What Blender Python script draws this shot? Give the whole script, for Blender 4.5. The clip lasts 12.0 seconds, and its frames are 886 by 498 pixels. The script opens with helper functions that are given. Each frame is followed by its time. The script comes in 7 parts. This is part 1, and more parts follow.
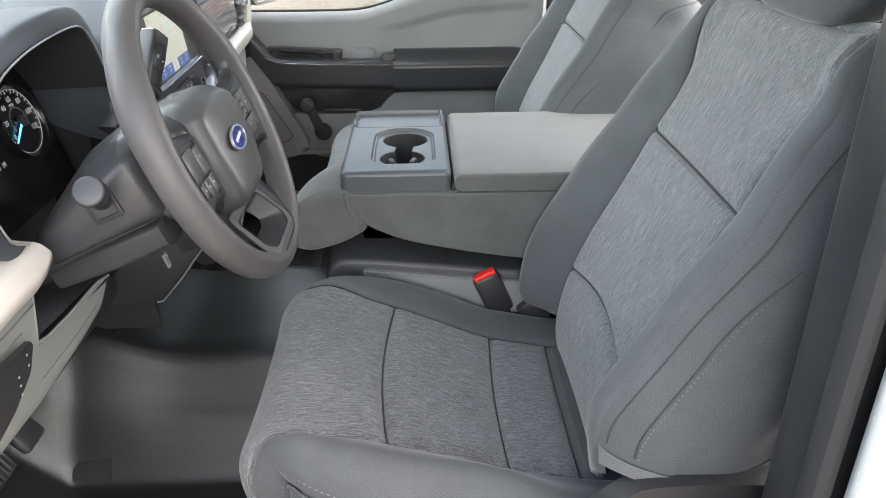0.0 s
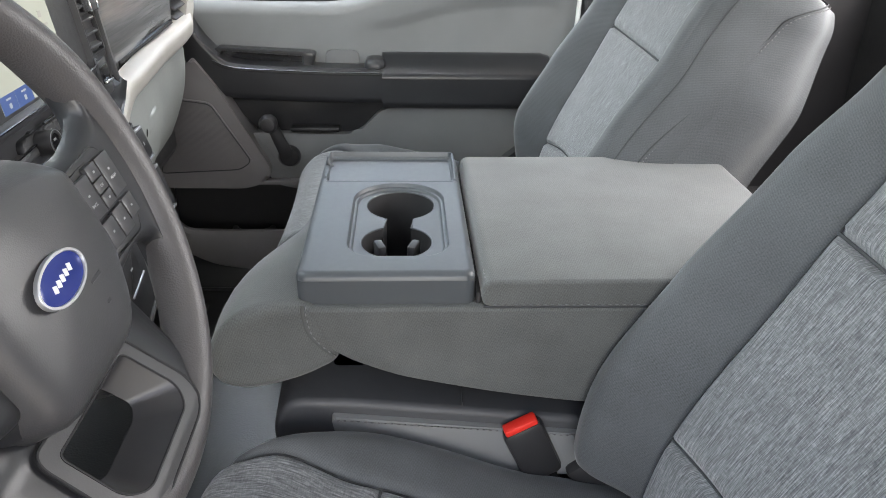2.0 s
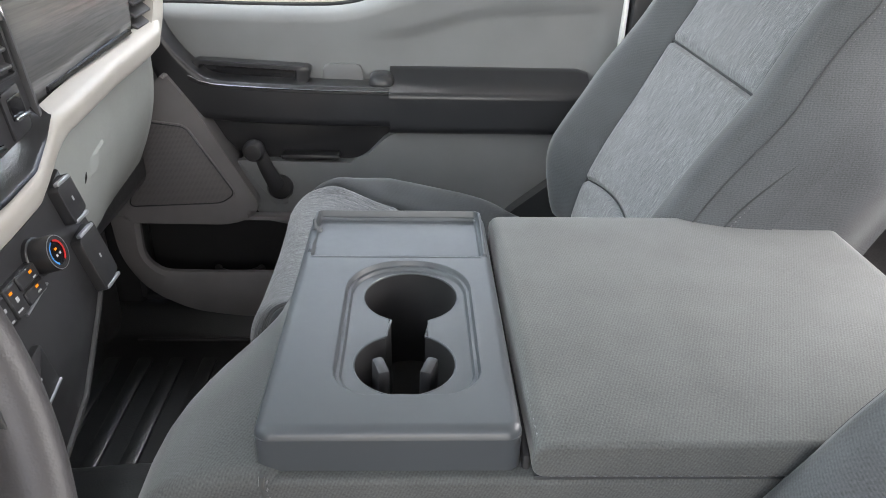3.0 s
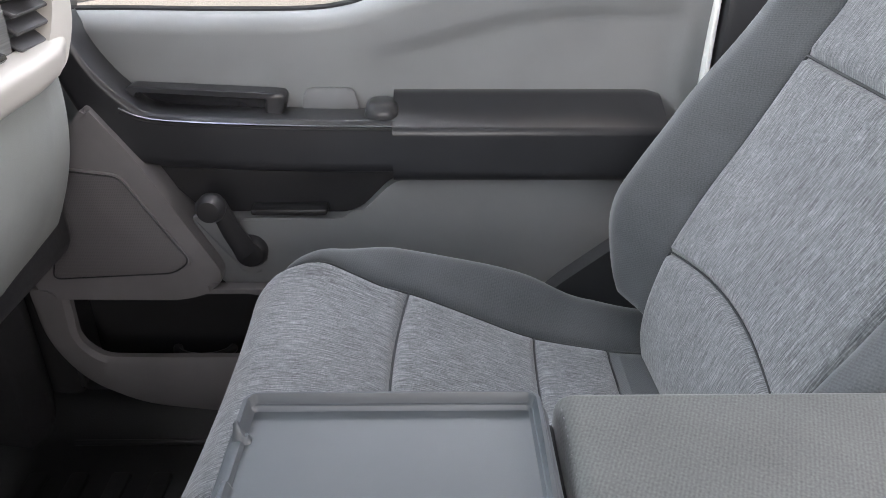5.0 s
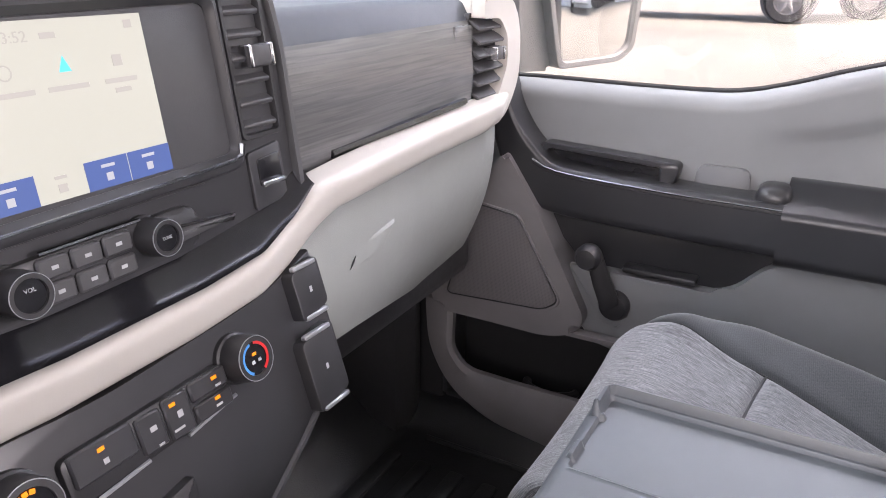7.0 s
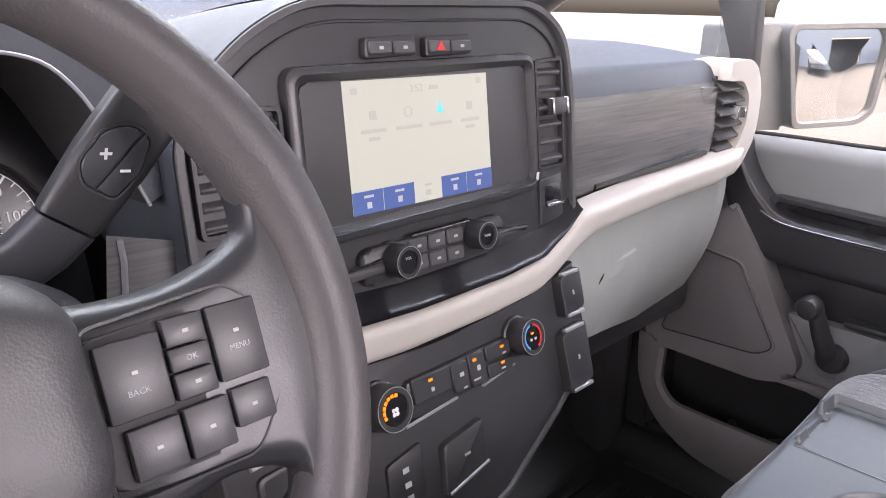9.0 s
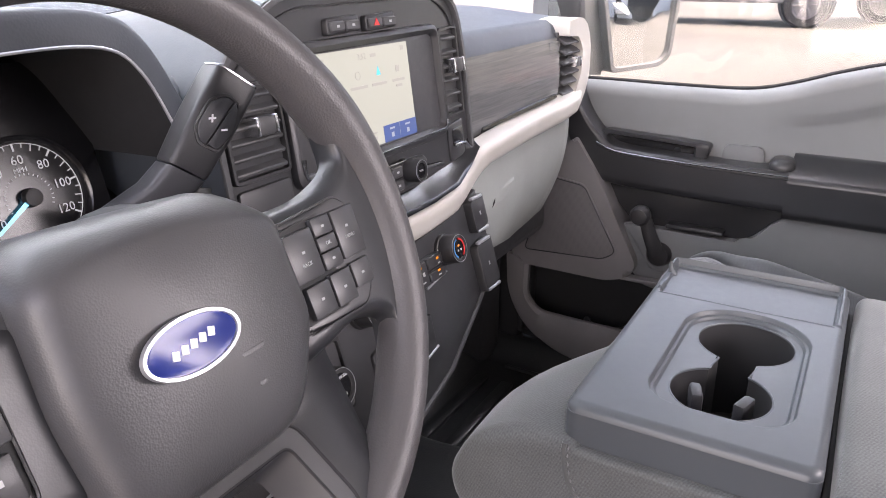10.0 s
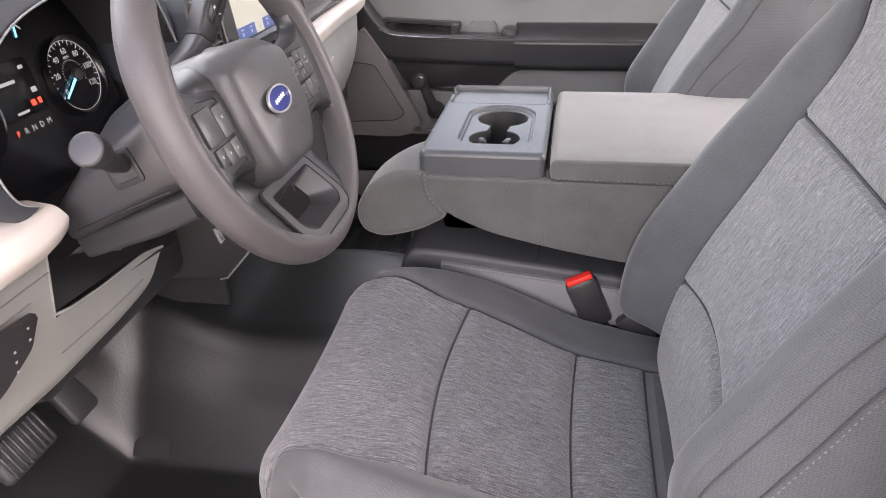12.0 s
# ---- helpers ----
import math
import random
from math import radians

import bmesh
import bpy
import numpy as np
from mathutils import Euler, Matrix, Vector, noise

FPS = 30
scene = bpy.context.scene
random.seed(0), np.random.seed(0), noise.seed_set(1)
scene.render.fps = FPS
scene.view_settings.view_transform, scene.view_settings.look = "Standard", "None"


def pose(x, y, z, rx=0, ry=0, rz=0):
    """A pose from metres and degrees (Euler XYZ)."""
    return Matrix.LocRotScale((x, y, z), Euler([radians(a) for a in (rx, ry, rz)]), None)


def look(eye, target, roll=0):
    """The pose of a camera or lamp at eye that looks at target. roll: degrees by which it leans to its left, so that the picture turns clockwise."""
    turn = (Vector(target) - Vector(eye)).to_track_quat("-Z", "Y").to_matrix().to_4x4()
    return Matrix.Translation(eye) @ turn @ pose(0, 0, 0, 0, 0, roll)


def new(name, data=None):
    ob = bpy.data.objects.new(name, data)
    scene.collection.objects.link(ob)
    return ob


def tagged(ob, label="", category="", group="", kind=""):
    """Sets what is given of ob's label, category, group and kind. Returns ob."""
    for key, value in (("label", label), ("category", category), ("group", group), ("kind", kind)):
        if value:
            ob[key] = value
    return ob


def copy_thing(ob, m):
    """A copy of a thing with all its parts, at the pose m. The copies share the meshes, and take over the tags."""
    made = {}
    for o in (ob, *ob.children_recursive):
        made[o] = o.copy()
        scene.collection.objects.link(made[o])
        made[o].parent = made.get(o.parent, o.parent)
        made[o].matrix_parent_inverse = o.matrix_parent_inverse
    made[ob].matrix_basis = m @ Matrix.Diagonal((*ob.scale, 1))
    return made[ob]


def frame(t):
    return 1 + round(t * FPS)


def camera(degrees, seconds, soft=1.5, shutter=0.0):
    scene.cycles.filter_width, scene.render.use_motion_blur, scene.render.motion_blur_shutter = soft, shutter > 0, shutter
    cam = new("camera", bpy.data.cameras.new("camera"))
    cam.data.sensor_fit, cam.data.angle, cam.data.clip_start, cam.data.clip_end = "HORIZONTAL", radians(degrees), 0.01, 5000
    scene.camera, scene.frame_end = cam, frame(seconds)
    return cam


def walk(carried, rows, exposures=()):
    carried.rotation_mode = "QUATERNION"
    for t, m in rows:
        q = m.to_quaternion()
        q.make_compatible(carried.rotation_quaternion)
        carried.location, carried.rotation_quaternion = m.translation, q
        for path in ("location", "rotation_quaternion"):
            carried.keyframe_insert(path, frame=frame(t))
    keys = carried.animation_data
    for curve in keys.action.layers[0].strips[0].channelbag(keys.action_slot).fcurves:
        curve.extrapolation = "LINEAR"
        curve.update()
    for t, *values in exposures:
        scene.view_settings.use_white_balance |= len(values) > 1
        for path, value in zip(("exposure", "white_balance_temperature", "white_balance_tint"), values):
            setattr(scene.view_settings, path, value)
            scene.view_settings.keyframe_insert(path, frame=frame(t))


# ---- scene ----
cam = camera(62.3, 12.0, soft=0.9)
PATH = [
    (0, (-0.01, 0.018, 1.657), (0.042, 1.801, 0.753), -0.6),
    (0.5, (-0.02, 0.075, 1.649), (0.054, 1.858, 0.746), -0.1),
    (1, (-0.018, 0.202, 1.629), (0.061, 1.977, 0.711), 0.8),
    (1.5, (-0.011, 0.351, 1.615), (0.072, 2.116, 0.677), 1.4),
    (2, (-0.034, 0.507, 1.595), (0.068, 2.273, 0.663), 1.3),
    (2.5, (-0.048, 0.633, 1.58), (0.05, 2.4, 0.648), 1.5),
    (3, (-0.038, 0.775, 1.565), (0.043, 2.54, 0.628), 1.6),
    (3.5, (-0.037, 0.903, 1.566), (0.03, 2.663, 0.619), 1.2),
    (5.3, (-0.03, 1.164, 1.51), (-0.006, 2.92, 0.553), 0.4),
    (5.5, (-0.034, 1.168, 1.518), (-0.022, 2.915, 0.546), 0.7),
    (6, (-0.03, 1.141, 1.511), (-0.221, 2.909, 0.596), 0.2),
    (6.5, (-0.026, 1.103, 1.503), (-0.537, 2.857, 0.687), 0.3),
    (7, (-0.033, 1.059, 1.496), (-0.929, 2.691, 0.765), 0.5),
    (7.5, (-0.031, 1.02, 1.499), (-1.209, 2.488, 0.823), 0.9),
    (7.7, (-0.029, 1.009, 1.496), (-1.288, 2.417, 0.839), 1.0),
    (8.5, (-0.012, 0.935, 1.508), (-1.400, 2.235, 0.868), 1.4),
    (9.3, (0.014, 0.848, 1.525), (-1.225, 2.288, 0.902), 1.2),
    (9.5, (0.022, 0.804, 1.532), (-1.137, 2.304, 0.893), 0.9),
    (10, (0.019, 0.681, 1.541), (-0.918, 2.296, 0.823), -0.0),
    (10.5, (0.024, 0.564, 1.561), (-0.722, 2.244, 0.774), -0.7),
    (11, (0.048, 0.42, 1.592), (-0.529, 2.114, 0.698), -1.0),
    (11.5, (0.07, 0.294, 1.598), (-0.372, 2.004, 0.658), -1.2),
    (12, (0.07, 0.169, 1.588), (-0.255, 1.913, 0.665), -1.8),
]
walk(cam, [(t, look(eye, target, roll)) for t, eye, target, roll in PATH],
     [(0.0, 3.75, 7000, 9), (3.5, 3.68, 7000, 12), (5.5, 3.82, 6900, 17), (6.5, 4.12, 6950, 21), (7.0, 4.06, 7000, 23), (9.5, 3.93, 7000, 24), (10.0, 3.93, 7100, 23), (10.5, 4.09, 7200, 23), (12.0, 4.00, 7400, 23)])

# ---- world and light ----
world = bpy.data.worlds.new("sky")
scene.world = world
world.use_nodes = True
wn = world.node_tree.nodes
sky = wn.new("ShaderNodeTexSky")
sky.sky_type = "NISHITA"
sky.sun_disc = False
SUN_EL, SUN_AZ = 62.0, 8.0   # azimuth from +x towards -y
sky.sun_elevation = radians(SUN_EL)
sky.sun_rotation = radians(90 + SUN_AZ)
sky.dust_density = 6.0
sky.ozone_density = 0.5
world.node_tree.links.new(sky.outputs[0], wn["Background"].inputs[0])
wn["Background"].inputs[1].default_value = 0.062
sun_data = bpy.data.lights.new("sun", "SUN")
sun_data.energy, sun_data.angle, sun_data.color = 0.18, radians(12), (1.0, 0.95, 0.88)
sun = new("sun", sun_data)
sd = Vector((math.cos(radians(SUN_EL)) * math.cos(radians(SUN_AZ)), -math.cos(radians(SUN_EL)) * math.sin(radians(SUN_AZ)), math.sin(radians(SUN_EL))))
sun.matrix_world = look(sd * 30, (0, 0, 0))
# the sky's light through the windscreen, the rear and side windows and the open driver's door
for name, eye, aim, w, h, watt, tone in (("windscreen_light", (-0.93, 1.318, 1.74), (-0.2, 1.318, 1.0), 1.45, 0.75, 2.15, (0.80, 0.92, 1.0)),
                                         ("rear_window_light", (0.96, 1.318, 1.60), (-0.4, 1.318, 1.25), 1.30, 0.32, 1.7, (0.94, 0.95, 1.0)),
                                         ("doorway_light", (-0.10, -1.8, 1.75), (-0.10, 1.2, 1.10), 2.4, 1.5, 6.1, (1.0, 0.98, 0.95)),
                                         ("passenger_window_light", (-0.05, 2.62, 2.30), (0.0, 1.8, 1.1), 0.95, 0.50, 1.7, (0.80, 0.88, 1.0))):
    ad_ = bpy.data.lights.new(name, "AREA")
    ad_.shape, ad_.size, ad_.size_y, ad_.energy, ad_.color = "RECTANGLE", w, h, watt, tone
    lamp = new(name, ad_)
    lamp.matrix_world = look(eye, aim)



# ---- materials ----
def base_mat(name, rough, metal=0.0):
    m = bpy.data.materials.new(name)
    m.use_nodes = True
    nt = m.node_tree
    b = nt.nodes["Principled BSDF"]
    b.inputs["Roughness"].default_value = rough
    b.inputs["Metallic"].default_value = metal
    return m, nt, b


def node(nt, kind, **kw):
    n = nt.nodes.new(kind)
    for k, v in kw.items():
        if k in n.inputs:
            n.inputs[k].default_value = v
    return n


def ramp(nt, fac, stops):
    r = nt.nodes.new("ShaderNodeValToRGB")
    el = r.color_ramp.elements
    while len(el) < len(stops):
        el.new(0.5)
    for e, (p, c) in zip(el, stops):
        e.position, e.color = p, (*c, 1)
    nt.links.new(fac, r.inputs[0])
    return r


def sc(c, k):
    return tuple(min(1, v * k) for v in c)


def plastic(name, col, rough=0.5, grain=900, bump=0.15, var=0.12, metal=0.0, dist=0.0004, coat=0.0):
    """Moulded plastic: fine leather grain, slow blotches in tone and gloss."""
    m, nt, b = base_mat(name, rough, metal)
    tc = nt.nodes.new("ShaderNodeTexCoord")
    n1 = node(nt, "ShaderNodeTexNoise", Scale=9.0, Detail=4.0)
    n2 = node(nt, "ShaderNodeTexVoronoi", Scale=float(grain))
    n3 = node(nt, "ShaderNodeTexNoise", Scale=120.0, Detail=3.0)
    for n in (n1, n2, n3):
        nt.links.new(tc.outputs["Object"], n.inputs["Vector"])
    r = ramp(nt, n1.outputs["Fac"], [(0.3, sc(col, 1 - var)), (0.7, sc(col, 1 + var))])
    nt.links.new(r.outputs[0], b.inputs["Base Color"])
    mr = node(nt, "ShaderNodeMapRange")
    mr.inputs["From Min"].default_value, mr.inputs["From Max"].default_value = 0.3, 0.7
    mr.inputs["To Min"].default_value, mr.inputs["To Max"].default_value = max(0.02, rough - 0.02), min(1, rough + 0.03)
    nt.links.new(n3.outputs["Fac"], mr.inputs["Value"])
    nt.links.new(mr.outputs[0], b.inputs["Roughness"])
    bp = node(nt, "ShaderNodeBump", Strength=bump, Distance=dist)
    nt.links.new(n2.outputs["Distance"], bp.inputs["Height"])
    nt.links.new(bp.outputs[0], b.inputs["Normal"])
    if coat:
        b.inputs["Coat Weight"].default_value = coat
        b.inputs["Coat Roughness"].default_value = 0.08
    return m


def melange(name, dark, mid, light):
    """Woven two-tone cloth, long slubs along the first texture axis."""
    m, nt, b = base_mat(name, 0.92)
    uv = nt.nodes.new("ShaderNodeUVMap")

    def stretched(su, sv, detail, rough=0.6):
        mp = node(nt, "ShaderNodeMapping")
        mp.inputs["Scale"].default_value = (su, sv, 1)
        nt.links.new(uv.outputs[0], mp.inputs["Vector"])
        n = node(nt, "ShaderNodeTexNoise", Scale=1.0, Detail=detail, Roughness=rough)
        nt.links.new(mp.outputs[0], n.inputs["Vector"])
        return n
    long_slub = stretched(34, 640, 3.0, 0.65)
    short_slub = stretched(110, 860, 2.0, 0.6)
    cross = stretched(700, 130, 2.0, 0.6)
    blotch = stretched(9, 12, 3.0)
    a = node(nt, "ShaderNodeMath")
    a.operation = "MULTIPLY_ADD"
    a.inputs[1].default_value = 1.35
    nt.links.new(long_slub.outputs["Fac"], a.inputs[0])
    nt.links.new(short_slub.outputs["Fac"], a.inputs[2])
    c = node(nt, "ShaderNodeMath")
    c.operation = "MULTIPLY_ADD"
    c.inputs[1].default_value = 0.50
    nt.links.new(cross.outputs["Fac"], c.inputs[0])
    nt.links.new(a.outputs[0], c.inputs[2])
    d = node(nt, "ShaderNodeMath")
    d.operation = "MULTIPLY_ADD"
    d.inputs[1].default_value = 0.20
    nt.links.new(blotch.outputs["Fac"], d.inputs[0])
    nt.links.new(c.outputs[0], d.inputs[2])
    mr = node(nt, "ShaderNodeMapRange")
    mr.inputs["From Min"].default_value, mr.inputs["From Max"].default_value = 1.14, 1.92
    nt.links.new(d.outputs[0], mr.inputs["Value"])
    r = ramp(nt, mr.outputs[0], [(0.05, dark), (0.5, mid), (0.95, light)])
    nt.links.new(r.outputs[0], b.inputs["Base Color"])
    bp = node(nt, "ShaderNodeBump", Strength=0.5, Distance=0.0006)
    nt.links.new(c.outputs[0], bp.inputs["Height"])
    nt.links.new(bp.outputs[0], b.inputs["Normal"])
    b.inputs["Sheen Weight"].default_value = 0.25
    b.inputs["Sheen Roughness"].default_value = 0.5
    return m


def twill(name, col, pitch=0.0023):
    """Fine ribbed tricot cloth: close ribs, a loose fleck and slow worn patches."""
    m, nt, b = base_mat(name, 0.85)
    uv = nt.nodes.new("ShaderNodeUVMap")

    def waves(angle, step, distort):
        mp = node(nt, "ShaderNodeMapping")
        mp.inputs["Rotation"].default_value = (0, 0, radians(angle))
        nt.links.new(uv.outputs[0], mp.inputs["Vector"])
        w = node(nt, "ShaderNodeTexWave", Scale=2 * math.pi / step / 20.0, Distortion=distort, Detail=2.0)
        w.inputs["Detail Scale"].default_value = 2.0
        nt.links.new(mp.outputs[0], w.inputs["Vector"])
        return w
    rib = waves(24, pitch, 1.6)
    weft = waves(-62, pitch * 1.5, 2.5)
    fleck = node(nt, "ShaderNodeTexNoise", Scale=620.0, Detail=2.0)
    patch = node(nt, "ShaderNodeTexNoise", Scale=14.0, Detail=5.0, Roughness=0.6)
    for t in (fleck, patch):
        nt.links.new(uv.outputs[0], t.inputs["Vector"])
    terms = [(rib, 0.12), (weft, 0.05), (fleck, 0.60), (patch, 0.38)]
    last = None
    for src, k in terms:
        mul = node(nt, "ShaderNodeMath")
        mul.operation = "MULTIPLY_ADD"
        mul.inputs[1].default_value = k
        nt.links.new(src.outputs["Fac"], mul.inputs[0])
        if last is None:
            mul.inputs[2].default_value = 0.0
        else:
            nt.links.new(last.outputs[0], mul.inputs[2])
        last = mul
        if src is fleck:
            weave = mul
    r = ramp(nt, last.outputs[0], [(0.36, sc(col, 0.62)), (0.82, sc(col, 1.42))])
    nt.links.new(r.outputs[0], b.inputs["Base Color"])
    bp = node(nt, "ShaderNodeBump", Strength=0.32, Distance=0.0005)
    nt.links.new(weave.outputs[0], bp.inputs["Height"])
    nt.links.new(bp.outputs[0], b.inputs["Normal"])
    b.inputs["Sheen Weight"].default_value = 0.3
    b.inputs["Sheen Roughness"].default_value = 0.4
    return m


def brushed(name, dark, light, rough=0.35):
    """Wood-like film with long fine streaks along the car's width."""
    m, nt, b = base_mat(name, rough)
    tc = nt.nodes.new("ShaderNodeTexCoord")
    mp = node(nt, "ShaderNodeMapping")
    mp.inputs["Scale"].default_value = (30, 9, 300)
    nt.links.new(tc.outputs["Object"], mp.inputs["Vector"])
    n = node(nt, "ShaderNodeTexNoise", Scale=1.0, Detail=5.0, Distortion=0.6)
    nt.links.new(mp.outputs[0], n.inputs["Vector"])
    r = ramp(nt, n.outputs["Fac"], [(0.35, dark), (0.65, light)])
    nt.links.new(r.outputs[0], b.inputs["Base Color"])
    bp = node(nt, "ShaderNodeBump", Strength=0.4, Distance=0.0006)
    nt.links.new(n.outputs["Fac"], bp.inputs["Height"])
    nt.links.new(bp.outputs[0], b.inputs["Normal"])
    return m


def glow(name, col, strength):
    m, nt, b = base_mat(name, 0.3)
    b.inputs["Base Color"].default_value = (*sc(col, 0.3), 1)
    b.inputs["Emission Color"].default_value = (*col, 1)
    b.inputs["Emission Strength"].default_value = strength
    return m


def plain(name, col, rough=0.5, metal=0.0):
    m, nt, b = base_mat(name, rough, metal)
    b.inputs["Base Color"].default_value = (*col, 1)
    return m


def glass_mat(name, tint=(1, 1, 1)):
    m, nt, b = base_mat(name, 0.0)
    b.inputs["Base Color"].default_value = (*tint, 1)
    b.inputs["Transmission Weight"].default_value = 1.0
    b.inputs["IOR"].default_value = 1.45
    return m


M_INSERT = melange("grey_melange_cloth", (0.042, 0.045, 0.048), (0.116, 0.121, 0.127), (0.248, 0.256, 0.264))
M_TWILL = twill("dark_grey_tricot", (0.068, 0.073, 0.078))
M_TWILL_LIGHT = twill("grey_tricot", (0.081, 0.085, 0.084))
M_HEM = twill("pale_grey_lining", (0.11, 0.113, 0.117))
M_VINYL = plastic("charcoal_vinyl", (0.055, 0.057, 0.062), 0.55, 700, 0.2)
M_THREAD = plain("grey_thread", (0.15, 0.152, 0.155), 0.8)
# cord colour for the dark line and shade of sewn seams
M_SEAM = plain("seam_shadow_cord", (0.045, 0.047, 0.05), 0.9)
M_BLACK = plastic("black_plastic", (0.027, 0.027, 0.029), 0.40, 900, 0.12)
M_BLACK_SOFT = plastic("soft_black_plastic", (0.038, 0.039, 0.043), 0.40, 800, 0.2)
M_CHAR = plastic("charcoal_plastic", (0.064, 0.064, 0.067), 0.45, 800, 0.15)
M_GLOSS = plastic("gloss_black_plastic", (0.012, 0.012, 0.014), 0.18, 500, 0.02)
M_DGREY = plastic("dark_grey_plastic", (0.182, 0.173, 0.176), 0.5, 800, 0.2)
M_GREY = plastic("grey_plastic", (0.188, 0.192, 0.196), 0.5, 800, 0.2, var=0.06)
M_PALE = plastic("pale_grey_plastic", (0.275, 0.287, 0.272), 0.55, 800, 0.2, var=0.05)
M_CREAM = plastic("light_stone_paint", (0.50, 0.475, 0.435), 0.4, 900, 0.05, var=0.04)
M_TRAY = plastic("slate_plastic", (0.055, 0.062, 0.069), 0.40, 1600, 0.05, var=0.04)
M_WHEEL = plastic("wheel_rubber", (0.072, 0.068, 0.070), 0.43, 650, 0.4)
M_SPOKE = plastic("satin_black_spoke", (0.026, 0.027, 0.030), 0.33, 900, 0.10)
M_BUTTON = plastic("button_plastic", (0.050, 0.050, 0.053), 0.36, 1200, 0.08)
M_PRINT = plain("dim_grey_print", (0.42, 0.43, 0.44), 0.5)
M_PAD = plastic("airbag_pad_plastic", (0.054, 0.054, 0.057), 0.38, 900, 0.22)
M_TOP = plastic("dash_top_plastic", (0.048, 0.056, 0.068), 0.55, 500, 0.3)
M_BEZEL = plastic("stack_bezel_plastic", (0.038, 0.038, 0.041), 0.34, 1600, 0.03)
M_WOOD = brushed("streaked_grey_film", (0.105, 0.105, 0.107), (0.150, 0.150, 0.149), 0.15)
M_DARKCHROME = plain("dark_bright_metal", (0.32, 0.33, 0.35), 0.20, 1.0)
M_CHROME = plain("satin_chrome", (0.75, 0.76, 0.78), 0.22, 1.0)
M_SILVER = plain("silver_paint", (0.45, 0.46, 0.48), 0.35, 0.7)
M_CARPET = plastic("black_carpet", (0.019, 0.019, 0.021), 0.92, 1400, 0.5)
M_FLOOR = plastic("black_floor_vinyl", (0.013, 0.014, 0.015), 0.40, 360, 0.30, dist=0.0007)
M_FLOOR.node_tree.nodes["Principled BSDF"].inputs["Specular IOR Level"].default_value = 0.28
M_FLOOR.node_tree.nodes["Principled BSDF"].inputs["Specular IOR Level"].default_value = 0.75
M_RED = plain("red_plastic", (0.75, 0.03, 0.02), 0.4)
M_BLUE = plain("blue_enamel", (0.015, 0.03, 0.20), 0.25)
M_WHITE = plain("white_print", (0.75, 0.76, 0.78), 0.5)
M_SCREEN = glow("lit_screen", (0.72, 0.76, 0.67), 0.038)
M_SCRBLUE = glow("lit_blue_tab", (0.085, 0.15, 0.40), 0.05)
M_SCRINK = glow("screen_ink", (0.58, 0.58, 0.55), 0.045)
M_SCRCYAN = glow("screen_cyan", (0.05, 0.60, 0.80), 0.1)
M_AMBER = glow("amber_lamp", (1.0, 0.28, 0.01), 0.085)
M_DIALBLUE = glow("needle_blue", (0.15, 0.62, 0.95), 0.16)
M_DIALWHITE = glow("dial_print", (0.75, 0.80, 0.85), 0.030)
M_DIALRED = glow("dial_red", (0.9, 0.08, 0.04), 0.12)
M_HOT = plain("red_print", (0.70, 0.03, 0.03), 0.4)
M_COLD = plain("blue_print", (0.05, 0.28, 0.65), 0.4)
M_FIXPAD = plastic("dull_grey_plastic", (0.135, 0.137, 0.140), 0.6, 800, 0.2)
M_STALK = plastic("stalk_grey_plastic", (0.040, 0.041, 0.045), 0.36, 900, 0.15)
M_RUBBER = plain("black_rubber_liner", (0.014, 0.014, 0.015), 0.6)
M_HEADLINER = plastic("headliner_cloth", (0.60, 0.60, 0.58), 0.95, 900, 0.1, var=0.04)
M_DOORBLACK = plastic("black_door_plastic", (0.025, 0.0255, 0.028), 0.30, 900, 0.08)
M_BELT = plain("black_webbing", (0.02, 0.02, 0.022), 0.8)
M_BODYWHITE = plastic("white_car_paint", (0.80, 0.80, 0.78), 0.25, 60, 0.0, var=0.02, coat=0.6)
M_GLASS = glass_mat("window_glass", (0.95, 0.98, 0.97))
M_SIDEGLASS = glass_mat("tinted_side_glass", (0.80, 0.82, 0.80))
M_MIRROR = plain("mirror_glass", (0.72, 0.73, 0.73), 0.02, 1.0)


# ---- geometry helpers ----
def lerp(a, b, t):
    return a + (b - a) * t


def smooth(t):
    t = max(0.0, min(1.0, t))
    return t * t * (3 - 2 * t)


def spline(pts, t):
    """Catmull-Rom through pts, t from 0 to 1 along the index."""
    n = len(pts) - 1
    k = min(int(t * n), n - 1)
    f = t * n - k
    p1, p2 = pts[k], pts[k + 1]
    p0 = pts[k - 1] if k > 0 else tuple(2 * a - b for a, b in zip(p1, p2))
    p3 = pts[k + 2] if k + 2 <= n else tuple(2 * b - a for a, b in zip(p1, p2))
    return tuple(0.5 * (2 * b + (c - a) * f + (2 * a - 5 * b + 4 * c - d) * f * f + (3 * b - a - 3 * c + d) * f ** 3)
                 for a, b, c, d in zip(p0, p1, p2, p3))


def table(pts, x):
    """Smooth look-up of y in a list of (x, y)."""
    if x <= pts[0][0]:
        return pts[0][1]
    for (xa, ya), (xb, yb) in zip(pts, pts[1:]):
        if x <= xb:
            return lerp(ya, yb, smooth((x - xa) / (xb - xa)))
    return pts[-1][1]


def linear(pts, x):
    if x <= pts[0][0]:
        return pts[0][1]
    for (xa, ya), (xb, yb) in zip(pts, pts[1:]):
        if x <= xb:
            return lerp(ya, yb, (x - xa) / (xb - xa))
    return pts[-1][1]


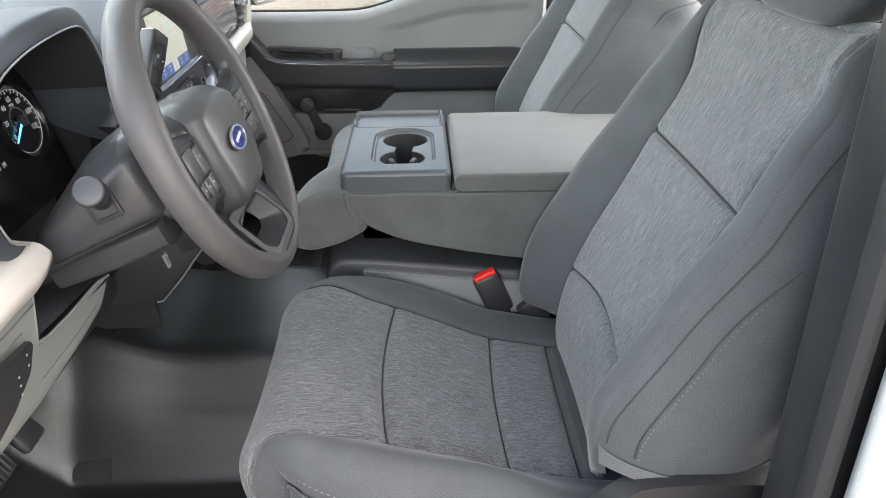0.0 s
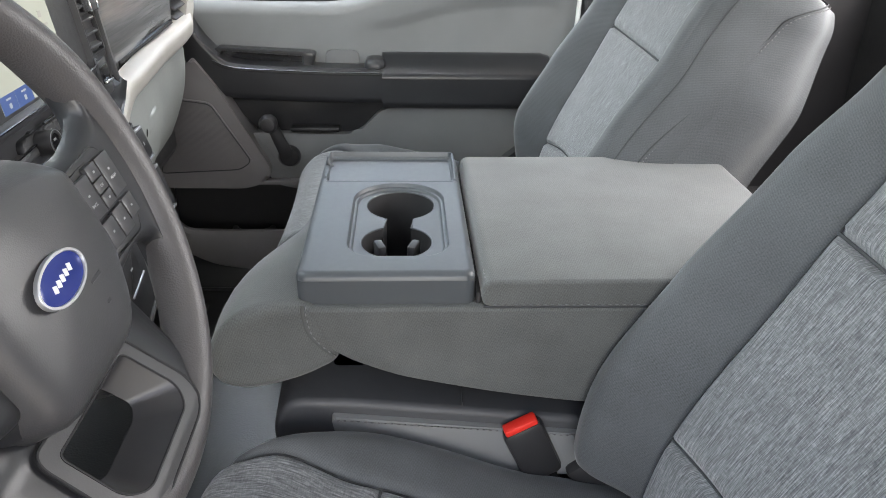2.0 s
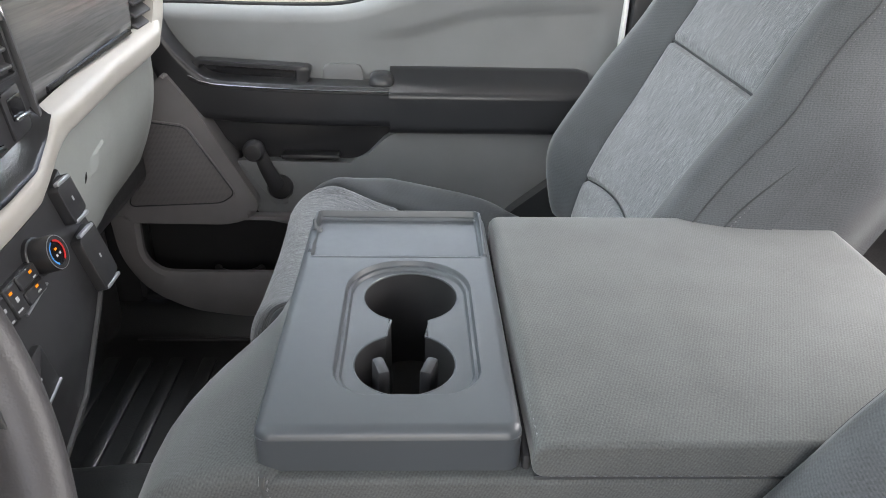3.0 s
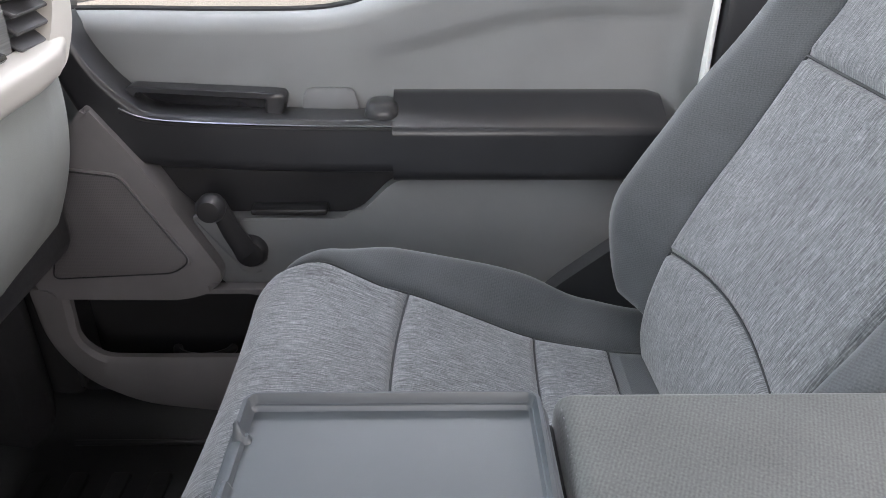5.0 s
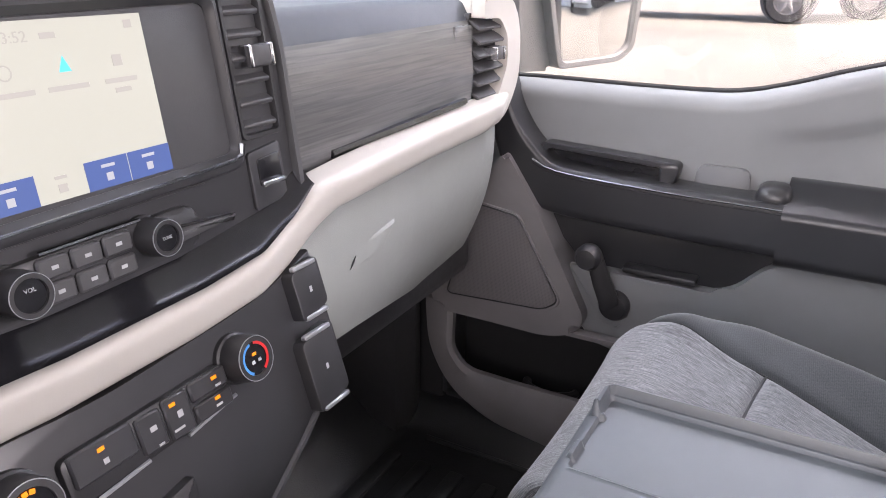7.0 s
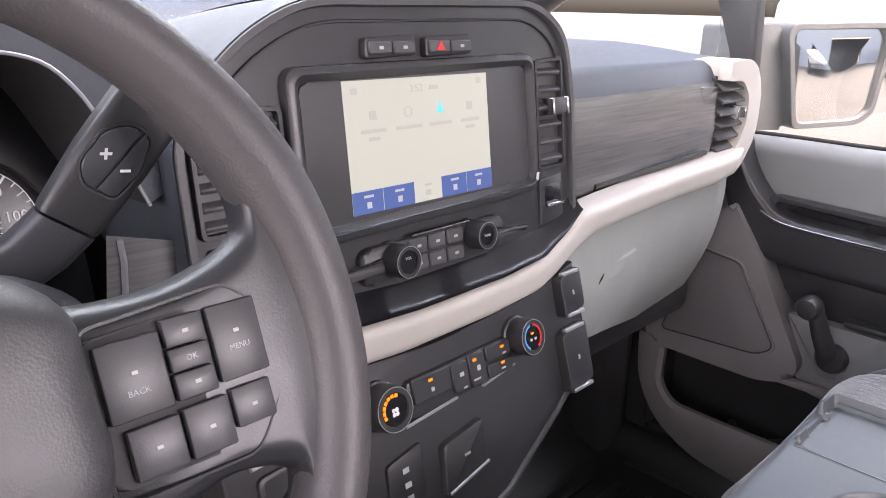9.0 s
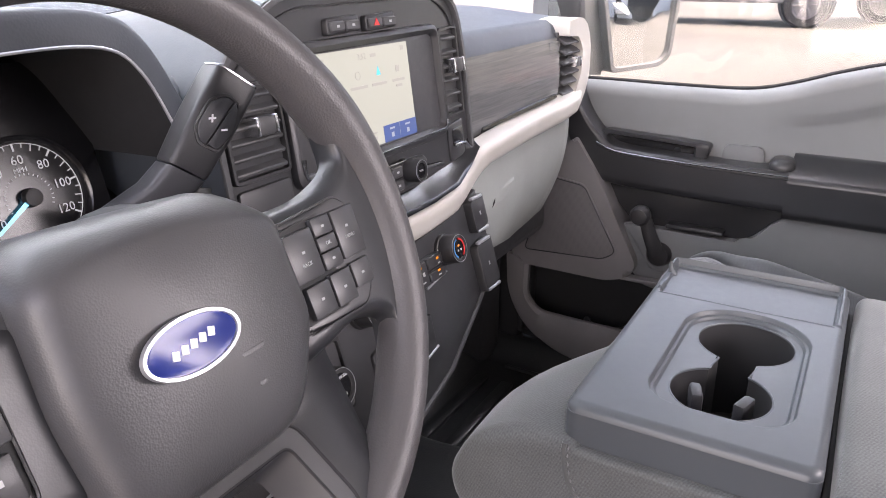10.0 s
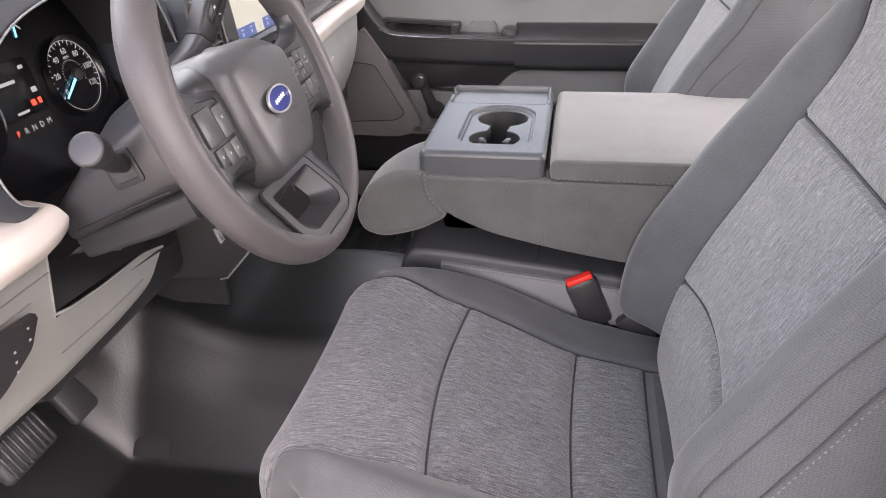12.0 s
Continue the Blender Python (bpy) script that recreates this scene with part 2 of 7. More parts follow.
def basis(origin, xa, ya):
    xa, ya = Vector(xa).normalized(), Vector(ya).normalized()
    za = xa.cross(ya)
    m = Matrix((xa, ya, za)).transposed().to_4x4()
    m.translation = origin
    return m


def thing(name, label, category, base=(0, 0, 0), group="", kind=""):
    e = new(name)
    e.location = base
    return tagged(e, label, category, group, kind)


def part(name, bm, mat, parent=None, label="", flat=False, kind=""):
    """Links a bmesh, in world coordinates, as one mesh object under a thing or a part."""
    me = bpy.data.meshes.new(name)
    lay = bm.faces.layers.int.get("flat_face")
    if not flat:
        for f in bm.faces:
            f.smooth = len(f.verts) < 5 and not (lay and f[lay])
    bm.to_mesh(me)
    bm.free()
    me.materials.append(mat)
    if not flat:
        me.set_sharp_from_angle(angle=radians(38))
    ob = new(name, me)
    if parent is not None:
        ob.parent = parent
        if parent.data is None:
            ob.matrix_parent_inverse = Matrix.Translation(-parent.location)
    if label or kind:
        tagged(ob, label, "", "", kind)
    return ob


def solo(name, bm, mat, label, category, group="", kind=""):
    return tagged(part(name, bm, mat), label, category, group, kind)


def grid(fn, nu, nv, closed_u=False, closed_v=False, cap=False):
    """A surface from fn(s, t), s and t from 0 to 1, with texture coordinates in metres."""
    bm = bmesh.new()
    uvl = bm.loops.layers.uv.new("UVMap")
    mu, mv = (nu if closed_u else nu + 1), (nv if closed_v else nv + 1)
    P = [[Vector(fn(i / nu, j / nv)) for j in range(nv + 1)] for i in range(nu + 1)]
    V = [[bm.verts.new(P[i][j]) for j in range(mv)] for i in range(mu)]
    mid_j, mid_i = nv // 2, nu // 2
    U, W = [0.0], [0.0]
    for i in range(nu):
        U.append(U[-1] + (P[i + 1][mid_j] - P[i][mid_j]).length)
    for j in range(nv):
        W.append(W[-1] + (P[mid_i][j + 1] - P[mid_i][j]).length)
    for i in range(nu):
        for j in range(nv):
            try:
                f = bm.faces.new((V[i][j], V[(i + 1) % mu][j], V[(i + 1) % mu][(j + 1) % mv], V[i][(j + 1) % mv]))
            except ValueError:
                continue
            for lp, (a, b) in zip(f.loops, ((i, j), (i + 1, j), (i + 1, j + 1), (i, j + 1))):
                lp[uvl].uv = (U[a], W[b])
    if cap:
        if closed_v:
            bm.faces.new(V[0])
            bm.faces.new(V[-1])
        elif closed_u:
            bm.faces.new([V[i][0] for i in range(mu)])
            bm.faces.new([V[i][-1] for i in range(mu)])
    bmesh.ops.remove_doubles(bm, verts=bm.verts, dist=1e-6)
    bmesh.ops.recalc_face_normals(bm, faces=bm.faces)
    return bm


def rbox(centre, size, r=0.004, seg=2, m=None):
    """A block with rounded edges; centre and size in the frame m."""
    bm = bmesh.new()
    bmesh.ops.create_cube(bm, size=1.0)
    for v in bm.verts:
        v.co = Vector((v.co.x * size[0] + centre[0], v.co.y * size[1] + centre[1], v.co.z * size[2] + centre[2]))
    r = min(r, 0.49 * min(size))
    bmesh.ops.bevel(bm, geom=list(bm.edges), offset=r, segments=seg, profile=0.5, affect="EDGES")
    lay = bm.faces.layers.int.new("flat_face")
    bm.normal_update()
    for f in bm.faces:
        f[lay] = int(max(abs(c) for c in f.normal) > 0.9995)
    if m is not None:
        bm.transform(m)
    return bm


def rounded(pts, r, n=4):
    """A polygon with its corners rounded; r one radius, or one for each corner."""
    out = []
    for k, p in enumerate(pts):
        rk = r[k] if isinstance(r, (list, tuple)) else r
        p = Vector(p)
        a, b = Vector(pts[k - 1]) - p, Vector(pts[(k + 1) % len(pts)]) - p
        rk = min(rk, 0.45 * a.length, 0.45 * b.length)
        if rk < 1e-5:
            out += [tuple(p)] * (n + 1)
            continue
        q0, q1 = p + a.normalized() * rk, p + b.normalized() * rk
        for i in range(n + 1):
            t = i / n
            out.append(tuple(q0 * (1 - t) ** 2 + p * 2 * t * (1 - t) + q1 * t * t))
    return out


def prism(pts, m, depth, bevel=0.003, seg=2, z0=0.0):
    """A plate of that outline in the frame m, from z0 out to z0 + depth, with its front edge rounded."""
    bm = bmesh.new()
    clean = [p for k, p in enumerate(pts) if (Vector(p) - Vector(pts[k - 1])).length > 1e-5]
    back = [bm.verts.new((p[0], p[1], z0)) for p in clean]
    front = [bm.verts.new((p[0], p[1], z0 + depth)) for p in clean]
    top = bm.faces.new(front)
    bm.faces.new(back[::-1])
    n = len(clean)
    for k in range(n):
        bm.faces.new((back[k], back[(k + 1) % n], front[(k + 1) % n], front[k]))
    if bevel:
        bmesh.ops.bevel(bm, geom=list(top.edges), offset=bevel, segments=seg, profile=0.5, affect="EDGES")
    bmesh.ops.recalc_face_normals(bm, faces=bm.faces)
    bm.transform(m)
    return bm


def ring(outer, inner, m, depth, bevel=0.002, z0=0.0, lip=0.0, roll=0.12, reach=0.85):
    """A frame between two outlines of equally many points."""
    bm = bmesh.new()
    n = len(outer)
    layers = [[(p, z0) for p in outer], [(p, z0 + depth - bevel) for p in outer],
              [((lerp(p[0], q[0], roll * 0.3), lerp(p[1], q[1], roll * 0.3)), z0 + depth - bevel * 0.3) for p, q in zip(outer, inner)],
              [((lerp(p[0], q[0], roll), lerp(p[1], q[1], roll)), z0 + depth) for p, q in zip(outer, inner)],
              [((lerp(p[0], q[0], reach), lerp(p[1], q[1], reach)), z0 + depth + lip) for p, q in zip(outer, inner)],
              [(q, z0 + depth + lip - bevel) for q in inner], [(q, z0) for q in inner]]
    V = [[bm.verts.new((p[0], p[1], z)) for p, z in row] for row in layers]
    for a in range(len(V)):
        b = (a + 1) % len(V)
        for k in range(n):
            bm.faces.new((V[a][k], V[a][(k + 1) % n], V[b][(k + 1) % n], V[b][k]))
    bmesh.ops.recalc_face_normals(bm, faces=bm.faces)
    lay = bm.faces.layers.int.new("flat_face")
    bm.normal_update()
    for f in bm.faces:
        f[lay] = int(abs(f.normal.z) > 0.99)
    bm.transform(m)
    return bm


def tube(path, r, seg=8, closed=False, squash=1.0):
    """A round bar along a path; r one radius or a function of 0..1."""
    P = [Vector(p) for p in path]
    n = len(P)
    bm = bmesh.new()
    rows = []
    up = None
    for k in range(n):
        d = (P[(k + 1) % n] - P[k - 1]) if closed else (P[min(k + 1, n - 1)] - P[max(k - 1, 0)])
        d.normalize()
        if up is None:
            up = d.orthogonal().normalized()
        up = (up - d * up.dot(d)).normalized()
        side = d.cross(up)
        rk = r(k / max(1, n - 1)) if callable(r) else r
        rows.append([bm.verts.new(P[k] + up * math.cos(a) * rk + side * math.sin(a) * rk * squash) for a in (2 * math.pi * i / seg for i in range(seg))])
    for k in range(n if closed else n - 1):
        a, b = rows[k], rows[(k + 1) % n]
        for i in range(seg):
            bm.faces.new((a[i], a[(i + 1) % seg], b[(i + 1) % seg], b[i]))
    if not closed:
        bm.faces.new(rows[0])
        bm.faces.new(rows[-1])
    bmesh.ops.recalc_face_normals(bm, faces=bm.faces)
    return bm


def sweep(section, stations):
    """Lofts closed sections: stations is a list of functions from a section point to a place."""
    bm = bmesh.new()
    rows = [[bm.verts.new(f(p)) for p in section] for f in stations]
    n = len(section)
    for a, b in zip(rows, rows[1:]):
        for i in range(n):
            bm.faces.new((a[i], a[(i + 1) % n], b[(i + 1) % n], b[i]))
    bm.faces.new(rows[0])
    bm.faces.new(rows[-1])
    bmesh.ops.recalc_face_normals(bm, faces=bm.faces)
    return bm


def lathe(profile, m, seg=28):
    """Turns a profile of (radius, height) round the z axis of the frame m."""
    bm = bmesh.new()
    rows = []
    for r, h in profile:
        if r < 1e-6:
            rows.append([bm.verts.new((0, 0, h))])
        else:
            rows.append([bm.verts.new((r * math.cos(2 * math.pi * i / seg), r * math.sin(2 * math.pi * i / seg), h)) for i in range(seg)])
    for a, b in zip(rows, rows[1:]):
        for i in range(seg):
            j = (i + 1) % seg
            q = [a[i % len(a)], a[j % len(a)], b[j % len(b)], b[i % len(b)]]
            q = list(dict.fromkeys(q))
            if len(q) > 2:
                bm.faces.new(q)
    bmesh.ops.recalc_face_normals(bm, faces=bm.faces)
    bm.transform(m)
    return bm


def joined(*bms):
    """Several bmeshes in one."""
    out = bmesh.new()
    for b in bms:
        me = bpy.data.meshes.new("tmp")
        b.to_mesh(me)
        b.free()
        out.from_mesh(me)
        bpy.data.meshes.remove(me)
    return out


def writing(body, size, m, mat, parent, name="lettering", depth=0.0004, width=None):
    """Raised print in the built-in font, centred on the frame m."""
    cu = bpy.data.curves.new(name, "FONT")
    cu.body, cu.size, cu.extrude = body, size, depth
    cu.align_x, cu.align_y = "CENTER", "CENTER"
    cu.resolution_u = 2
    tmp = new(name, cu)
    bpy.context.view_layer.update()
    me = bpy.data.meshes.new_from_object(tmp.evaluated_get(bpy.context.evaluated_depsgraph_get()))
    bpy.data.objects.remove(tmp)
    bpy.data.curves.remove(cu)
    bm = bmesh.new()
    bm.from_mesh(me)
    bpy.data.meshes.remove(me)
    bm.transform(m)
    return part(name, bm, mat, parent, flat=True)


def circle2(cx, cy, r, n=32, ry=None):
    return [(cx + r * math.cos(2 * math.pi * k / n), cy + (ry or r) * math.sin(2 * math.pi * k / n)) for k in range(n)]


def at(m, x, y, z=0.0, turn=0.0):
    """The frame m moved to its own point (x, y, z), turned about its own z."""
    return m @ pose(x, y, z, 0, 0, turn)


def dashes(path, length, gap, r, mat, parent, name="stitching"):
    """A row of stitches along a dense path."""
    bm = bmesh.new()
    P = [Vector(p) for p in path]
    D = [0.0]
    for a, b in zip(P, P[1:]):
        D.append(D[-1] + (b - a).length)

    def where(d):
        for k in range(len(D) - 1):
            if d <= D[k + 1]:
                return P[k].lerp(P[k + 1], (d - D[k]) / max(1e-9, D[k + 1] - D[k]))
        return P[-1]
    d = 0.0
    while d + length < D[-1]:
        a, b = where(d), where(d + length)
        ax = (b - a).normalized()
        u = ax.orthogonal().normalized()
        w = ax.cross(u)
        mid = (a + b) / 2
        ends = [bm.verts.new(a), bm.verts.new(b)]
        rim = [bm.verts.new(mid + (u * math.cos(t) + w * math.sin(t)) * r) for t in (0.0, 1.571, 3.142, 4.712)]
        for i in range(4):
            bm.faces.new((ends[0], rim[i], rim[(i + 1) % 4]))
            bm.faces.new((ends[1], rim[(i + 1) % 4], rim[i]))
        d += length + gap
    return part(name, bm, mat, parent, "row of pale grey stitches", flat=True, kind="stuff")


# ---- ground and cab shell ----
CL = 1.318          # the car's centre line
FLOOR = 0.68

def ground_z(y):
    """The yard rises a little towards the parked cars."""
    return 0.54 * smooth((y - 2.6) / 7.0)


GY = [-1500, -40, -8, 0] + [2.0 + 0.5 * k for k in range(18)] + [20, 60, 1500]
bm = bmesh.new()
rows = [[bm.verts.new((x, y, ground_z(y))) for x in (-1500, -20, 0, 20, 1500)] for y in GY]
for ra, rb in zip(rows, rows[1:]):
    for k in range(4):
        bm.faces.new((ra[k], ra[k + 1], rb[k + 1], rb[k]))
m, nt, b = base_mat("pale_concrete", 0.85)
tc = nt.nodes.new("ShaderNodeTexCoord")
n1 = node(nt, "ShaderNodeTexNoise", Scale=0.35, Detail=6.0)
n2 = node(nt, "ShaderNodeTexNoise", Scale=18.0, Detail=5.0)
for n in (n1, n2):
    nt.links.new(tc.outputs["Object"], n.inputs["Vector"])
mx = node(nt, "ShaderNodeMath")
mx.operation = "MULTIPLY_ADD"
mx.inputs[1].default_value = 0.4
nt.links.new(n2.outputs["Fac"], mx.inputs[0])
nt.links.new(n1.outputs["Fac"], mx.inputs[2])
r = ramp(nt, mx.outputs[0], [(0.4, (0.122, 0.117, 0.104)), (0.9, (0.186, 0.178, 0.158))])
warp = node(nt, "ShaderNodeTexNoise", Scale=1.3, Detail=5.0, Roughness=0.65)
nt.links.new(tc.outputs["Object"], warp.inputs["Vector"])
shift = node(nt, "ShaderNodeVectorMath")
shift.operation = "MULTIPLY_ADD"
shift.inputs[1].default_value = (0.9, 0.9, 0.0)
nt.links.new(warp.outputs["Color"], shift.inputs[0])
nt.links.new(tc.outputs["Object"], shift.inputs[2])
crack = node(nt, "ShaderNodeTexVoronoi", Scale=0.22)
crack.feature = "DISTANCE_TO_EDGE"
nt.links.new(shift.outputs[0], crack.inputs["Vector"])
line = ramp(nt, crack.outputs["Distance"], [(0.0, (0.72, 0.70, 0.68)), (0.005, (1, 1, 1))])
mixc = node(nt, "ShaderNodeMix")
mixc.data_type, mixc.blend_type = "RGBA", "MULTIPLY"
mixc.inputs[0].default_value = 1.0
nt.links.new(r.outputs[0], mixc.inputs[6])
nt.links.new(line.outputs[0], mixc.inputs[7])
nt.links.new(mixc.outputs[2], b.inputs["Base Color"])
solo("ground", bm, m, "pale sunlit concrete yard with faint cracks", "ground", kind="structure")


def slab(name, x0, x1, y0, y1, z0, z1, mat, label, r=0.01):
    return solo(name, rbox(((x0 + x1) / 2, (y0 + y1) / 2, (z0 + z1) / 2), (x1 - x0, y1 - y0, z1 - z0), r), mat, label, name.split("_")[0], kind="structure")


def cab_floor(s, t):
    y, x = lerp(0.50, 2.16, s), lerp(-0.98, 1.0, t)
    d = abs(y - CL)
    front = smooth((0.35 - x) / 0.3)
    # side of the hump: a low ledge, a steep flank and a gently crowned top
    rise = linear([(0, 0.207), (0.13, 0.206), (0.158, 0.200), (0.176, 0.180), (0.190, 0.150), (0.208, 0.122), (0.228, 0.098), (0.252, 0.058), (0.275, 0.020), (0.290, 0.003), (0.30, 0.0)], d)
    hump = smooth((0.30 - d) / 0.14)
    z = FLOOR + rise * front
    z += 0.28 * max(0.0, (-0.655 - x) / 0.34) ** 0.9 + 0.06 * hump * smooth((-0.45 - x) / 0.3)
    z += 0.006 * math.sin(x * 17 + y * 5) * hump
    z += 0.05 * smooth((0.62 - y) / 0.06) + 0.05 * smooth((y - 2.04) / 0.06)
    return (x, y, z)


solo("floor", grid(cab_floor, 220, 130), M_FLOOR, "black grained vinyl cab floor with a wide centre hump", "floor", kind="structure")
# ribs across the passenger's foot well
ribs = thing("floor_mat_ribs", "black moulded ribs across the passenger foot well", "floor mat", (-0.4, 1.8, FLOOR))
for k in range(8):
    x = -0.625 + 0.062 * k
    z = cab_floor((1.80 - 0.50) / 1.66, (x + 0.98) / 1.98)[2]
    part("rib", rbox((x, 1.80, z), (0.030, 0.34, 0.014), 0.006, 2), M_FLOOR, ribs)
part("mat_edge", tube([(lerp(-0.60, 0.10, k / 20), 2.035, cab_floor((2.035 - 0.50) / 1.66, (lerp(-0.60, 0.10, k / 20) + 0.98) / 1.98)[2] + 0.002) for k in range(21)], 0.005, 8), M_FLOOR, ribs)

slab("wall_front", -1.02, -0.96, 0.50, 2.16, 0.5, 1.40, M_CARPET, "black carpeted firewall under the dashboard")
slab("wall_back", 0.98, 1.03, 0.50, 2.16, 0.5, 1.42, M_CARPET, "black trim on the cab's back wall")
# added black block covers the rear floor, which the rear lamp lights too brightly
slab("trim_rear_ledge", 0.56, 0.985, 0.56, 2.125, 0.66, 0.92, M_CARPET, "black block added to darken the floor behind the seats", 0.02)
slab("trim_back_upper", 0.98, 1.03, 0.50, 2.16, 1.76, 1.92, M_BLACK, "black trim over the rear window")
slab("ceiling", -0.42, 1.03, 0.46, 2.20, 1.86, 1.92, M_HEADLINER, "pale grey cloth headliner")
slab("wall_kick", -0.98, -0.60, 2.10, 2.16, 0.5, 1.30, M_CARPET, "black kick panel beside the passenger foot well")
slab("trim_kick_fold", -0.88, -0.635, 1.995, 2.115, 0.66, 1.10, M_CARPET, "black rounded carpet fold beside the passenger foot well", 0.055)
slab("wall_kick_driver", -0.98, -0.62, 0.46, 0.52, 0.5, 1.30, M_CARPET, "black kick panel beside the pedals")
slab("sill_driver", -0.62, 0.33, 0.42, 0.52, 0.45, 0.70, M_BLACK, "black scuff plate on the door sill")
slab("wall_corner_passenger", 0.352, 1.03, 2.12, 2.20, 0.45, 1.92, M_BLACK, "black trimmed door pillar beside the passenger seat")

# black closing panels between the pedals and the hump
closing = thing("footwell_panel", "black plastic closing panel beside the pedals", "trim panel", (-0.75, 1.14, 0.70))
part("lower_panel", sweep([(1.03, 0.69), (1.098, 0.785), (1.176, 0.916), (1.20, 0.916), (1.20, 0.69)], [(lambda p, x=x: (x, p[0], p[1])) for x in (-0.585, -0.60, -0.95)]), M_CARPET, closing)
part("upper_panel", rbox((-0.73, 1.186, 0.985), (0.46, 0.014, 0.134), 0.004, 2), M_CARPET, closing)

# the open driver's door, swung forward on its hinges; unseen, added to shade the footwell
dd_ = basis((-0.64, 0.41, 0), Vector((0.34, -0.94, 0)), (0, 0, 1))
solo("door_driver", joined(prism([(0, 0.45), (1.02, 0.45), (1.02, 1.28), (0, 1.28)], dd_, 0.09, 0.01, 2), prism([(0.98, 1.28), (1.02, 1.28), (0.90, 1.84), (0.42, 1.84), (0.38, 1.80), (0.86, 1.80)], dd_, 0.03, 0.0)), M_DGREY, "dark grey trim of the open driver door", "door", kind="structure")

# windscreen pillars and door frames
for side, y in (("driver", 0.50), ("passenger", 2.14)):
    P = [(-1.18, y, 1.40), (-0.95, y, 1.56), (-0.62, y, 1.76), (-0.42, y, 1.88)]
    solo("pillar_" + side, tube([spline(P, k / 12) for k in range(13)], 0.045, 10), M_BLACK, "dark grey windscreen pillar trim", "pillar", kind="structure")
bm = bmesh.new()
vs = [bm.verts.new(p) for p in ((-1.24, 0.45, 1.40), (-1.24, 2.19, 1.40), (-0.44, 2.10, 1.90), (-0.44, 0.54, 1.90))]
bm.faces.new(vs)
bmesh.ops.solidify(bm, geom=list(bm.faces), thickness=0.005)
ws = solo("window_windscreen", bm, M_GLASS, "clear windscreen glass", "windscreen", kind="structure")
ws.visible_shadow = False
ps = solo("window_passenger", prism(rounded([(-0.60, 1.30), (0.34, 1.36), (0.34, 1.86), (-0.42, 1.86), (-0.60, 1.76)], 0.02, 3), basis((0, 2.192, 0), (1, 0, 0), (0, 0, 1)), 0.004, 0), M_SIDEGLASS, "raised passenger side window glass", "window", kind="structure")
ps.visible_shadow = False

# the driver's door pillar, with its seal and the white body outside
slab("pillar_driver_door", 0.327, 1.00, 0.50, 0.565, 0.45, 1.90, M_DOORBLACK, "dark grey trim of the driver's door pillar")
slab("trim_body_driver", 0.338, 1.05, 0.40, 0.482, 0.30, 1.50, M_BODYWHITE, "white painted body side behind the driver's door", 0.03)
slab("trim_seal", 0.316, 0.338, 0.470, 0.500, 0.45, 1.85, M_BELT, "black rubber door seal", 0.012)


# ---- seats ----
SEAT_Y = 0.895
CUSH = [(-0.205, 0.86), (-0.238, 0.93), (-0.246, 0.990), (-0.224, 1.036), (-0.178, 1.047), (-0.120, 1.036), (-0.062, 1.020), (0.015, 0.993), (0.09, 0.966), (0.15, 0.953), (0.21, 0.944), (0.30, 0.940)]
BACK = [(0.225, 0.92), (0.212, 0.99), (0.225, 1.07), (0.255, 1.15), (0.297, 1.235), (0.336, 1.318), (0.369, 1.385), (0.396, 1.442), (0.416, 1.488), (0.440, 1.512), (0.478, 1.510), (0.515, 1.465)]


def curve_frame(C, u):
    x, z = spline(C, u)
    a, b = spline(C, max(0, u - 0.01)), spline(C, min(1, u + 0.01))
    d = Vector((b[0] - a[0], b[1] - a[1])).normalized()
    return x, z, d


def cushion_at(u, y):
    """Top of the cushion: u along its length, y across."""
    x, z, d = curve_frame(CUSH, u)
    a = abs(y)
    if a > 0.158:
        y = math.copysign(0.158 + (a - 0.158) * table([(0, 0.35), (0.25, 0.45), (0.58, 1.0)], u), y)
    # the bolster beside the door stands higher than the one beside the buckle
    tall = table([(0.26, 0.006), (0.40, 0.020), (0.52, 0.030), (0.70, 0.046), (0.85, 0.026), (1.0, 0.012)], u) if y < 0 else table([(0.26, 0.006), (0.45, 0.018), (0.60, 0.016), (0.75, 0.010), (1.0, 0.004)], u)
    lift = tall * math.exp(-((a - 0.222) / 0.042) ** 2)
    lift -= 0.004 * (1 - (a / 0.16) ** 2) if a < 0.16 else 0
    drop = 0.0
    if a > 0.212:
        k = min(1.0, (a - 0.212) / 0.058)
        drop = 0.060 * (1 - math.sqrt(max(0.0, 1 - k * k)))
    off = lift - drop
    # corners of the front edge are rounded off in plan
    pull = 0.03 * smooth((a - 0.15) / 0.12) * smooth((0.45 - u) / 0.25)
    return Vector((x - d.y * off + pull, SEAT_Y + y, z + d.x * off))


def back_half(u):
    return table([(0, 0.262), (0.25, 0.276), (0.45, 0.272), (0.62, 0.250), (0.75, 0.220), (0.85, 0.194), (1, 0.18)], u)


def back_at(u, w):
    """Face of the backrest: u up its length, w across in units of its half width."""
    x, z, d = curve_frame(BACK, u)
    half = back_half(u)
    a = abs(w)
    lift = table([(0, 0.045), (0.2, 0.058), (0.34, 0.048), (0.48, 0.031), (0.7, 0.016), (0.85, 0.004), (1, 0)], u)
    if w < 0:
        lift *= lerp(0.35, 1.0, smooth((u - 0.09) / 0.15))
    e = 0.004 * (a / 0.58) ** 2 if a < 0.58 else 0.004 + lift * smooth((a - 0.58) / 0.22)
    y = half * a
    if a > 0.82:
        k = min(1.0, (a - 0.82) / 0.18)
        e -= (0.055 if u < 0.7 else 0.04) * (1 - math.sqrt(max(0.0, 1 - k * k)))
    return Vector((x + d.y * (-e), SEAT_Y + math.copysign(y, w), z + d.x * e))


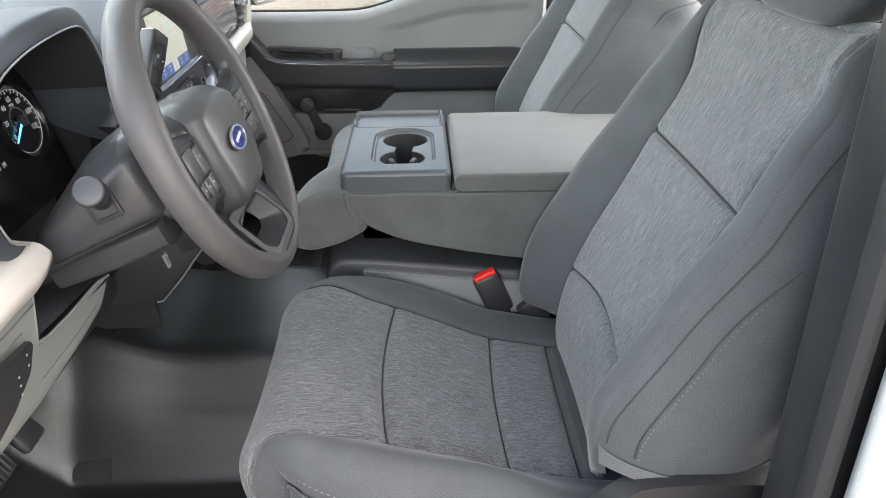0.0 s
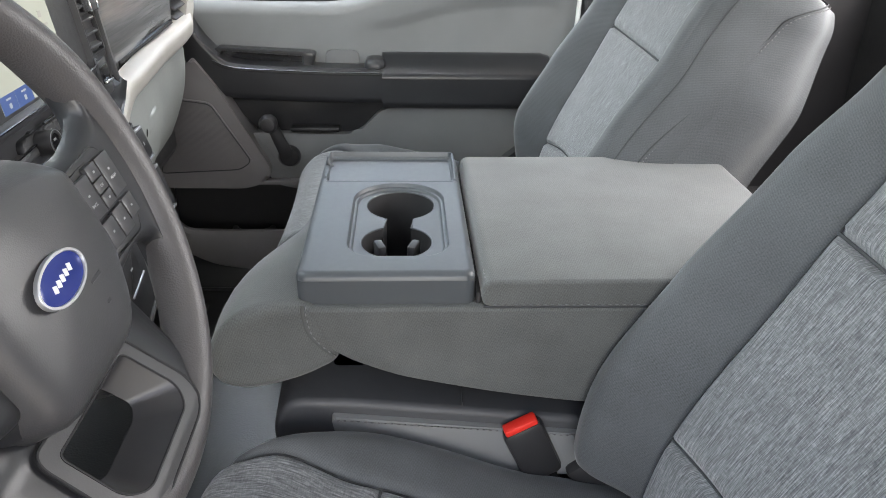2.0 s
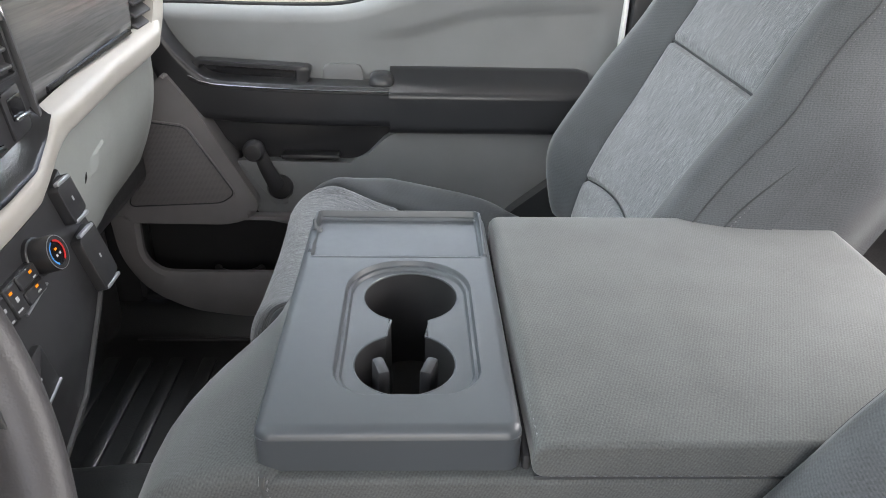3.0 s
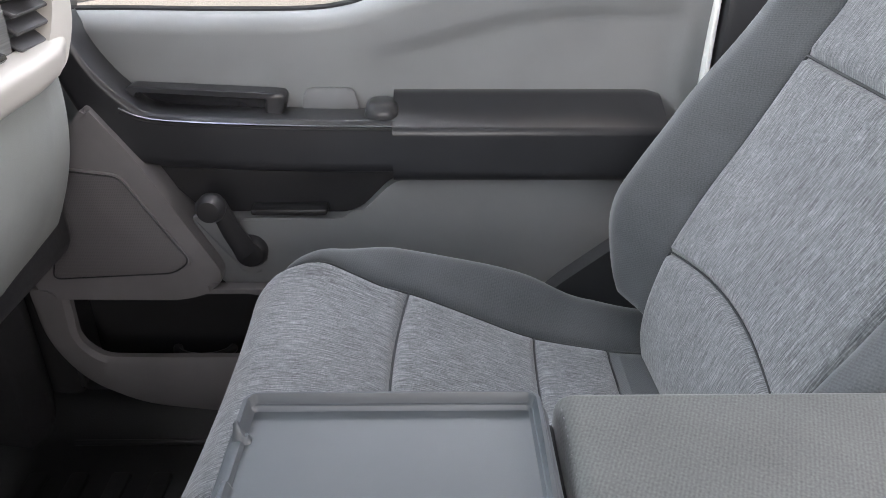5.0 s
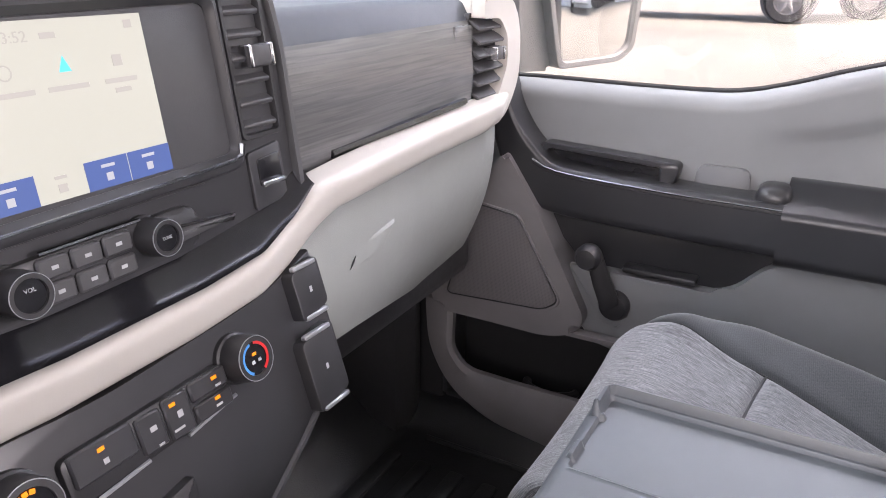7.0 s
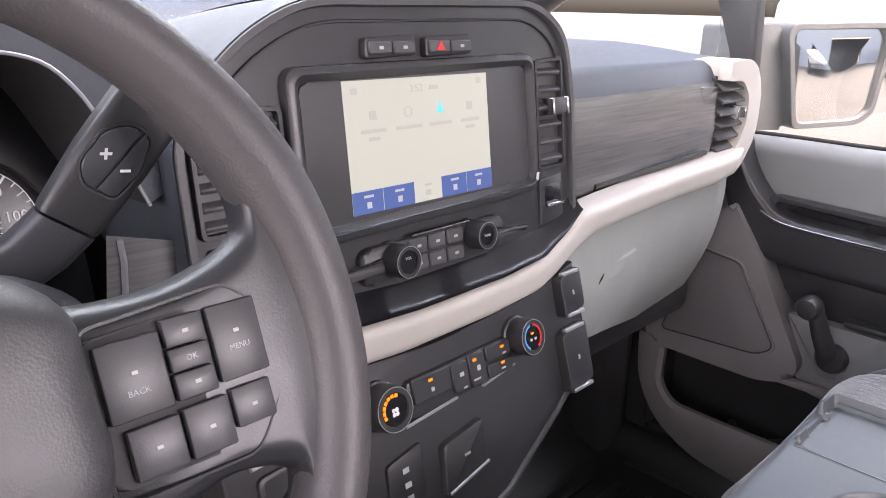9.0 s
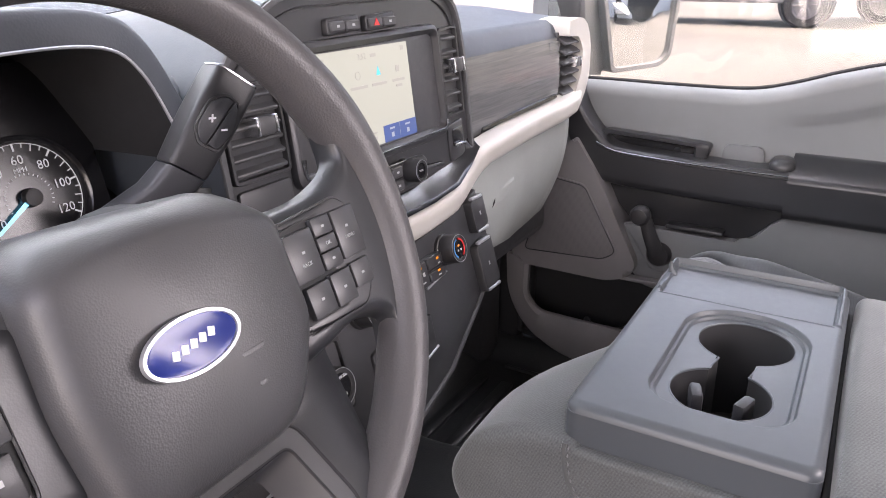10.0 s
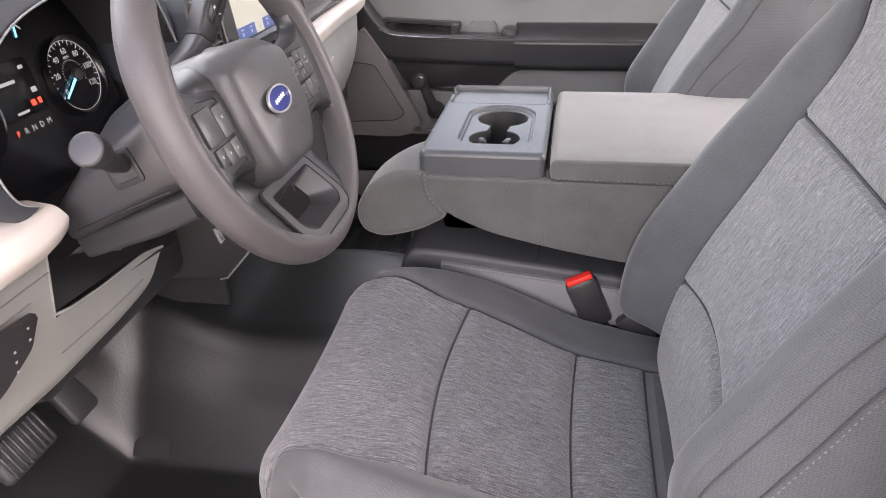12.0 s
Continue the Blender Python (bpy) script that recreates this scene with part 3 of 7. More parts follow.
def panel(S, u0, u1, w0, w1, nu, nv, puff=0.010, edge=0.016, sink=0.006, swap=False):
    """One sewn panel of a padded surface; its edges sink into the seams. u and w limits may be functions."""
    def lim(v, k):
        return v(k) if callable(v) else v

    def raw(s, t):
        ua, ub = lim(u0, t), lim(u1, t)
        u = lerp(ua, ub, s)
        wa, wb = lim(w0, u), lim(w1, u)
        return u, lerp(wa, wb, t)

    def fn(s, t):
        u, w = raw(s, t)
        p = S(u, w)
        du = S(min(1, u + 0.004), w) - S(max(0, u - 0.004), w)
        dw = S(u, w + 0.004) - S(u, w - 0.004)
        n = du.cross(dw)
        if n.length < 1e-12:
            n = Vector((0, 0, 1))
        n.normalize()
        L = (S(*raw(1, t)) - S(*raw(0, t))).length
        W = (S(*raw(s, 1)) - S(*raw(s, 0))).length
        dist = min(s * L, (1 - s) * L, t * W, (1 - t) * W)
        k = min(1.0, dist / edge)
        return p + n * (puff * math.sqrt(max(0.0, 1 - (1 - k) ** 2)) - sink)
    return grid(fn, nu, nv)


def seam(S, uw, parent, n=60, r=0.0012, sink=0.0034):
    """A dark cord along a padded surface's sewn seam, coloured for its groove's shade; uw gives the surface point for
    0..1.
    """
    P = []
    for k in range(n + 1):
        u, w = uw(k / n)
        p = S(u, w)
        nn = (S(min(1, u + 0.004), w) - S(max(0, u - 0.004), w)).cross(S(u, w + 0.004) - S(u, w - 0.004)).normalized()
        P.append(p - nn * sink)
    part("seam", tube(P, r, 6), M_SEAM, parent)


def build_seat():
    s = thing("front_seat", "grey cloth bucket seat with melange centre panels and darker bolsters", "car seat", (0.05, SEAT_Y, FLOOR), "front seats")
    # cushion

    def wi(u):
        """Half width of the melange centre: broad at the front corners."""
        return table([(0.20, 0.222), (0.34, 0.205), (0.52, 0.170), (0.735, 0.156), (1.0, 0.156)], u)

    def neg(u):
        return -wi(u)

    def bow(u, k=0.016):
        return lambda t: u - k * math.sin(t * math.pi)
    cu = part("seat_cushion", panel(cushion_at, 0.0, bow(0.548), neg, wi, 56, 50, 0.012, 0.022), M_INSERT, s, "grey melange cloth cushion")
    part("middle_panel", panel(cushion_at, bow(0.548), bow(0.737, 0.006), neg, wi, 26, 50, 0.013, 0.030), M_INSERT, cu)
    part("rear_panel", panel(cushion_at, bow(0.737, 0.006), 0.885, neg, wi, 20, 50, 0.012, 0.026), M_INSERT, cu)
    part("rear_bolster", panel(cushion_at, 0.885, 1.0, neg, wi, 8, 30), M_TWILL, cu)
    for sg in (-1, 1):
        a, b2 = (wi, 0.268) if sg > 0 else (-0.268, neg)
        part("side_bolster", panel(cushion_at, 0.0, 1.0, a, b2, 80, 26, 0.010, 0.018), M_TWILL, cu, "darker grey ribbed cloth")

        def side(si, ti, sg=sg):
            p = cushion_at(lerp(0.04, 1.0, si), sg * 0.268)
            return (p.x, p.y + sg * 0.006 * math.sin(ti * 3.14), lerp(p.z, 0.80, ti))
        part("side_skirt", grid(side, 40, 8), M_TWILL, cu)
        dashes([cushion_at(0.10 + 0.88 * k / 80, sg * 0.262) + Vector((0, sg * 0.003, 0.004)) for k in range(81)], 0.0050, 0.0030, 0.0010, M_THREAD, cu)
        part("edge_piping", tube([cushion_at(0.06 + 0.94 * k / 80, sg * 0.2675) + Vector((0, sg * 0.001, 0.001)) for k in range(81)], 0.0024, 6), M_TWILL, cu)
    for u, k in ((0.548, 0.016), (0.737, 0.006), (0.885, 0.0)):
        seam(cushion_at, lambda q, u=u, k=k: (u - k * math.sin(q * math.pi), lerp(-wi(u), wi(u), q)), cu, 60, 0.0015, 0.0044)
    for sg in (-1, 1):
        seam(cushion_at, lambda k, sg=sg: (lerp(0.0, 1.0, k), sg * wi(lerp(0.0, 1.0, k))), cu, 90, 0.0015, 0.0044)
    part("cushion_base", rbox((0.03, SEAT_Y, 0.81), (0.46, 0.48, 0.12), 0.03), M_BLACK, cu)
    # backrest
    q = 0.58

    def qi(u):
        return 0.58 + 0.22 * smooth((u - 0.50) / 0.26)
    bk = part("backrest", panel(back_at, lambda t: 0.205 + 0.028 * math.sin(t * math.pi), 0.458, lambda u: -qi(u), qi, 34, 44), M_INSERT, s, "grey melange cloth backrest")
    part("lower_panel", panel(back_at, 0.03, lambda t: 0.205 + 0.028 * math.sin(t * math.pi), -q, q, 24, 44), M_INSERT, bk)
    part("upper_panel", panel(back_at, 0.458, 0.80, lambda u: -qi(u), qi, 36, 50), M_INSERT, bk)
    for sg in (-1, 1):
        def w_in(u, sg=sg):
            return qi(u) if sg > 0 else -0.90

        def w_out(u, sg=sg):
            return 0.90 if sg > 0 else -qi(u)
        part("side_bolster", panel(back_at, 0.10 if sg > 0 else (lambda t: lerp(0.135, 0.10, smooth(t * 2.2))), 0.80, w_in, w_out, 80, 28, 0.010, 0.018), M_TWILL, bk, "darker grey ribbed cloth")

        def strip(si, ti, sg=sg):
            u = lerp(0.10 if sg > 0 else 0.185, 0.86, si)
            p = back_at(u, sg * lerp(0.885, 1.0, ti))
            return (p.x + 0.03 * ti * ti, p.y + sg * 0.002 * ti, p.z - 0.012 * ti)
        part("bolster_strip", grid(strip, 60, 12), M_TWILL, bk)

        def flank(si, ti, sg=sg):
            u = lerp(0.10 if sg > 0 else 0.185, 0.90, si)
            p2 = back_at(u, sg * 1.0)
            dep = lerp(0.140, 0.050, smooth((u - 0.3) / 0.6))
            return (p2.x + 0.03 + dep * ti, p2.y + sg * (0.004 * math.sin(ti * 3.14)) - sg * 0.03 * smooth(ti) ** 3, p2.z - 0.012 - (0.035 if sg > 0 else 0.035 * smooth(si * 3)) * ti)
        part("side_panel", grid(flank, 60, 14), M_TWILL, bk)
        L1 = [Vector(strip(lerp(0.02, 0.93, k / 90), lerp(0.30, 0.58, k / 90))) + Vector((0, sg * 0.0006, 0)) for k in range(91)]
        part("seam", tube(L1, 0.0010, 6), M_SEAM, bk)
        dashes([p + Vector((0.0042, sg * 0.0010, -0.0030)) for p in L1], 0.0042, 0.0022, 0.0012, M_THREAD, bk)

        def second(k, sg=sg):
            """The rear seam leaves the first one and turns back towards the shell at the top."""
            si = lerp(0.02, 0.80, k)
            a, b2 = Vector(strip(si * 0.95, 0.74)), Vector(flank(si, min(1.0, 0.05 + 0.95 * smooth((k - 0.80) / 0.2))))
            return a.lerp(b2, smooth((k - 0.35) / 0.5)) + Vector((0, sg * 0.0010, 0))
        L2 = [second(k / 90) for k in range(91)]
        part("seam", tube(L2, 0.0012, 6), M_SEAM, bk)
        dashes([p + Vector((0.0040, sg * 0.0006, -0.0030)) for p in L2], 0.0042, 0.0022, 0.0012, M_THREAD, bk)
    hem = [Vector(strip(0.0, k / 6, -1)) for k in range(7)] + [Vector(flank(0.0, k / 10, -1)) for k in range(1, 11)]
    part("hem", grid(lambda si, ti: hem[min(16, int(round(si * 16)))] + Vector((0.002 * ti, -0.003 - 0.004 * ti, 0.003 - (0.016 + 0.012 * (abs(si - 0.5) * 2) ** 4) * ti)), 16, 3), M_HEM, bk, "pale grey cloth hem")
    part("top_roll", panel(back_at, 0.80, 1.0, -0.80, 0.80, 26, 50, 0.006, 0.02), M_INSERT, bk)
    for wa, wb in ((-0.955, -0.80), (0.80, 0.955)):
        part("top_corner", panel(back_at, 0.80, 1.0, wa, wb, 26, 12, 0.008, 0.016), M_TWILL, bk)

    seam(back_at, lambda k: (0.205 + 0.028 * math.sin(k * math.pi), lerp(-q, q, k)), bk)
    seam(back_at, lambda k: (0.458, lerp(-q, q, k)), bk, 60, 0.0016)
    for sg in (-1, 1):
        seam(back_at, lambda k, sg=sg: (lerp(0.05, 0.80, k), sg * qi(lerp(0.05, 0.80, k))), bk, 90)

    def rear(si, ti):
        y = lerp(-0.25, 0.25, si)
        x, z = spline([(0.515, 1.465), (0.510, 1.33), (0.445, 1.15), (0.375, 0.98), (0.34, 0.84)], ti)
        return (x - 0.06 * (abs(y) / 0.25) ** 3, SEAT_Y + y * lerp(0.64, 1.0, smooth(ti * 2)), z)
    part("back_shell", grid(rear, 16, 20), M_BLACK_SOFT, bk)
    # headrest
    hx, hz = 0.470, 1.606

    def head(si, ti):
        th, ph = 2 * math.pi * si, math.pi * ti

        def sp(c, e):
            return math.copysign(abs(c) ** e, c)
        cx = sp(math.sin(ph), 0.6)
        return (hx + 0.055 * cx * sp(math.cos(th), 0.6) + 0.02 * math.cos(ph), SEAT_Y + 0.14 * cx * sp(math.sin(th), 0.6), hz + 0.10 * sp(math.cos(ph), 0.6))
    hr = part("headrest", grid(head, 40, 24, closed_u=True), M_TWILL, s, "grey cloth headrest")
    for sg in (-1, 1):
        part("post", tube([(0.462, SEAT_Y + sg * 0.065, 1.48), (0.468, SEAT_Y + sg * 0.065, 1.58)], 0.006, 10), M_CHROME, hr, "chrome headrest post")
        part("post_guide", rbox((0.455, SEAT_Y + sg * 0.065, 1.516), (0.036, 0.045, 0.018), 0.006), M_BLACK, bk)
    # recliner cover on the door side
    cov = part("side_cover", prism(rounded([(0.05, 0.80), (0.52, 0.80), (0.52, 1.00), (0.40, 1.058), (0.30, 1.066), (0.22, 1.062), (0.12, 0.98), (0.05, 0.90)], 0.02), basis((0, SEAT_Y - 0.262, 0), (1, 0, 0), (0, 0, 1)), 0.03, 0.01), M_BLACK, s, "dark plastic side cover")
    part("recline_lever", rbox((0.24, SEAT_Y - 0.300, 0.985), (0.17, 0.018, 0.028), 0.008), M_BLACK, cov)
    for sg in (-1, 1):
        part("seat_rail", rbox((0.03, SEAT_Y + sg * 0.18, 0.71), (0.52, 0.04, 0.10), 0.006), M_BLACK, s)
    return s


seat = build_seat()
seat_p = copy_thing(seat, Matrix.Translation((0.020, 0.848, 0.010)) @ Matrix.Translation(seat.location) @ Matrix.Diagonal((1, -1, 1, 1)))
for child in seat_p.children:
    if child.name.startswith("seat_cushion"):
        child.location.x -= 0.020
        child.location.z += 0.004


# ---- folded middle seat: armrest console ----
con = thing("centre_console_seat", "folded grey cloth middle seat with a slate plastic cup tray", "centre console", (0.1, CL, FLOOR + 0.15))
TOPZ = 1.222


def slab_pad(outline, y0, y1, r, full=0.0):
    """A sewn pad: an outline in x and z, run across the car, its side edges rounded and its length a little full."""
    bm = bmesh.new()
    P = [Vector(p) for k, p in enumerate(outline) if (Vector(p) - Vector(outline[k - 1])).length > 1e-5]
    n = len(P)
    area = sum(P[k - 1].x * P[k].y - P[k].x * P[k - 1].y for k in range(n))
    N = []
    for k in range(n):
        d = P[(k + 1) % n] - P[k - 1]
        v = Vector((d.y, -d.x)).normalized()
        N.append(v if area > 0 else -v)
    rows = [(r + 0.001, y0)]
    for k in range(8):
        a = math.pi / 2 * k / 7
        rows.append((r * (1 - math.sin(a)), y0 + r * (1 - math.cos(a))))
    for k in range(1, 12):
        rows.append((-full * math.sin(math.pi * k / 12), lerp(y0 + r, y1 - r, k / 12)))
    for k in range(8):
        a = math.pi / 2 * k / 7
        rows.append((r * (1 - math.cos(a)), y1 - r * (1 - math.sin(a))))
    rows.append((r + 0.001, y1))
    V = [[bm.verts.new((P[i].x - N[i].x * ins, y, P[i].y - N[i].y * ins)) for i in range(n)] for ins, y in rows]
    for a, b2 in zip(V, V[1:]):
        for i in range(n):
            bm.faces.new((a[i], a[(i + 1) % n], b2[(i + 1) % n], b2[i]))
    bm.faces.new(V[0])
    bm.faces.new(V[-1][::-1])
    bmesh.ops.recalc_face_normals(bm, faces=bm.faces)
    bm.normal_update()
    uvl = bm.loops.layers.uv.new("UVMap")
    for f in bm.faces:
        nn = f.normal
        for lp in f.loops:
            co = lp.vert.co
            lp[uvl].uv = (co.x, co.z) if abs(nn.y) > 0.6 else ((co.x, co.y) if abs(nn.z) > abs(nn.x) else (co.z, co.y))
    return bm


body_o = rounded([(-0.140, 1.191), (0.424, 1.189), (0.424, 1.052), (0.17, 1.062), (0.06, 1.080), (-0.045, 1.104), (-0.102, 1.130), (-0.134, 1.160)], [0.012, 0.012, 0.02, 0.10, 0.06, 0.06, 0.02, 0.02], 6)
mid_body = rounded([(-0.134, 1.186), (-0.112, 1.186), (-0.112, 1.095), (0.030, 1.095), (0.030, 1.186), (0.40, 1.183), (0.40, 1.062), (0.17, 1.066), (0.06, 1.084), (-0.045, 1.108), (-0.100, 1.134), (-0.130, 1.162)], 0.002, 2)
body_c = part("armrest_body", joined(slab_pad(body_o, 1.1425, 1.188, 0.005), slab_pad(mid_body, 1.180, 1.440, 0.002), slab_pad(body_o, 1.428, 1.504, 0.005)), M_TWILL_LIGHT, con, "grey ribbed cloth side of the armrest")
lid_o = rounded([(0.044, 1.1915), (0.044, TOPZ), (0.422, TOPZ + 0.001), (0.424, 1.1885)], [0.0105, 0.016, 0.018, 0.0105], 7)
lid = part("armrest_lid", slab_pad(lid_o, 1.1425, 1.500, 0.0045, 0.0015), M_TWILL_LIGHT, con, "grey cloth padded armrest lid")
part("lid_gap", rbox((0.0415, CL + 0.005, 1.178), (0.005, 0.340, 0.05), 0.002), M_BELT, lid)
part("lid_seam", tube([(lerp(0.046, 0.42, k / 20), 1.1455, lerp(1.1905, 1.1880, k / 20)) for k in range(21)], 0.0016, 6), M_SEAM, lid)
dashes([(0.0475, lerp(1.155, 1.492, k / 60), TOPZ - 0.0035) for k in range(61)], 0.0045, 0.003, 0.0010, M_THREAD, lid)
dashes([(lerp(0.055, 0.42, k / 60), 1.1425, lerp(1.1945, 1.192, k / 60)) for k in range(61)], 0.0045, 0.003, 0.0008, M_THREAD, lid)
pil_o = rounded([(-0.128, 1.196), (-0.185, 1.196), (-0.226, 1.170), (-0.247, 1.128), (-0.238, 1.095), (-0.205, 1.085), (-0.150, 1.098), (-0.100, 1.126), (-0.112, 1.165)], [0.02, 0.03, 0.04, 0.04, 0.03, 0.03, 0.04, 0.02, 0.02], 8)
bm = slab_pad(pil_o, 1.141, 1.480, 0.014, 0.003)
for v in bm.verts:
    # it droops and thins towards its far end
    f = smooth((v.co.y - 1.20) / 0.28)
    v.co.x = lerp(v.co.x, -0.120, 0.45 * f * smooth((-0.115 - v.co.x) / 0.06))
    v.co.z -= 0.040 * f
pil = part("front_pillow", bm, M_TWILL_LIGHT, con, "grey cloth pillow at the front of the armrest")
PIPE = [(-0.139, 1.196), (-0.1395, 1.184), (-0.134, 1.160), (-0.118, 1.140), (-0.100, 1.127), (-0.072, 1.114), (-0.045, 1.104)]
part("piping", tube([(x, 1.1425, z) for x, z in (spline(PIPE, k / 40) for k in range(25))], 0.0022, 8), M_TWILL_LIGHT, body_c)
dashes([(x + 0.004, 1.1405, z - 0.001) for x, z in (spline(PIPE, k / 60) for k in range(36))], 0.0045, 0.003, 0.0009, M_THREAD, body_c)
# its sewn lower edge
low_e = [Vector(p) for p in pil_o]
mid_e = sum(low_e, Vector((0, 0))) / len(low_e)
low_e = [p + (mid_e - p).normalized() * 0.0024 for p in low_e if p.y < 1.128 and p.x < -0.125]
part("piping", tube([(p.x, 1.1500, p.y) for p in low_e], 0.0017, 6), M_TWILL_LIGHT, pil)

# tray with the cup holders
MT = basis((0, 0, TOPZ), (1, 0, 0), (0, 1, 0))
tx0, tx1, ty0, ty1 = -0.146, 0.038, 1.152, 1.494


BIG, SMALL, WAIST = (-0.040, 1.337, 0.042), (-0.044, 1.238, 0.040), 0.0165
cup_c = (-0.043, 1.292)


def inset_box(x, y, x0, x1, y0, y1, r):
    """Signed distance to a rectangle with rounded corners, below zero inside."""
    qx, qy = abs(x - (x0 + x1) / 2) - (x1 - x0) / 2 + r, abs(y - (y0 + y1) / 2) - (y1 - y0) / 2 + r
    return min(max(qx, qy), 0.0) + math.hypot(max(qx, 0.0), max(qy, 0.0)) - r


def in_well(x, y):
    """Signed distance to the keyhole of the two holders."""
    return min(math.hypot(x - BIG[0], y - BIG[1]) - BIG[2], math.hypot(x - SMALL[0], y - SMALL[1]) - SMALL[2],
               max(abs(x + 0.042) - WAIST, abs(y - 1.288) - 0.05))


def tray_height(x, y):
    """The moulded top: rolled outer edge, sunk field round the holders, shallow storage tray with a rim and two stops."""
    e = max(0.0, min(1.0, -inset_box(x, y, tx0, tx1, ty0, ty1, 0.012) / 0.009))
    h = 0.004 - 0.008 * (1 - math.sqrt(1 - (1 - e) ** 2))
    r = 0.050 if y > 1.29 else 0.030
    led = inset_box(x, y, -0.097, 0.013, 1.192, 1.388, r)
    h -= 0.0045 * smooth((0.0010 - led) / 0.0022) + 0.0030 * smooth((-0.0035 - led) / 0.0020)
    h -= 0.0030 * smooth((0.0008 - inset_box(x, y, tx0 + 0.010, tx1 - 0.0105, 1.399, 1.4835, 0.003)) / 0.0018)
    loop = abs(inset_box(x, y, tx0 + 0.0062, tx1 - 0.0062, 1.36, 1.4885, 0.007))
    tall = (0.0015 + 0.0055 * smooth((y - 1.40) / 0.07)) * smooth((y - 1.398) / 0.004)
    if x < -0.10:
        tall *= smooth((y - 1.4555) / 0.003)
    h += tall * (1 - smooth((loop - 0.0014) / 0.0016))
    h += 0.0045 * smooth((0.0006 - inset_box(x, y, tx0 + 0.0045, tx0 + 0.0135, 1.4555, 1.4605, 0.002)) / 0.0014)
    h += 0.0026 * smooth((0.0006 - inset_box(x, y, tx0 + 0.006, tx0 + 0.0115, 1.406, 1.424, 0.002)) / 0.0014)
    h += 0.0007 * max(0.0, 1 - abs(y - 1.3965) / 0.0016) * smooth((x - tx0 - 0.009) / 0.002) * smooth((tx1 - 0.009 - x) / 0.002)
    return h


def tray_top(nx=220, ny=410):
    bm = bmesh.new()
    V, D = [], []
    for i in range(nx + 1):
        row, drow = [], []
        for j in range(ny + 1):
            x, y = lerp(tx0, tx1, i / nx), lerp(ty0, ty1, j / ny)
            # draw the corners in to their rounding and the holders' edge on to the keyhole
            o = inset_box(x, y, tx0, tx1, ty0, ty1, 0.012)
            if o > 0:
                cx, cy = min(max(x, tx0 + 0.012), tx1 - 0.012), min(max(y, ty0 + 0.012), ty1 - 0.012)
                v = Vector((x - cx, y - cy)).normalized() * 0.012
                x, y = cx + v.x, cy + v.y
            d = in_well(x, y)
            if abs(d) < 0.00055:
                g = Vector((in_well(x + 1e-5, y) - d, in_well(x, y + 1e-5) - d)) / 1e-5
                if g.length > 0.5:
                    x, y, d = x - g.x * d, y - g.y * d, 0.0
            row.append(bm.verts.new((x, y, TOPZ + tray_height(x, y))))
            drow.append(d)
        V.append(row)
        D.append(drow)
    for i in range(nx):
        for j in range(ny):
            if min(D[i][j], D[i + 1][j], D[i + 1][j + 1], D[i][j + 1]) > -1e-4:
                bm.faces.new((V[i][j], V[i + 1][j], V[i + 1][j + 1], V[i][j + 1]))
    bmesh.ops.delete(bm, geom=[v for v in bm.verts if not v.link_faces], context="VERTS")
    return bm


outer = rounded([(tx0, ty0), (tx1, ty0), (tx1, ty1), (tx0, ty1)], 0.012, 10)
skirt = rounded([(tx0 + 0.004, ty0 + 0.004), (tx1 - 0.004, ty0 + 0.004), (tx1 - 0.004, ty1 - 0.004), (tx0 + 0.004, ty1 - 0.004)], 0.008, 10)
tray = part("tray", tray_top(), M_TRAY, con, "slate plastic tray with cup holders")
part("tray_skirt", ring(outer, skirt, MT, 0.0286, 0.0002, z0=-0.0325), M_TRAY, tray)
inner_s = rounded([(tx0 + 0.012, ty0 + 0.012), (tx1 - 0.012, ty0 + 0.012), (tx1 - 0.012, ty1 - 0.012), (tx0 + 0.012, ty1 - 0.012)], 0.006, 10)
part("tray_apron", ring(rounded([(tx0 + 0.002, ty0 + 0.004), (tx1 - 0.002, ty0 + 0.004), (tx1 - 0.002, ty1 - 0.002), (tx0 + 0.002, ty1 - 0.002)], 0.012, 10), inner_s, basis((0, 0, 1.16), (1, 0, 0), (0, 1, 0)), 0.03, 0.003), M_TRAY, tray)
NK = 96


def keyhole():
    a1, a2 = math.asin(WAIST / BIG[2]), math.asin(WAIST / SMALL[2])
    h = NK // 2
    big = [(BIG[0] + BIG[2] * math.sin(t), BIG[1] - BIG[2] * math.cos(t)) for t in (lerp(a1, 2 * math.pi - a1, k / (h - 1)) for k in range(h))]
    small = [(SMALL[0] - SMALL[2] * math.sin(t), SMALL[1] + SMALL[2] * math.cos(t)) for t in (lerp(a2, 2 * math.pi - a2, k / (h - 1)) for k in range(h))]
    return big + small


KEY = keyhole()


def well(s, t):
    x, y = KEY[int(round(s * NK)) % NK]
    q = 1 - 0.06 * t
    return MT @ Vector((lerp(cup_c[0], x, q), lerp(cup_c[1], y, q), -0.0038 - 0.100 * t))


wl = part("cup_well", grid(well, NK, 3, closed_u=True), M_RUBBER, tray, "black keyhole-shaped cup well")
part("well_rim", tube([MT @ Vector((x, y, -0.0042)) for x, y in KEY], 0.0011, 6, True), M_TRAY, tray)
part("well_floor", prism([(lerp(cup_c[0], x, 0.945), lerp(cup_c[1], y, 0.945)) for x, y in KEY], MT, 0.002, 0, z0=-0.104), M_RUBBER, wl)
for cx, rot in ((-0.063, 18), (-0.025, -18)):
    part("cup_finger", rbox((0, 0, -0.022), (0.010, 0.022, 0.032), 0.003, 2, at(MT, cx, 1.240, 0, rot)), M_BLACK, tray)

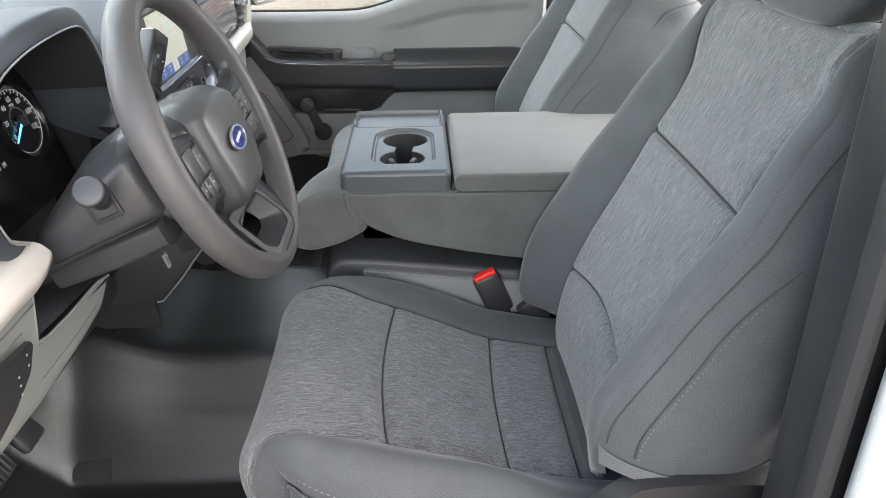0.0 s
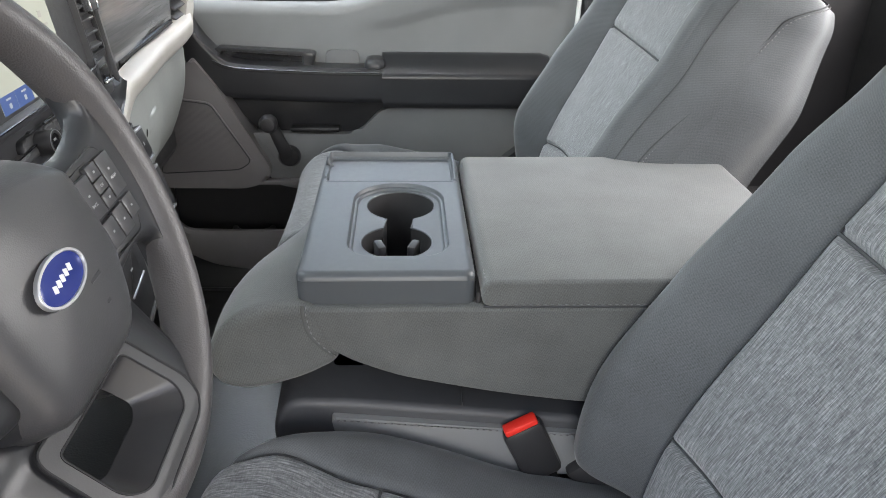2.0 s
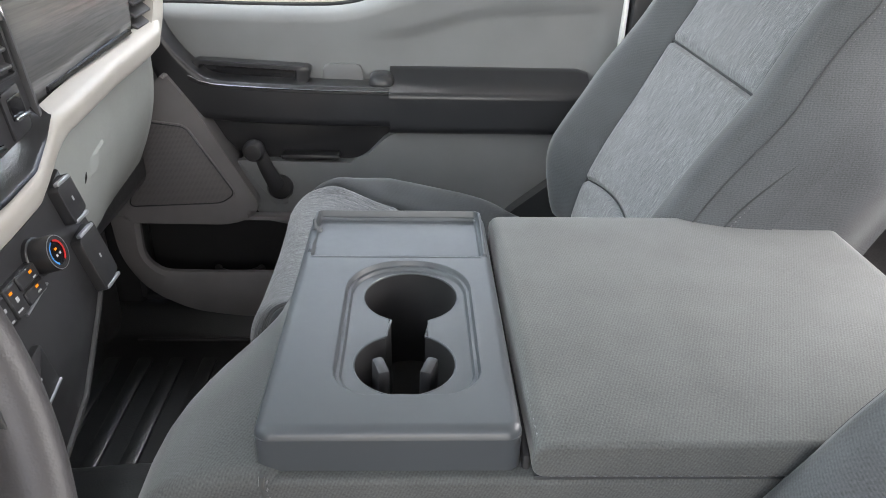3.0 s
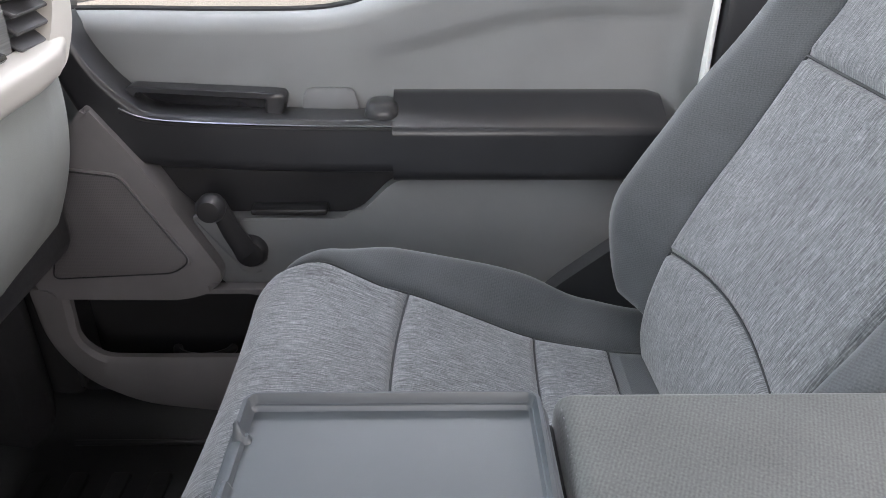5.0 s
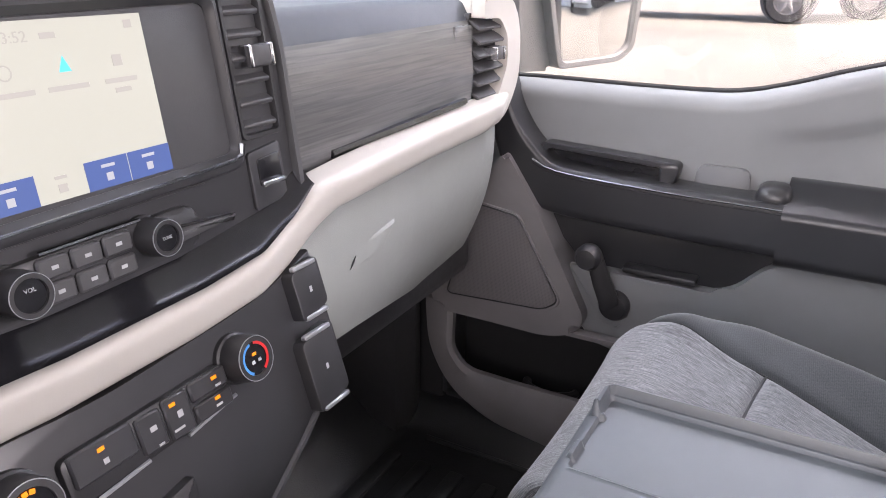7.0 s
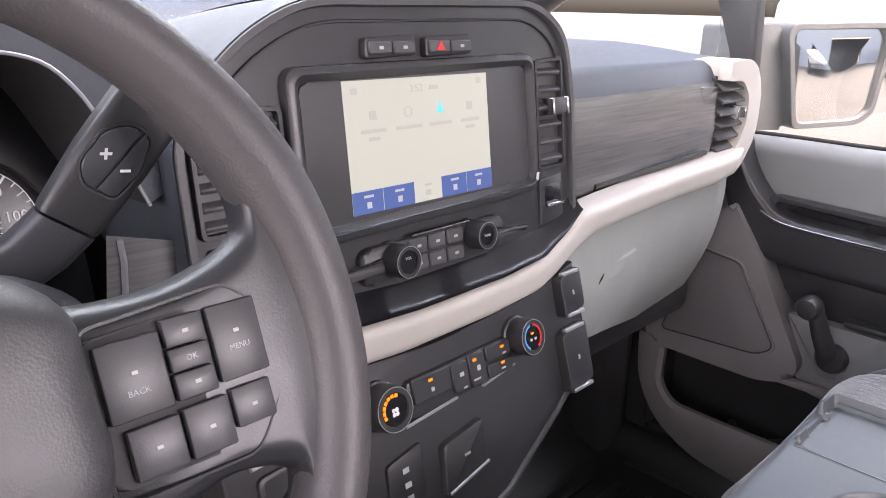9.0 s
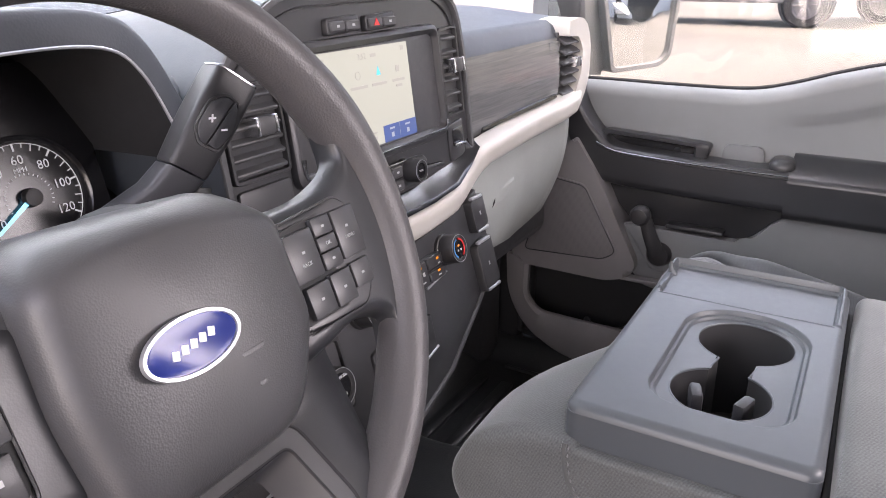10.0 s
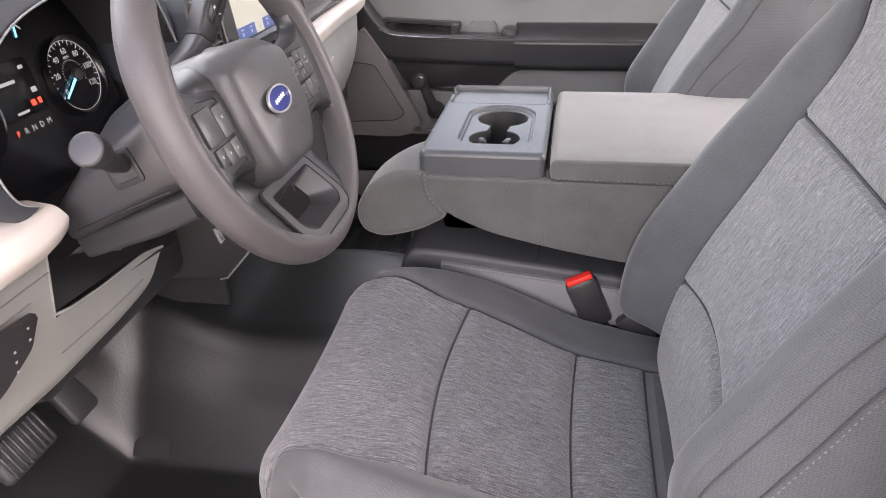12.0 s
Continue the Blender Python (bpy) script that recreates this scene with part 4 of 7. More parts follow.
# the middle seat's cushion under it
mid = thing("middle_seat_cushion", "dark grey middle seat cushion with a paler side panel", "car seat cushion", (0.1, CL, FLOOR + 0.15))
mid_o = rounded([(-0.178, 0.95), (-0.186, 1.030), (-0.165, 1.064), (-0.10, 1.062), (0.15, 1.034), (0.36, 1.010), (0.36, 0.94)], [0.02, 0.03, 0.03, 0.05, 0.05, 0.02, 0.02], 5)
ct = part("cushion_top", slab_pad(mid_o, 1.154, 1.480, 0.009, 0.003), M_VINYL, mid, "dark grey vinyl cushion")
mp_o = rounded([(-0.118, 1.047), (0.34, 0.997), (0.34, 0.935), (-0.05, 0.975), (-0.112, 1.012)], [0.006, 0.004, 0.004, 0.02, 0.014], 4)
part("side_panel", prism(mp_o, basis((0, 1.160, 0), (1, 0, 0), (0, 0, 1)), 0.014, 0.005, 3), M_GREY, mid, "pale grey side panel")
dashes([(lerp(-0.112, 0.33, k / 60), 1.1455, lerp(1.0425, 0.995, k / 60)) for k in range(61)], 0.0045, 0.003, 0.0009, M_THREAD, ct)
part("seam", tube([(0.028, 1.1545, 1.040), (0.030, 1.165, 1.049), (0.031, 1.20, 1.0495), (0.031, 1.44, 1.0495)], 0.0013, 6), M_SEAM, ct)
part("base", rbox((0.08, CL, 0.90), (0.44, 0.28, 0.12), 0.02), M_BLACK, mid)

# buckle
bk1 = thing("seat_belt_buckle", "black seat belt buckle with a red release button", "seat belt", (0.10, 1.14, 0.95))
MB = pose(0.112, 1.145, 0.995, 0, -24, 8)
part("buckle_body", rbox((0, 0, 0), (0.048, 0.022, 0.085), 0.008, 2, MB), M_BLACK, bk1)
part("release_button", rbox((0.0, 0, 0.043), (0.040, 0.016, 0.010), 0.003, 2, MB), M_RED, bk1, "red release button")
part("strap", rbox((0, 0, -0.07), (0.03, 0.01, 0.07), 0.004, 2, MB), M_BELT, bk1)
bk2 = thing("seat_belt_latch", "black seat belt stalk beside the seat", "seat belt", (0.18, 1.14, 0.93))
part("latch_body", rbox((0, 0, 0), (0.04, 0.022, 0.06), 0.008, 2, pose(0.185, 1.142, 0.955, 0, -40, 0)), M_BLACK, bk2)


# ---- passenger door ----
door = thing("passenger_door", "closed grey passenger door with a black armrest and window crank", "car door", (0.0, 2.13, 0.70))


def DF(y):
    return basis((0, y, 0), (1, 0, 0), (0, 0, 1))


SILL = [(-0.62, 1.322), (-0.48, 1.326), (-0.31, 1.325), (-0.184, 1.327), (-0.123, 1.339), (-0.023, 1.370), (0.063, 1.390), (0.222, 1.394), (0.345, 1.392)]


def sill(x):
    return spline_x(SILL, x)


def spline_x(pts, x):
    for k in range(len(pts) - 1):
        if x <= pts[k + 1][0] or k == len(pts) - 2:
            f = (x - pts[k][0]) / (pts[k + 1][0] - pts[k][0])
            return spline(pts, (k + f) / (len(pts) - 1))[1]


def upper(s, t):
    x = lerp(-0.56, 0.338, s)
    top = sill(x)
    if t < 0.12:
        a = t / 0.12 * math.pi / 2
        return (x, 2.165 - 0.03 * math.sin(a) - 0.0, top - 0.022 * (1 - math.cos(a)))
    k = (t - 0.12) / 0.88
    z = lerp(top - 0.022, 1.10, k)
    line = linear([(-0.56, 1.24), (-0.05, 1.285), (0.06, 1.318), (0.14, 1.330), (0.29, 1.333), (0.338, 1.31)], x)
    rec = 0.007 * smooth((line - z) / 0.030 + 0.5) * smooth((x + 0.15) / 0.12) * smooth((0.318 - x) / 0.03)
    return (x, 2.135 + 0.010 * math.sin(k * 3.0) + rec, z)


up = part("upper_trim", grid(upper, 90, 50), M_GREY, door, "grey plastic upper door trim")
part("door_core", prism([(-0.60, 0.68), (0.338, 0.68), (0.338, 1.36), (0.06, 1.36), (-0.1, 1.315), (-0.60, 1.30)], DF(2.215), 0.045, 0.004), M_DGREY, door)
part("window_seal", tube([(x, 2.168, sill(x) + 0.002) for x in [-0.56 + 0.03 * k for k in range(31)]], 0.004, 6), M_BELT, door, "black window seal")
part("edge_strip", rbox((0.343, 2.155, 1.05), (0.008, 0.05, 0.72), 0.003), M_BODYWHITE, door, "white painted door edge")
part("fixing_pad", prism(rounded([(-0.212, 1.175), (-0.130, 1.175), (-0.136, 1.228), (-0.206, 1.228)], 0.012), DF(2.142), 0.006, 0.004), M_FIXPAD, up)

# pull handle and armrest: rounded bars swept along the door
ARM_SEC = rounded([(-1, -1), (0.72, -1), (0.97, -0.78), (1.0, 0.30), (0.92, 0.44), (-0.62, 1.0), (-1, 1.0)], [0.1, 0.2, 0.2, 0.10, 0.12, 0.25, 0.1], 5)
PULL_SEC = rounded([(-1, -1), (0.80, -1), (1.0, -0.7), (1.0, 0.80), (0.86, 1.0), (-1, 1.0)], [0.1, 0.2, 0.2, 0.10, 0.10, 0.1], 5)


def bar(section, path, hy, hz, yc):
    st = []
    n = len(path)
    for k in range(n):
        a, b2 = path[max(0, k - 1)], path[min(n - 1, k + 1)]
        d = Vector((b2[0] - a[0], b2[1] - a[1])).normalized()
        h = hz(k / (n - 1)) if callable(hz) else hz
        st.append(lambda p, c=path[k], d=d, h=h: (c[0] - d.y * p[1] * h, yc - p[0] * hy, c[1] + d.x * p[1] * h))
    return sweep(section, st)


PULL = [(-0.515, 1.325), (-0.495, 1.270), (-0.470, 1.222), (-0.438, 1.184), (-0.400, 1.171), (-0.330, 1.166), (-0.210, 1.162), (-0.080, 1.161)]
pull = part("pull_handle", bar(PULL_SEC, [spline(PULL, k / 36) for k in range(37)], 0.030, lambda t: lerp(0.022, 0.038, smooth((t - 0.1) / 0.35)), 2.112), M_DOORBLACK, door, "black plastic pull handle")
# thin metal tube puts in the highlight along the handle's rounded edge
part("edge_highlight", tube([(x, 2.0815, spline_x(PULL, x) + 0.031) for x in [-0.44 + 0.02 * k for k in range(19)]], 0.0017, 6), M_DARKCHROME, pull, "metal line for the edge highlight")
part("edge_groove", tube([(x, 2.0825, spline_x(PULL, x) + 0.0255) for x in [-0.44 + 0.02 * k for k in range(19)]], 0.0014, 6), M_BELT, pull)
arm = part("armrest", bar(ARM_SEC, [(x, 1.168) for x in [-0.083 + 0.0185 * k for k in range(21)]], 0.042, lambda t: 0.055 * (1 - 0.10 * max(0.0, (t - 0.93) / 0.07) ** 2), 2.113), M_DOORBLACK, door, "black padded armrest")
part("armrest_front", rbox((-0.098, 2.116, 1.198), (0.046, 0.056, 0.042), 0.015, 3), M_DOORBLACK, arm)
slot_o = rounded([(-0.452, 1.196), (-0.235, 1.190), (-0.225, 1.228), (-0.440, 1.238)], 0.012, 5)
slot_i = rounded([(-0.432, 1.203), (-0.256, 1.198), (-0.256, 1.220), (-0.424, 1.229)], 0.003, 5)
part("handle_pocket", ring(slot_o, slot_i, DF(2.138), 0.028, 0.004), M_DOORBLACK, pull)
part("pocket_back", prism(slot_i, DF(2.138), 0.004, 0), M_GLOSS, pull)

# dark recess under the handle, the grey lower trim, the speaker pod, the map pocket
part("recess_panel", prism(rounded([(-0.44, 1.135), (-0.06, 1.135), (-0.082, 1.108), (-0.135, 1.050), (-0.36, 1.050)], 0.01), DF(2.130), 0.012, 0.003), M_BLACK, door, "black plastic recess")
part("recess_ledge", rbox((-0.235, 2.108, 1.060), (0.11, 0.03, 0.010), 0.004), M_BLACK, door)
low = rounded([(-0.372, 1.052), (-0.140, 1.049), (-0.082, 1.112), (0.33, 1.118), (0.33, 0.90), (-0.20, 0.90), (-0.34, 0.93)], [0.01, 0.03, 0.03, 0.01, 0.03, 0.02, 0.02], 5)
part("lower_trim", prism(low, DF(2.140), 0.045, 0.006), M_GREY, door, "grey plastic lower door trim")
pod = rounded([(-0.535, 1.160), (-0.480, 1.225), (-0.428, 1.150), (-0.335, 0.975), (-0.345, 0.945), (-0.395, 0.928), (-0.600, 0.930), (-0.615, 0.965)], [0.02, 0.01, 0.02, 0.02, 0.02, 0.03, 0.02, 0.03], 5)
pd = part("speaker_pod", prism(pod, DF(2.145), 0.075, 0.012, 3), M_DGREY, door, "dark grey speaker pod")
gr_o = rounded([(-0.530, 1.140), (-0.452, 1.130), (-0.372, 0.992), (-0.400, 0.972), (-0.585, 0.962)], 0.014, 6)
gr_i = [(lerp(-0.475, x, 0.95), lerp(1.05, y, 0.95)) for x, y in gr_o]
part("speaker_rim", ring(gr_o, gr_i, DF(2.0705), 0.004, 0.002), M_DGREY, pd)
gm, nt, b = base_mat("perforated_grille", 0.55)
tc = nt.nodes.new("ShaderNodeTexCoord")
vo = node(nt, "ShaderNodeTexVoronoi", Scale=420.0, Randomness=0.0)
nt.links.new(tc.outputs["Object"], vo.inputs["Vector"])
rp = ramp(nt, vo.outputs["Distance"], [(0.22, (0.118, 0.111, 0.113)), (0.36, (0.155, 0.147, 0.150))])
nt.links.new(rp.outputs[0], b.inputs["Base Color"])
bp = node(nt, "ShaderNodeBump", Strength=0.5, Distance=0.0008)
nt.links.new(vo.outputs["Distance"], bp.inputs["Height"])
nt.links.new(bp.outputs[0], b.inputs["Normal"])
part("grille_groove", tube([(x, 2.0668, z) for x, z in gr_i], 0.0013, 5, True), M_BLACK, pd)
part("speaker_grille", prism(gr_i, DF(2.0715), 0.0025, 0.001), gm, pd, "perforated grey speaker grille")
mo = rounded([(-0.628, 0.945), (0.30, 0.945), (0.30, 0.705), (-0.36, 0.705), (-0.50, 0.725), (-0.58, 0.775), (-0.622, 0.85)], [0.01, 0.01, 0.02, 0.05, 0.05, 0.05, 0.05], 6)
mi = rounded([(-0.572, 0.935), (0.27, 0.935), (0.27, 0.815), (-0.36, 0.815), (-0.46, 0.815), (-0.545, 0.817), (-0.575, 0.85)], [0.005, 0.005, 0.02, 0.01, 0.02, 0.02, 0.02], 6)
mp_ = part("map_pocket", ring(mo, mi, DF(2.092), 0.018, 0.007), M_DGREY, door, "dark grey map pocket")
part("pocket_inside", prism([(-0.60, 0.96), (0.30, 0.96), (0.30, 0.72), (-0.60, 0.72)], DF(2.168), 0.010, 0), M_BLACK, mp_)
part("pocket_floor", rbox((-0.15, 2.125, 0.752), (0.88, 0.075, 0.014), 0.004, 2), M_BLACK, mp_)
part("pocket_end", rbox((-0.592, 2.125, 0.85), (0.012, 0.075, 0.20), 0.004, 2), M_BLACK, mp_)
part("bottle_rest", tube([(-0.40 + 0.045 * math.cos(a), 2.128 - 0.028 * math.sin(a), 0.800) for a in [math.pi * k / 12 for k in range(13)]], 0.008, 8), M_BLACK, mp_)

# window crank
ck = part("window_crank", lathe([(0, -0.004), (0.024, -0.004), (0.025, 0.012), (0.020, 0.020), (0, 0.022)], basis((-0.295, 2.098, 1.000), (1, 0, 0), (0, 0, 1))), M_BLACK, door, "black window crank")
part("crank_arm", tube([(-0.297, 2.077, 1.005), (-0.312, 2.068, 1.045), (-0.327, 2.066, 1.088)], lambda t: lerp(0.017, 0.013, t), 10, squash=0.6), M_BLACK, ck)
part("crank_knob", lathe([(0.010, 0.0), (0.013, 0.008), (0.019, 0.018), (0.020, 0.032), (0.015, 0.042), (0, 0.044)], basis((-0.328, 2.070, 1.091), (1, 0, 0), (0, 0, 1))), M_BLACK, ck)
part("crank_plate", prism(rounded([(-0.375, 1.055), (-0.335, 1.055), (-0.27, 0.99), (-0.285, 0.962), (-0.31, 0.965)], 0.008), DF(2.10), 0.012, 0.004), M_GREY, ck)


# ---- dashboard ----
dash = thing("dashboard", "dark dashboard with pale stone trim and a streaked grey panel", "dashboard", (-0.6, CL, 1.0))
MS = basis((-0.442, 0, 1.412), (0, 1, 0), (-0.131, 0, 0.991))     # screen plane
MH = basis((-0.400, 0, 1.215), (0, 1, 0), (-0.28, 0, 0.96))       # climate panel plane


def S2(y, z):
    return (y, (z - 1.412) / 0.991)


def H2(y, z):
    return (y, (z - 1.215) / 0.96)


def dash_top(s, t):
    y = lerp(1.088, 2.0, s)
    x = lerp(-0.468, -1.22, t)
    edge = smooth(t / 0.03)
    z = 1.425 + 0.030 * math.sqrt(min(1, t / 0.03)) if t < 0.03 else 1.455 + 0.018 * smooth(t / 0.35) - 0.03 * smooth((t - 0.4) / 0.6)
    x += 0.02 * smooth((y - 1.9) / 0.15)
    return (x, y, z)


part("dash_top", grid(dash_top, 60, 60), M_TOP, dash, "blue-grey grained dashboard top")
part("dash_core", rbox((-0.73, 1.588, 1.29), (0.44, 0.97, 0.26), 0.02), M_CARPET, dash)


def dash_left(s, t):
    y, x = lerp(0.50, 1.10, s), lerp(-0.62, -1.22, t)
    return (x, y, 1.455 + 0.018 * smooth(t / 0.35) - 0.03 * smooth((t - 0.4) / 0.6))


part("dash_top_left", grid(dash_left, 24, 24), M_TOP, dash)
# glove box side: streaked panel, stone trim, glove box door


def wood(s, t):
    y, z = lerp(1.528, 1.908, s), lerp(1.428, 1.308, t)
    return (-0.452 - 0.010 * smooth((y - 1.6) / 0.3) - 0.012 * (1 - math.sin(t * 2.6)) * 0.4 + 0.004 * math.sin(t * 3.14), y, z)


part("streaked_panel", grid(wood, 30, 14), M_WOOD, dash, "glossy streaked grey trim panel")
part("panel_ledge", tube([(-0.452, lerp(1.60, 1.875, k / 10), lerp(1.326, 1.334, k / 10)) for k in range(11)], 0.0045, 6), M_GLOSS, dash, "glossy black ledge")
# stone band: top and bottom edges by the car's width
BT = [(1.08, 1.294), (1.137, 1.290), (1.195, 1.283), (1.28, 1.279), (1.39, 1.281), (1.45, 1.287), (1.50, 1.302), (1.535, 1.320), (1.60, 1.323), (1.75, 1.326), (1.90, 1.330), (1.96, 1.332), (2.03, 1.338)]
BB = [(1.08, 1.254), (1.139, 1.250), (1.19, 1.243), (1.27, 1.238), (1.38, 1.240), (1.45, 1.246), (1.485, 1.252), (1.525, 1.268), (1.57, 1.282), (1.75, 1.283), (1.90, 1.284), (1.96, 1.290), (2.03, 1.302)]
BX = [(1.08, -0.402), (1.45, -0.402), (1.55, -0.420), (1.75, -0.435), (1.95, -0.440), (2.03, -0.465)]


def band(s, t):
    y = lerp(1.08, 2.035, s)
    zt, zb, x = linear(BT, y), linear(BB, y), linear(BX, y)
    a = math.pi * t
    bulge = 0.024 + 0.008 * smooth((y - 1.48) / 0.12)
    return (x - 0.025 + bulge * math.sqrt(max(0.0, 1 - abs(2 * t - 1) ** 4)) + 0.006 * (0.5 - t), y, lerp(zt, zb, t))


bnd = part("stone_band", grid(band, 110, 16), M_CREAM, dash, "light stone painted trim band")
# its upturned end round the outer vent
MV = basis((-0.468, 0, 0), (0, 1, 0), (0, 0, 1))
end_c = rounded([(1.918, 1.456), (1.985, 1.460), (2.030, 1.430), (2.036, 1.345), (1.990, 1.295), (1.918, 1.292), (1.918, 1.322), (1.965, 1.328), (1.992, 1.365), (1.990, 1.405), (1.965, 1.428), (1.918, 1.430)],
                [0.002, 0.03, 0.03, 0.03, 0.02, 0.002, 0.002, 0.01, 0.01, 0.01, 0.01, 0.002], 5)
part("end_block", prism(end_c, basis((-0.507, 0, 0), (0, 1, 0), (0, 0, 1)), 0.040, 0), M_CREAM, bnd)
part("band_end", prism(end_c, MV, 0.020, 0.003), M_CREAM, bnd, "light stone trim round the outer vent")


def vent(name_parent, y0, y1, z0, z1, M, to2, nslat, tab_z, depth=0.018, slat=M_CHAR):
    v = part("air_vent", prism([to2(y0, z0), to2(y1, z0), to2(y1, z1), to2(y0, z1)], M, 0.004, 0, z0=-depth), M_BLACK, name_parent, "black air vent with slats")
    for k in range(nslat):
        z = lerp(z0, z1, (k + 0.5) / nslat)
        c = to2((y0 + y1) / 2, z)
        part("slat", rbox((0, 0, 0), (y1 - y0, 0.0045, depth * 1.1), 0.0012, 1, M @ pose(c[0], c[1], -depth * 0.35, 32, 0, 0)), slat, v)
    c = to2(lerp(y0, y1, 0.55), tab_z)
    tb = part("vent_tab", rbox((0, 0, 0), (0.022, 0.017, 0.020), 0.003, 2, M @ pose(c[0], c[1], 0.003, 0, 0, 0)), M_CHAR, v)
    for sg in (-1, 1):
        part("tab_edge", rbox((sg * 0.0115, 0, 0.001), (0.003, 0.017, 0.021), 0.001, 1, M @ pose(c[0], c[1], 0.003, 0, 0, 0)), M_CHROME, tb, "chrome edge")
    return v


part("vent_frame", ring(rounded([(1.9095, 1.318), (1.994, 1.318), (1.994, 1.436), (1.9095, 1.436)], 0.004, 3), rounded([(1.911, 1.326), (1.988, 1.326), (1.988, 1.430), (1.911, 1.430)], 0.004, 3), basis((-0.474, 0, 0), (0, 1, 0), (0, 0, 1)), 0.007, 0.002), M_BLACK, dash)
part("panel_end", rbox((-0.4675, 1.890, 1.374), (0.012, 0.046, 0.098), 0.002, 2), M_WOOD, dash)
vent(dash, 1.914, 1.988, 1.326, 1.430, basis((-0.4545, 0, 0), (0, 1, 0), (0, 0, 1)), lambda y, z: (y, z), 6, 1.385)


def glove(s, t):
    y = lerp(1.522, 2.03, s)
    zb = lerp(1.150, 1.045, smooth((y - 1.53) / 0.45))
    xb = lerp(-0.430, -0.545, smooth((y - 1.53) / 0.45))
    zt = linear(BB, y) + 0.006
    xt = linear(BX, y) - 0.020
    bow = math.sin(t * math.pi) * 0.016
    return (lerp(xt, xb, t ** 1.5) + bow, y, lerp(zt, zb, t))


gb = part("glove_box", grid(glove, 50, 24), M_PALE, dash, "pale grey glove box door")


def on_glove(y, z, off):
    s = (y - 1.522) / 0.508
    lo, hi = 0.0, 1.0
    for _ in range(24):
        mid_ = (lo + hi) / 2
        if glove(s, mid_)[2] > z:
            lo = mid_
        else:
            hi = mid_
    p = glove(s, lo)
    return Vector((p[0] + off, p[1], p[2]))


def latch_face(s, t):
    """A slanting paddle that stands out of the door towards its free end."""
    y = lerp(lerp(1.570, 1.656, s), lerp(1.597, 1.694, s), t)
    z = lerp(lerp(1.213, 1.217, s), lerp(1.235, 1.238, s), t)
    rim_in = smooth(min(s, 1 - s) / 0.06) * smooth(min(t, 1 - t) / 0.14)
    return on_glove(y, z, -0.0004 + (0.0004 + 0.0030 * smooth((s - 0.30) / 0.45)) * rim_in)


lt = part("latch", grid(latch_face, 40, 16), M_PALE, gb, "slanting pale grey latch")
part("latch_slot", tube([on_glove(1.586, 1.219, 0.0006), on_glove(1.592, 1.2235, 0.0006), on_glove(1.598, 1.228, 0.0006)], lambda t: 0.0008 + 0.0020 * math.sin(t * 3.14), 8, squash=0.4), M_BLACK, lt)

# under-dash black fill
part("under_dash", rbox((-0.72, CL + 0.1, 1.10), (0.38, 1.30, 0.16), 0.02), M_BLACK, dash)

# ---- centre stack ----
stack = thing("centre_stack", "black centre stack with a lit touchscreen, vents and knobs", "centre stack", (-0.45, CL, 1.0))
out = rounded([S2(1.098, 1.300), S2(1.098, 1.445), S2(1.150, 1.495), S2(1.205, 1.522), S2(1.475, 1.526), S2(1.520, 1.500), S2(1.530, 1.440), S2(1.527, 1.292), S2(1.45, 1.272), S2(1.30, 1.266), S2(1.15, 1.276)],
              [0.006, 0.03, 0.03, 0.03, 0.03, 0.03, 0.03, 0.006, 0.03, 0.03, 0.03], 5)
part("stack_body", prism(out, MS, 0.05, 0.004, z0=-0.05), M_BEZEL, stack, "satin black bezel")
part("hood_rim", ring(out, [(lerp(1.315, x, 0.968), lerp(0.0, y, 0.945)) for x, y in out], MS, 0.008, 0.003, z0=-0.002), M_CHAR, stack)
part("brow_groove", tube([MS @ Vector((1.315 + (x - 1.315) * 0.925, y * 0.87 - 0.002, 0.0012)) for x, y in out[6:42]], 0.0013, 5), M_BLACK, stack)
# top of the hood runs forward over the dashboard


def hood_top(s, t):
    pts = [(1.315 + (x - 1.315) * 1.003, y * 1.006) for x, y in out[4:44]]
    p = spline(pts, s)
    q = MS @ Vector((p[0], p[1], 0.004))
    return (q.x - 0.42 * t, q.y, lerp(q.z, 1.44 + 0.04 * math.sin(s * 3.14), smooth(t)))


part("stack_hood", grid(hood_top, 78, 20), M_TOP, stack, "blue-grey grained hood top")
fr_o = rounded([S2(1.183, 1.343), S2(1.464, 1.347), S2(1.464, 1.4785), S2(1.183, 1.475)], 0.014, 5)
fr_i = rounded([S2(1.197, 1.356), S2(1.455, 1.360), S2(1.455, 1.4675), S2(1.197, 1.464)], 0.008, 5)
part("screen_surround", ring(fr_o, fr_i, MS, 0.009, 0.006, roll=0.30, reach=0.55), M_BEZEL, stack)
# black lip made as metal, thicker at its corners, to put in their highlights
part("polished_lip", tube([MS @ Vector((*S2(y, z), 0.0095)) for y, z in ((1.192, 1.372), (1.1915, 1.360), (1.194, 1.3535), (1.202, 1.3515), (1.26, 1.352), (1.33, 1.353), (1.40, 1.354), (1.450, 1.3555), (1.458, 1.358), (1.460, 1.366))], lambda t: 0.0012 + 0.0016 * abs(2 * t - 1) ** 2, 6), M_DARKCHROME, stack, "polished lip under the screen with metal for its highlights")
disp = part("display", prism(rounded([S2(1.198, 1.356), S2(1.455, 1.359), S2(1.455, 1.467), S2(1.198, 1.463)], 0.008, 4), MS, 0.0022, 0.001), M_CHAR, stack, "matt black display surround")


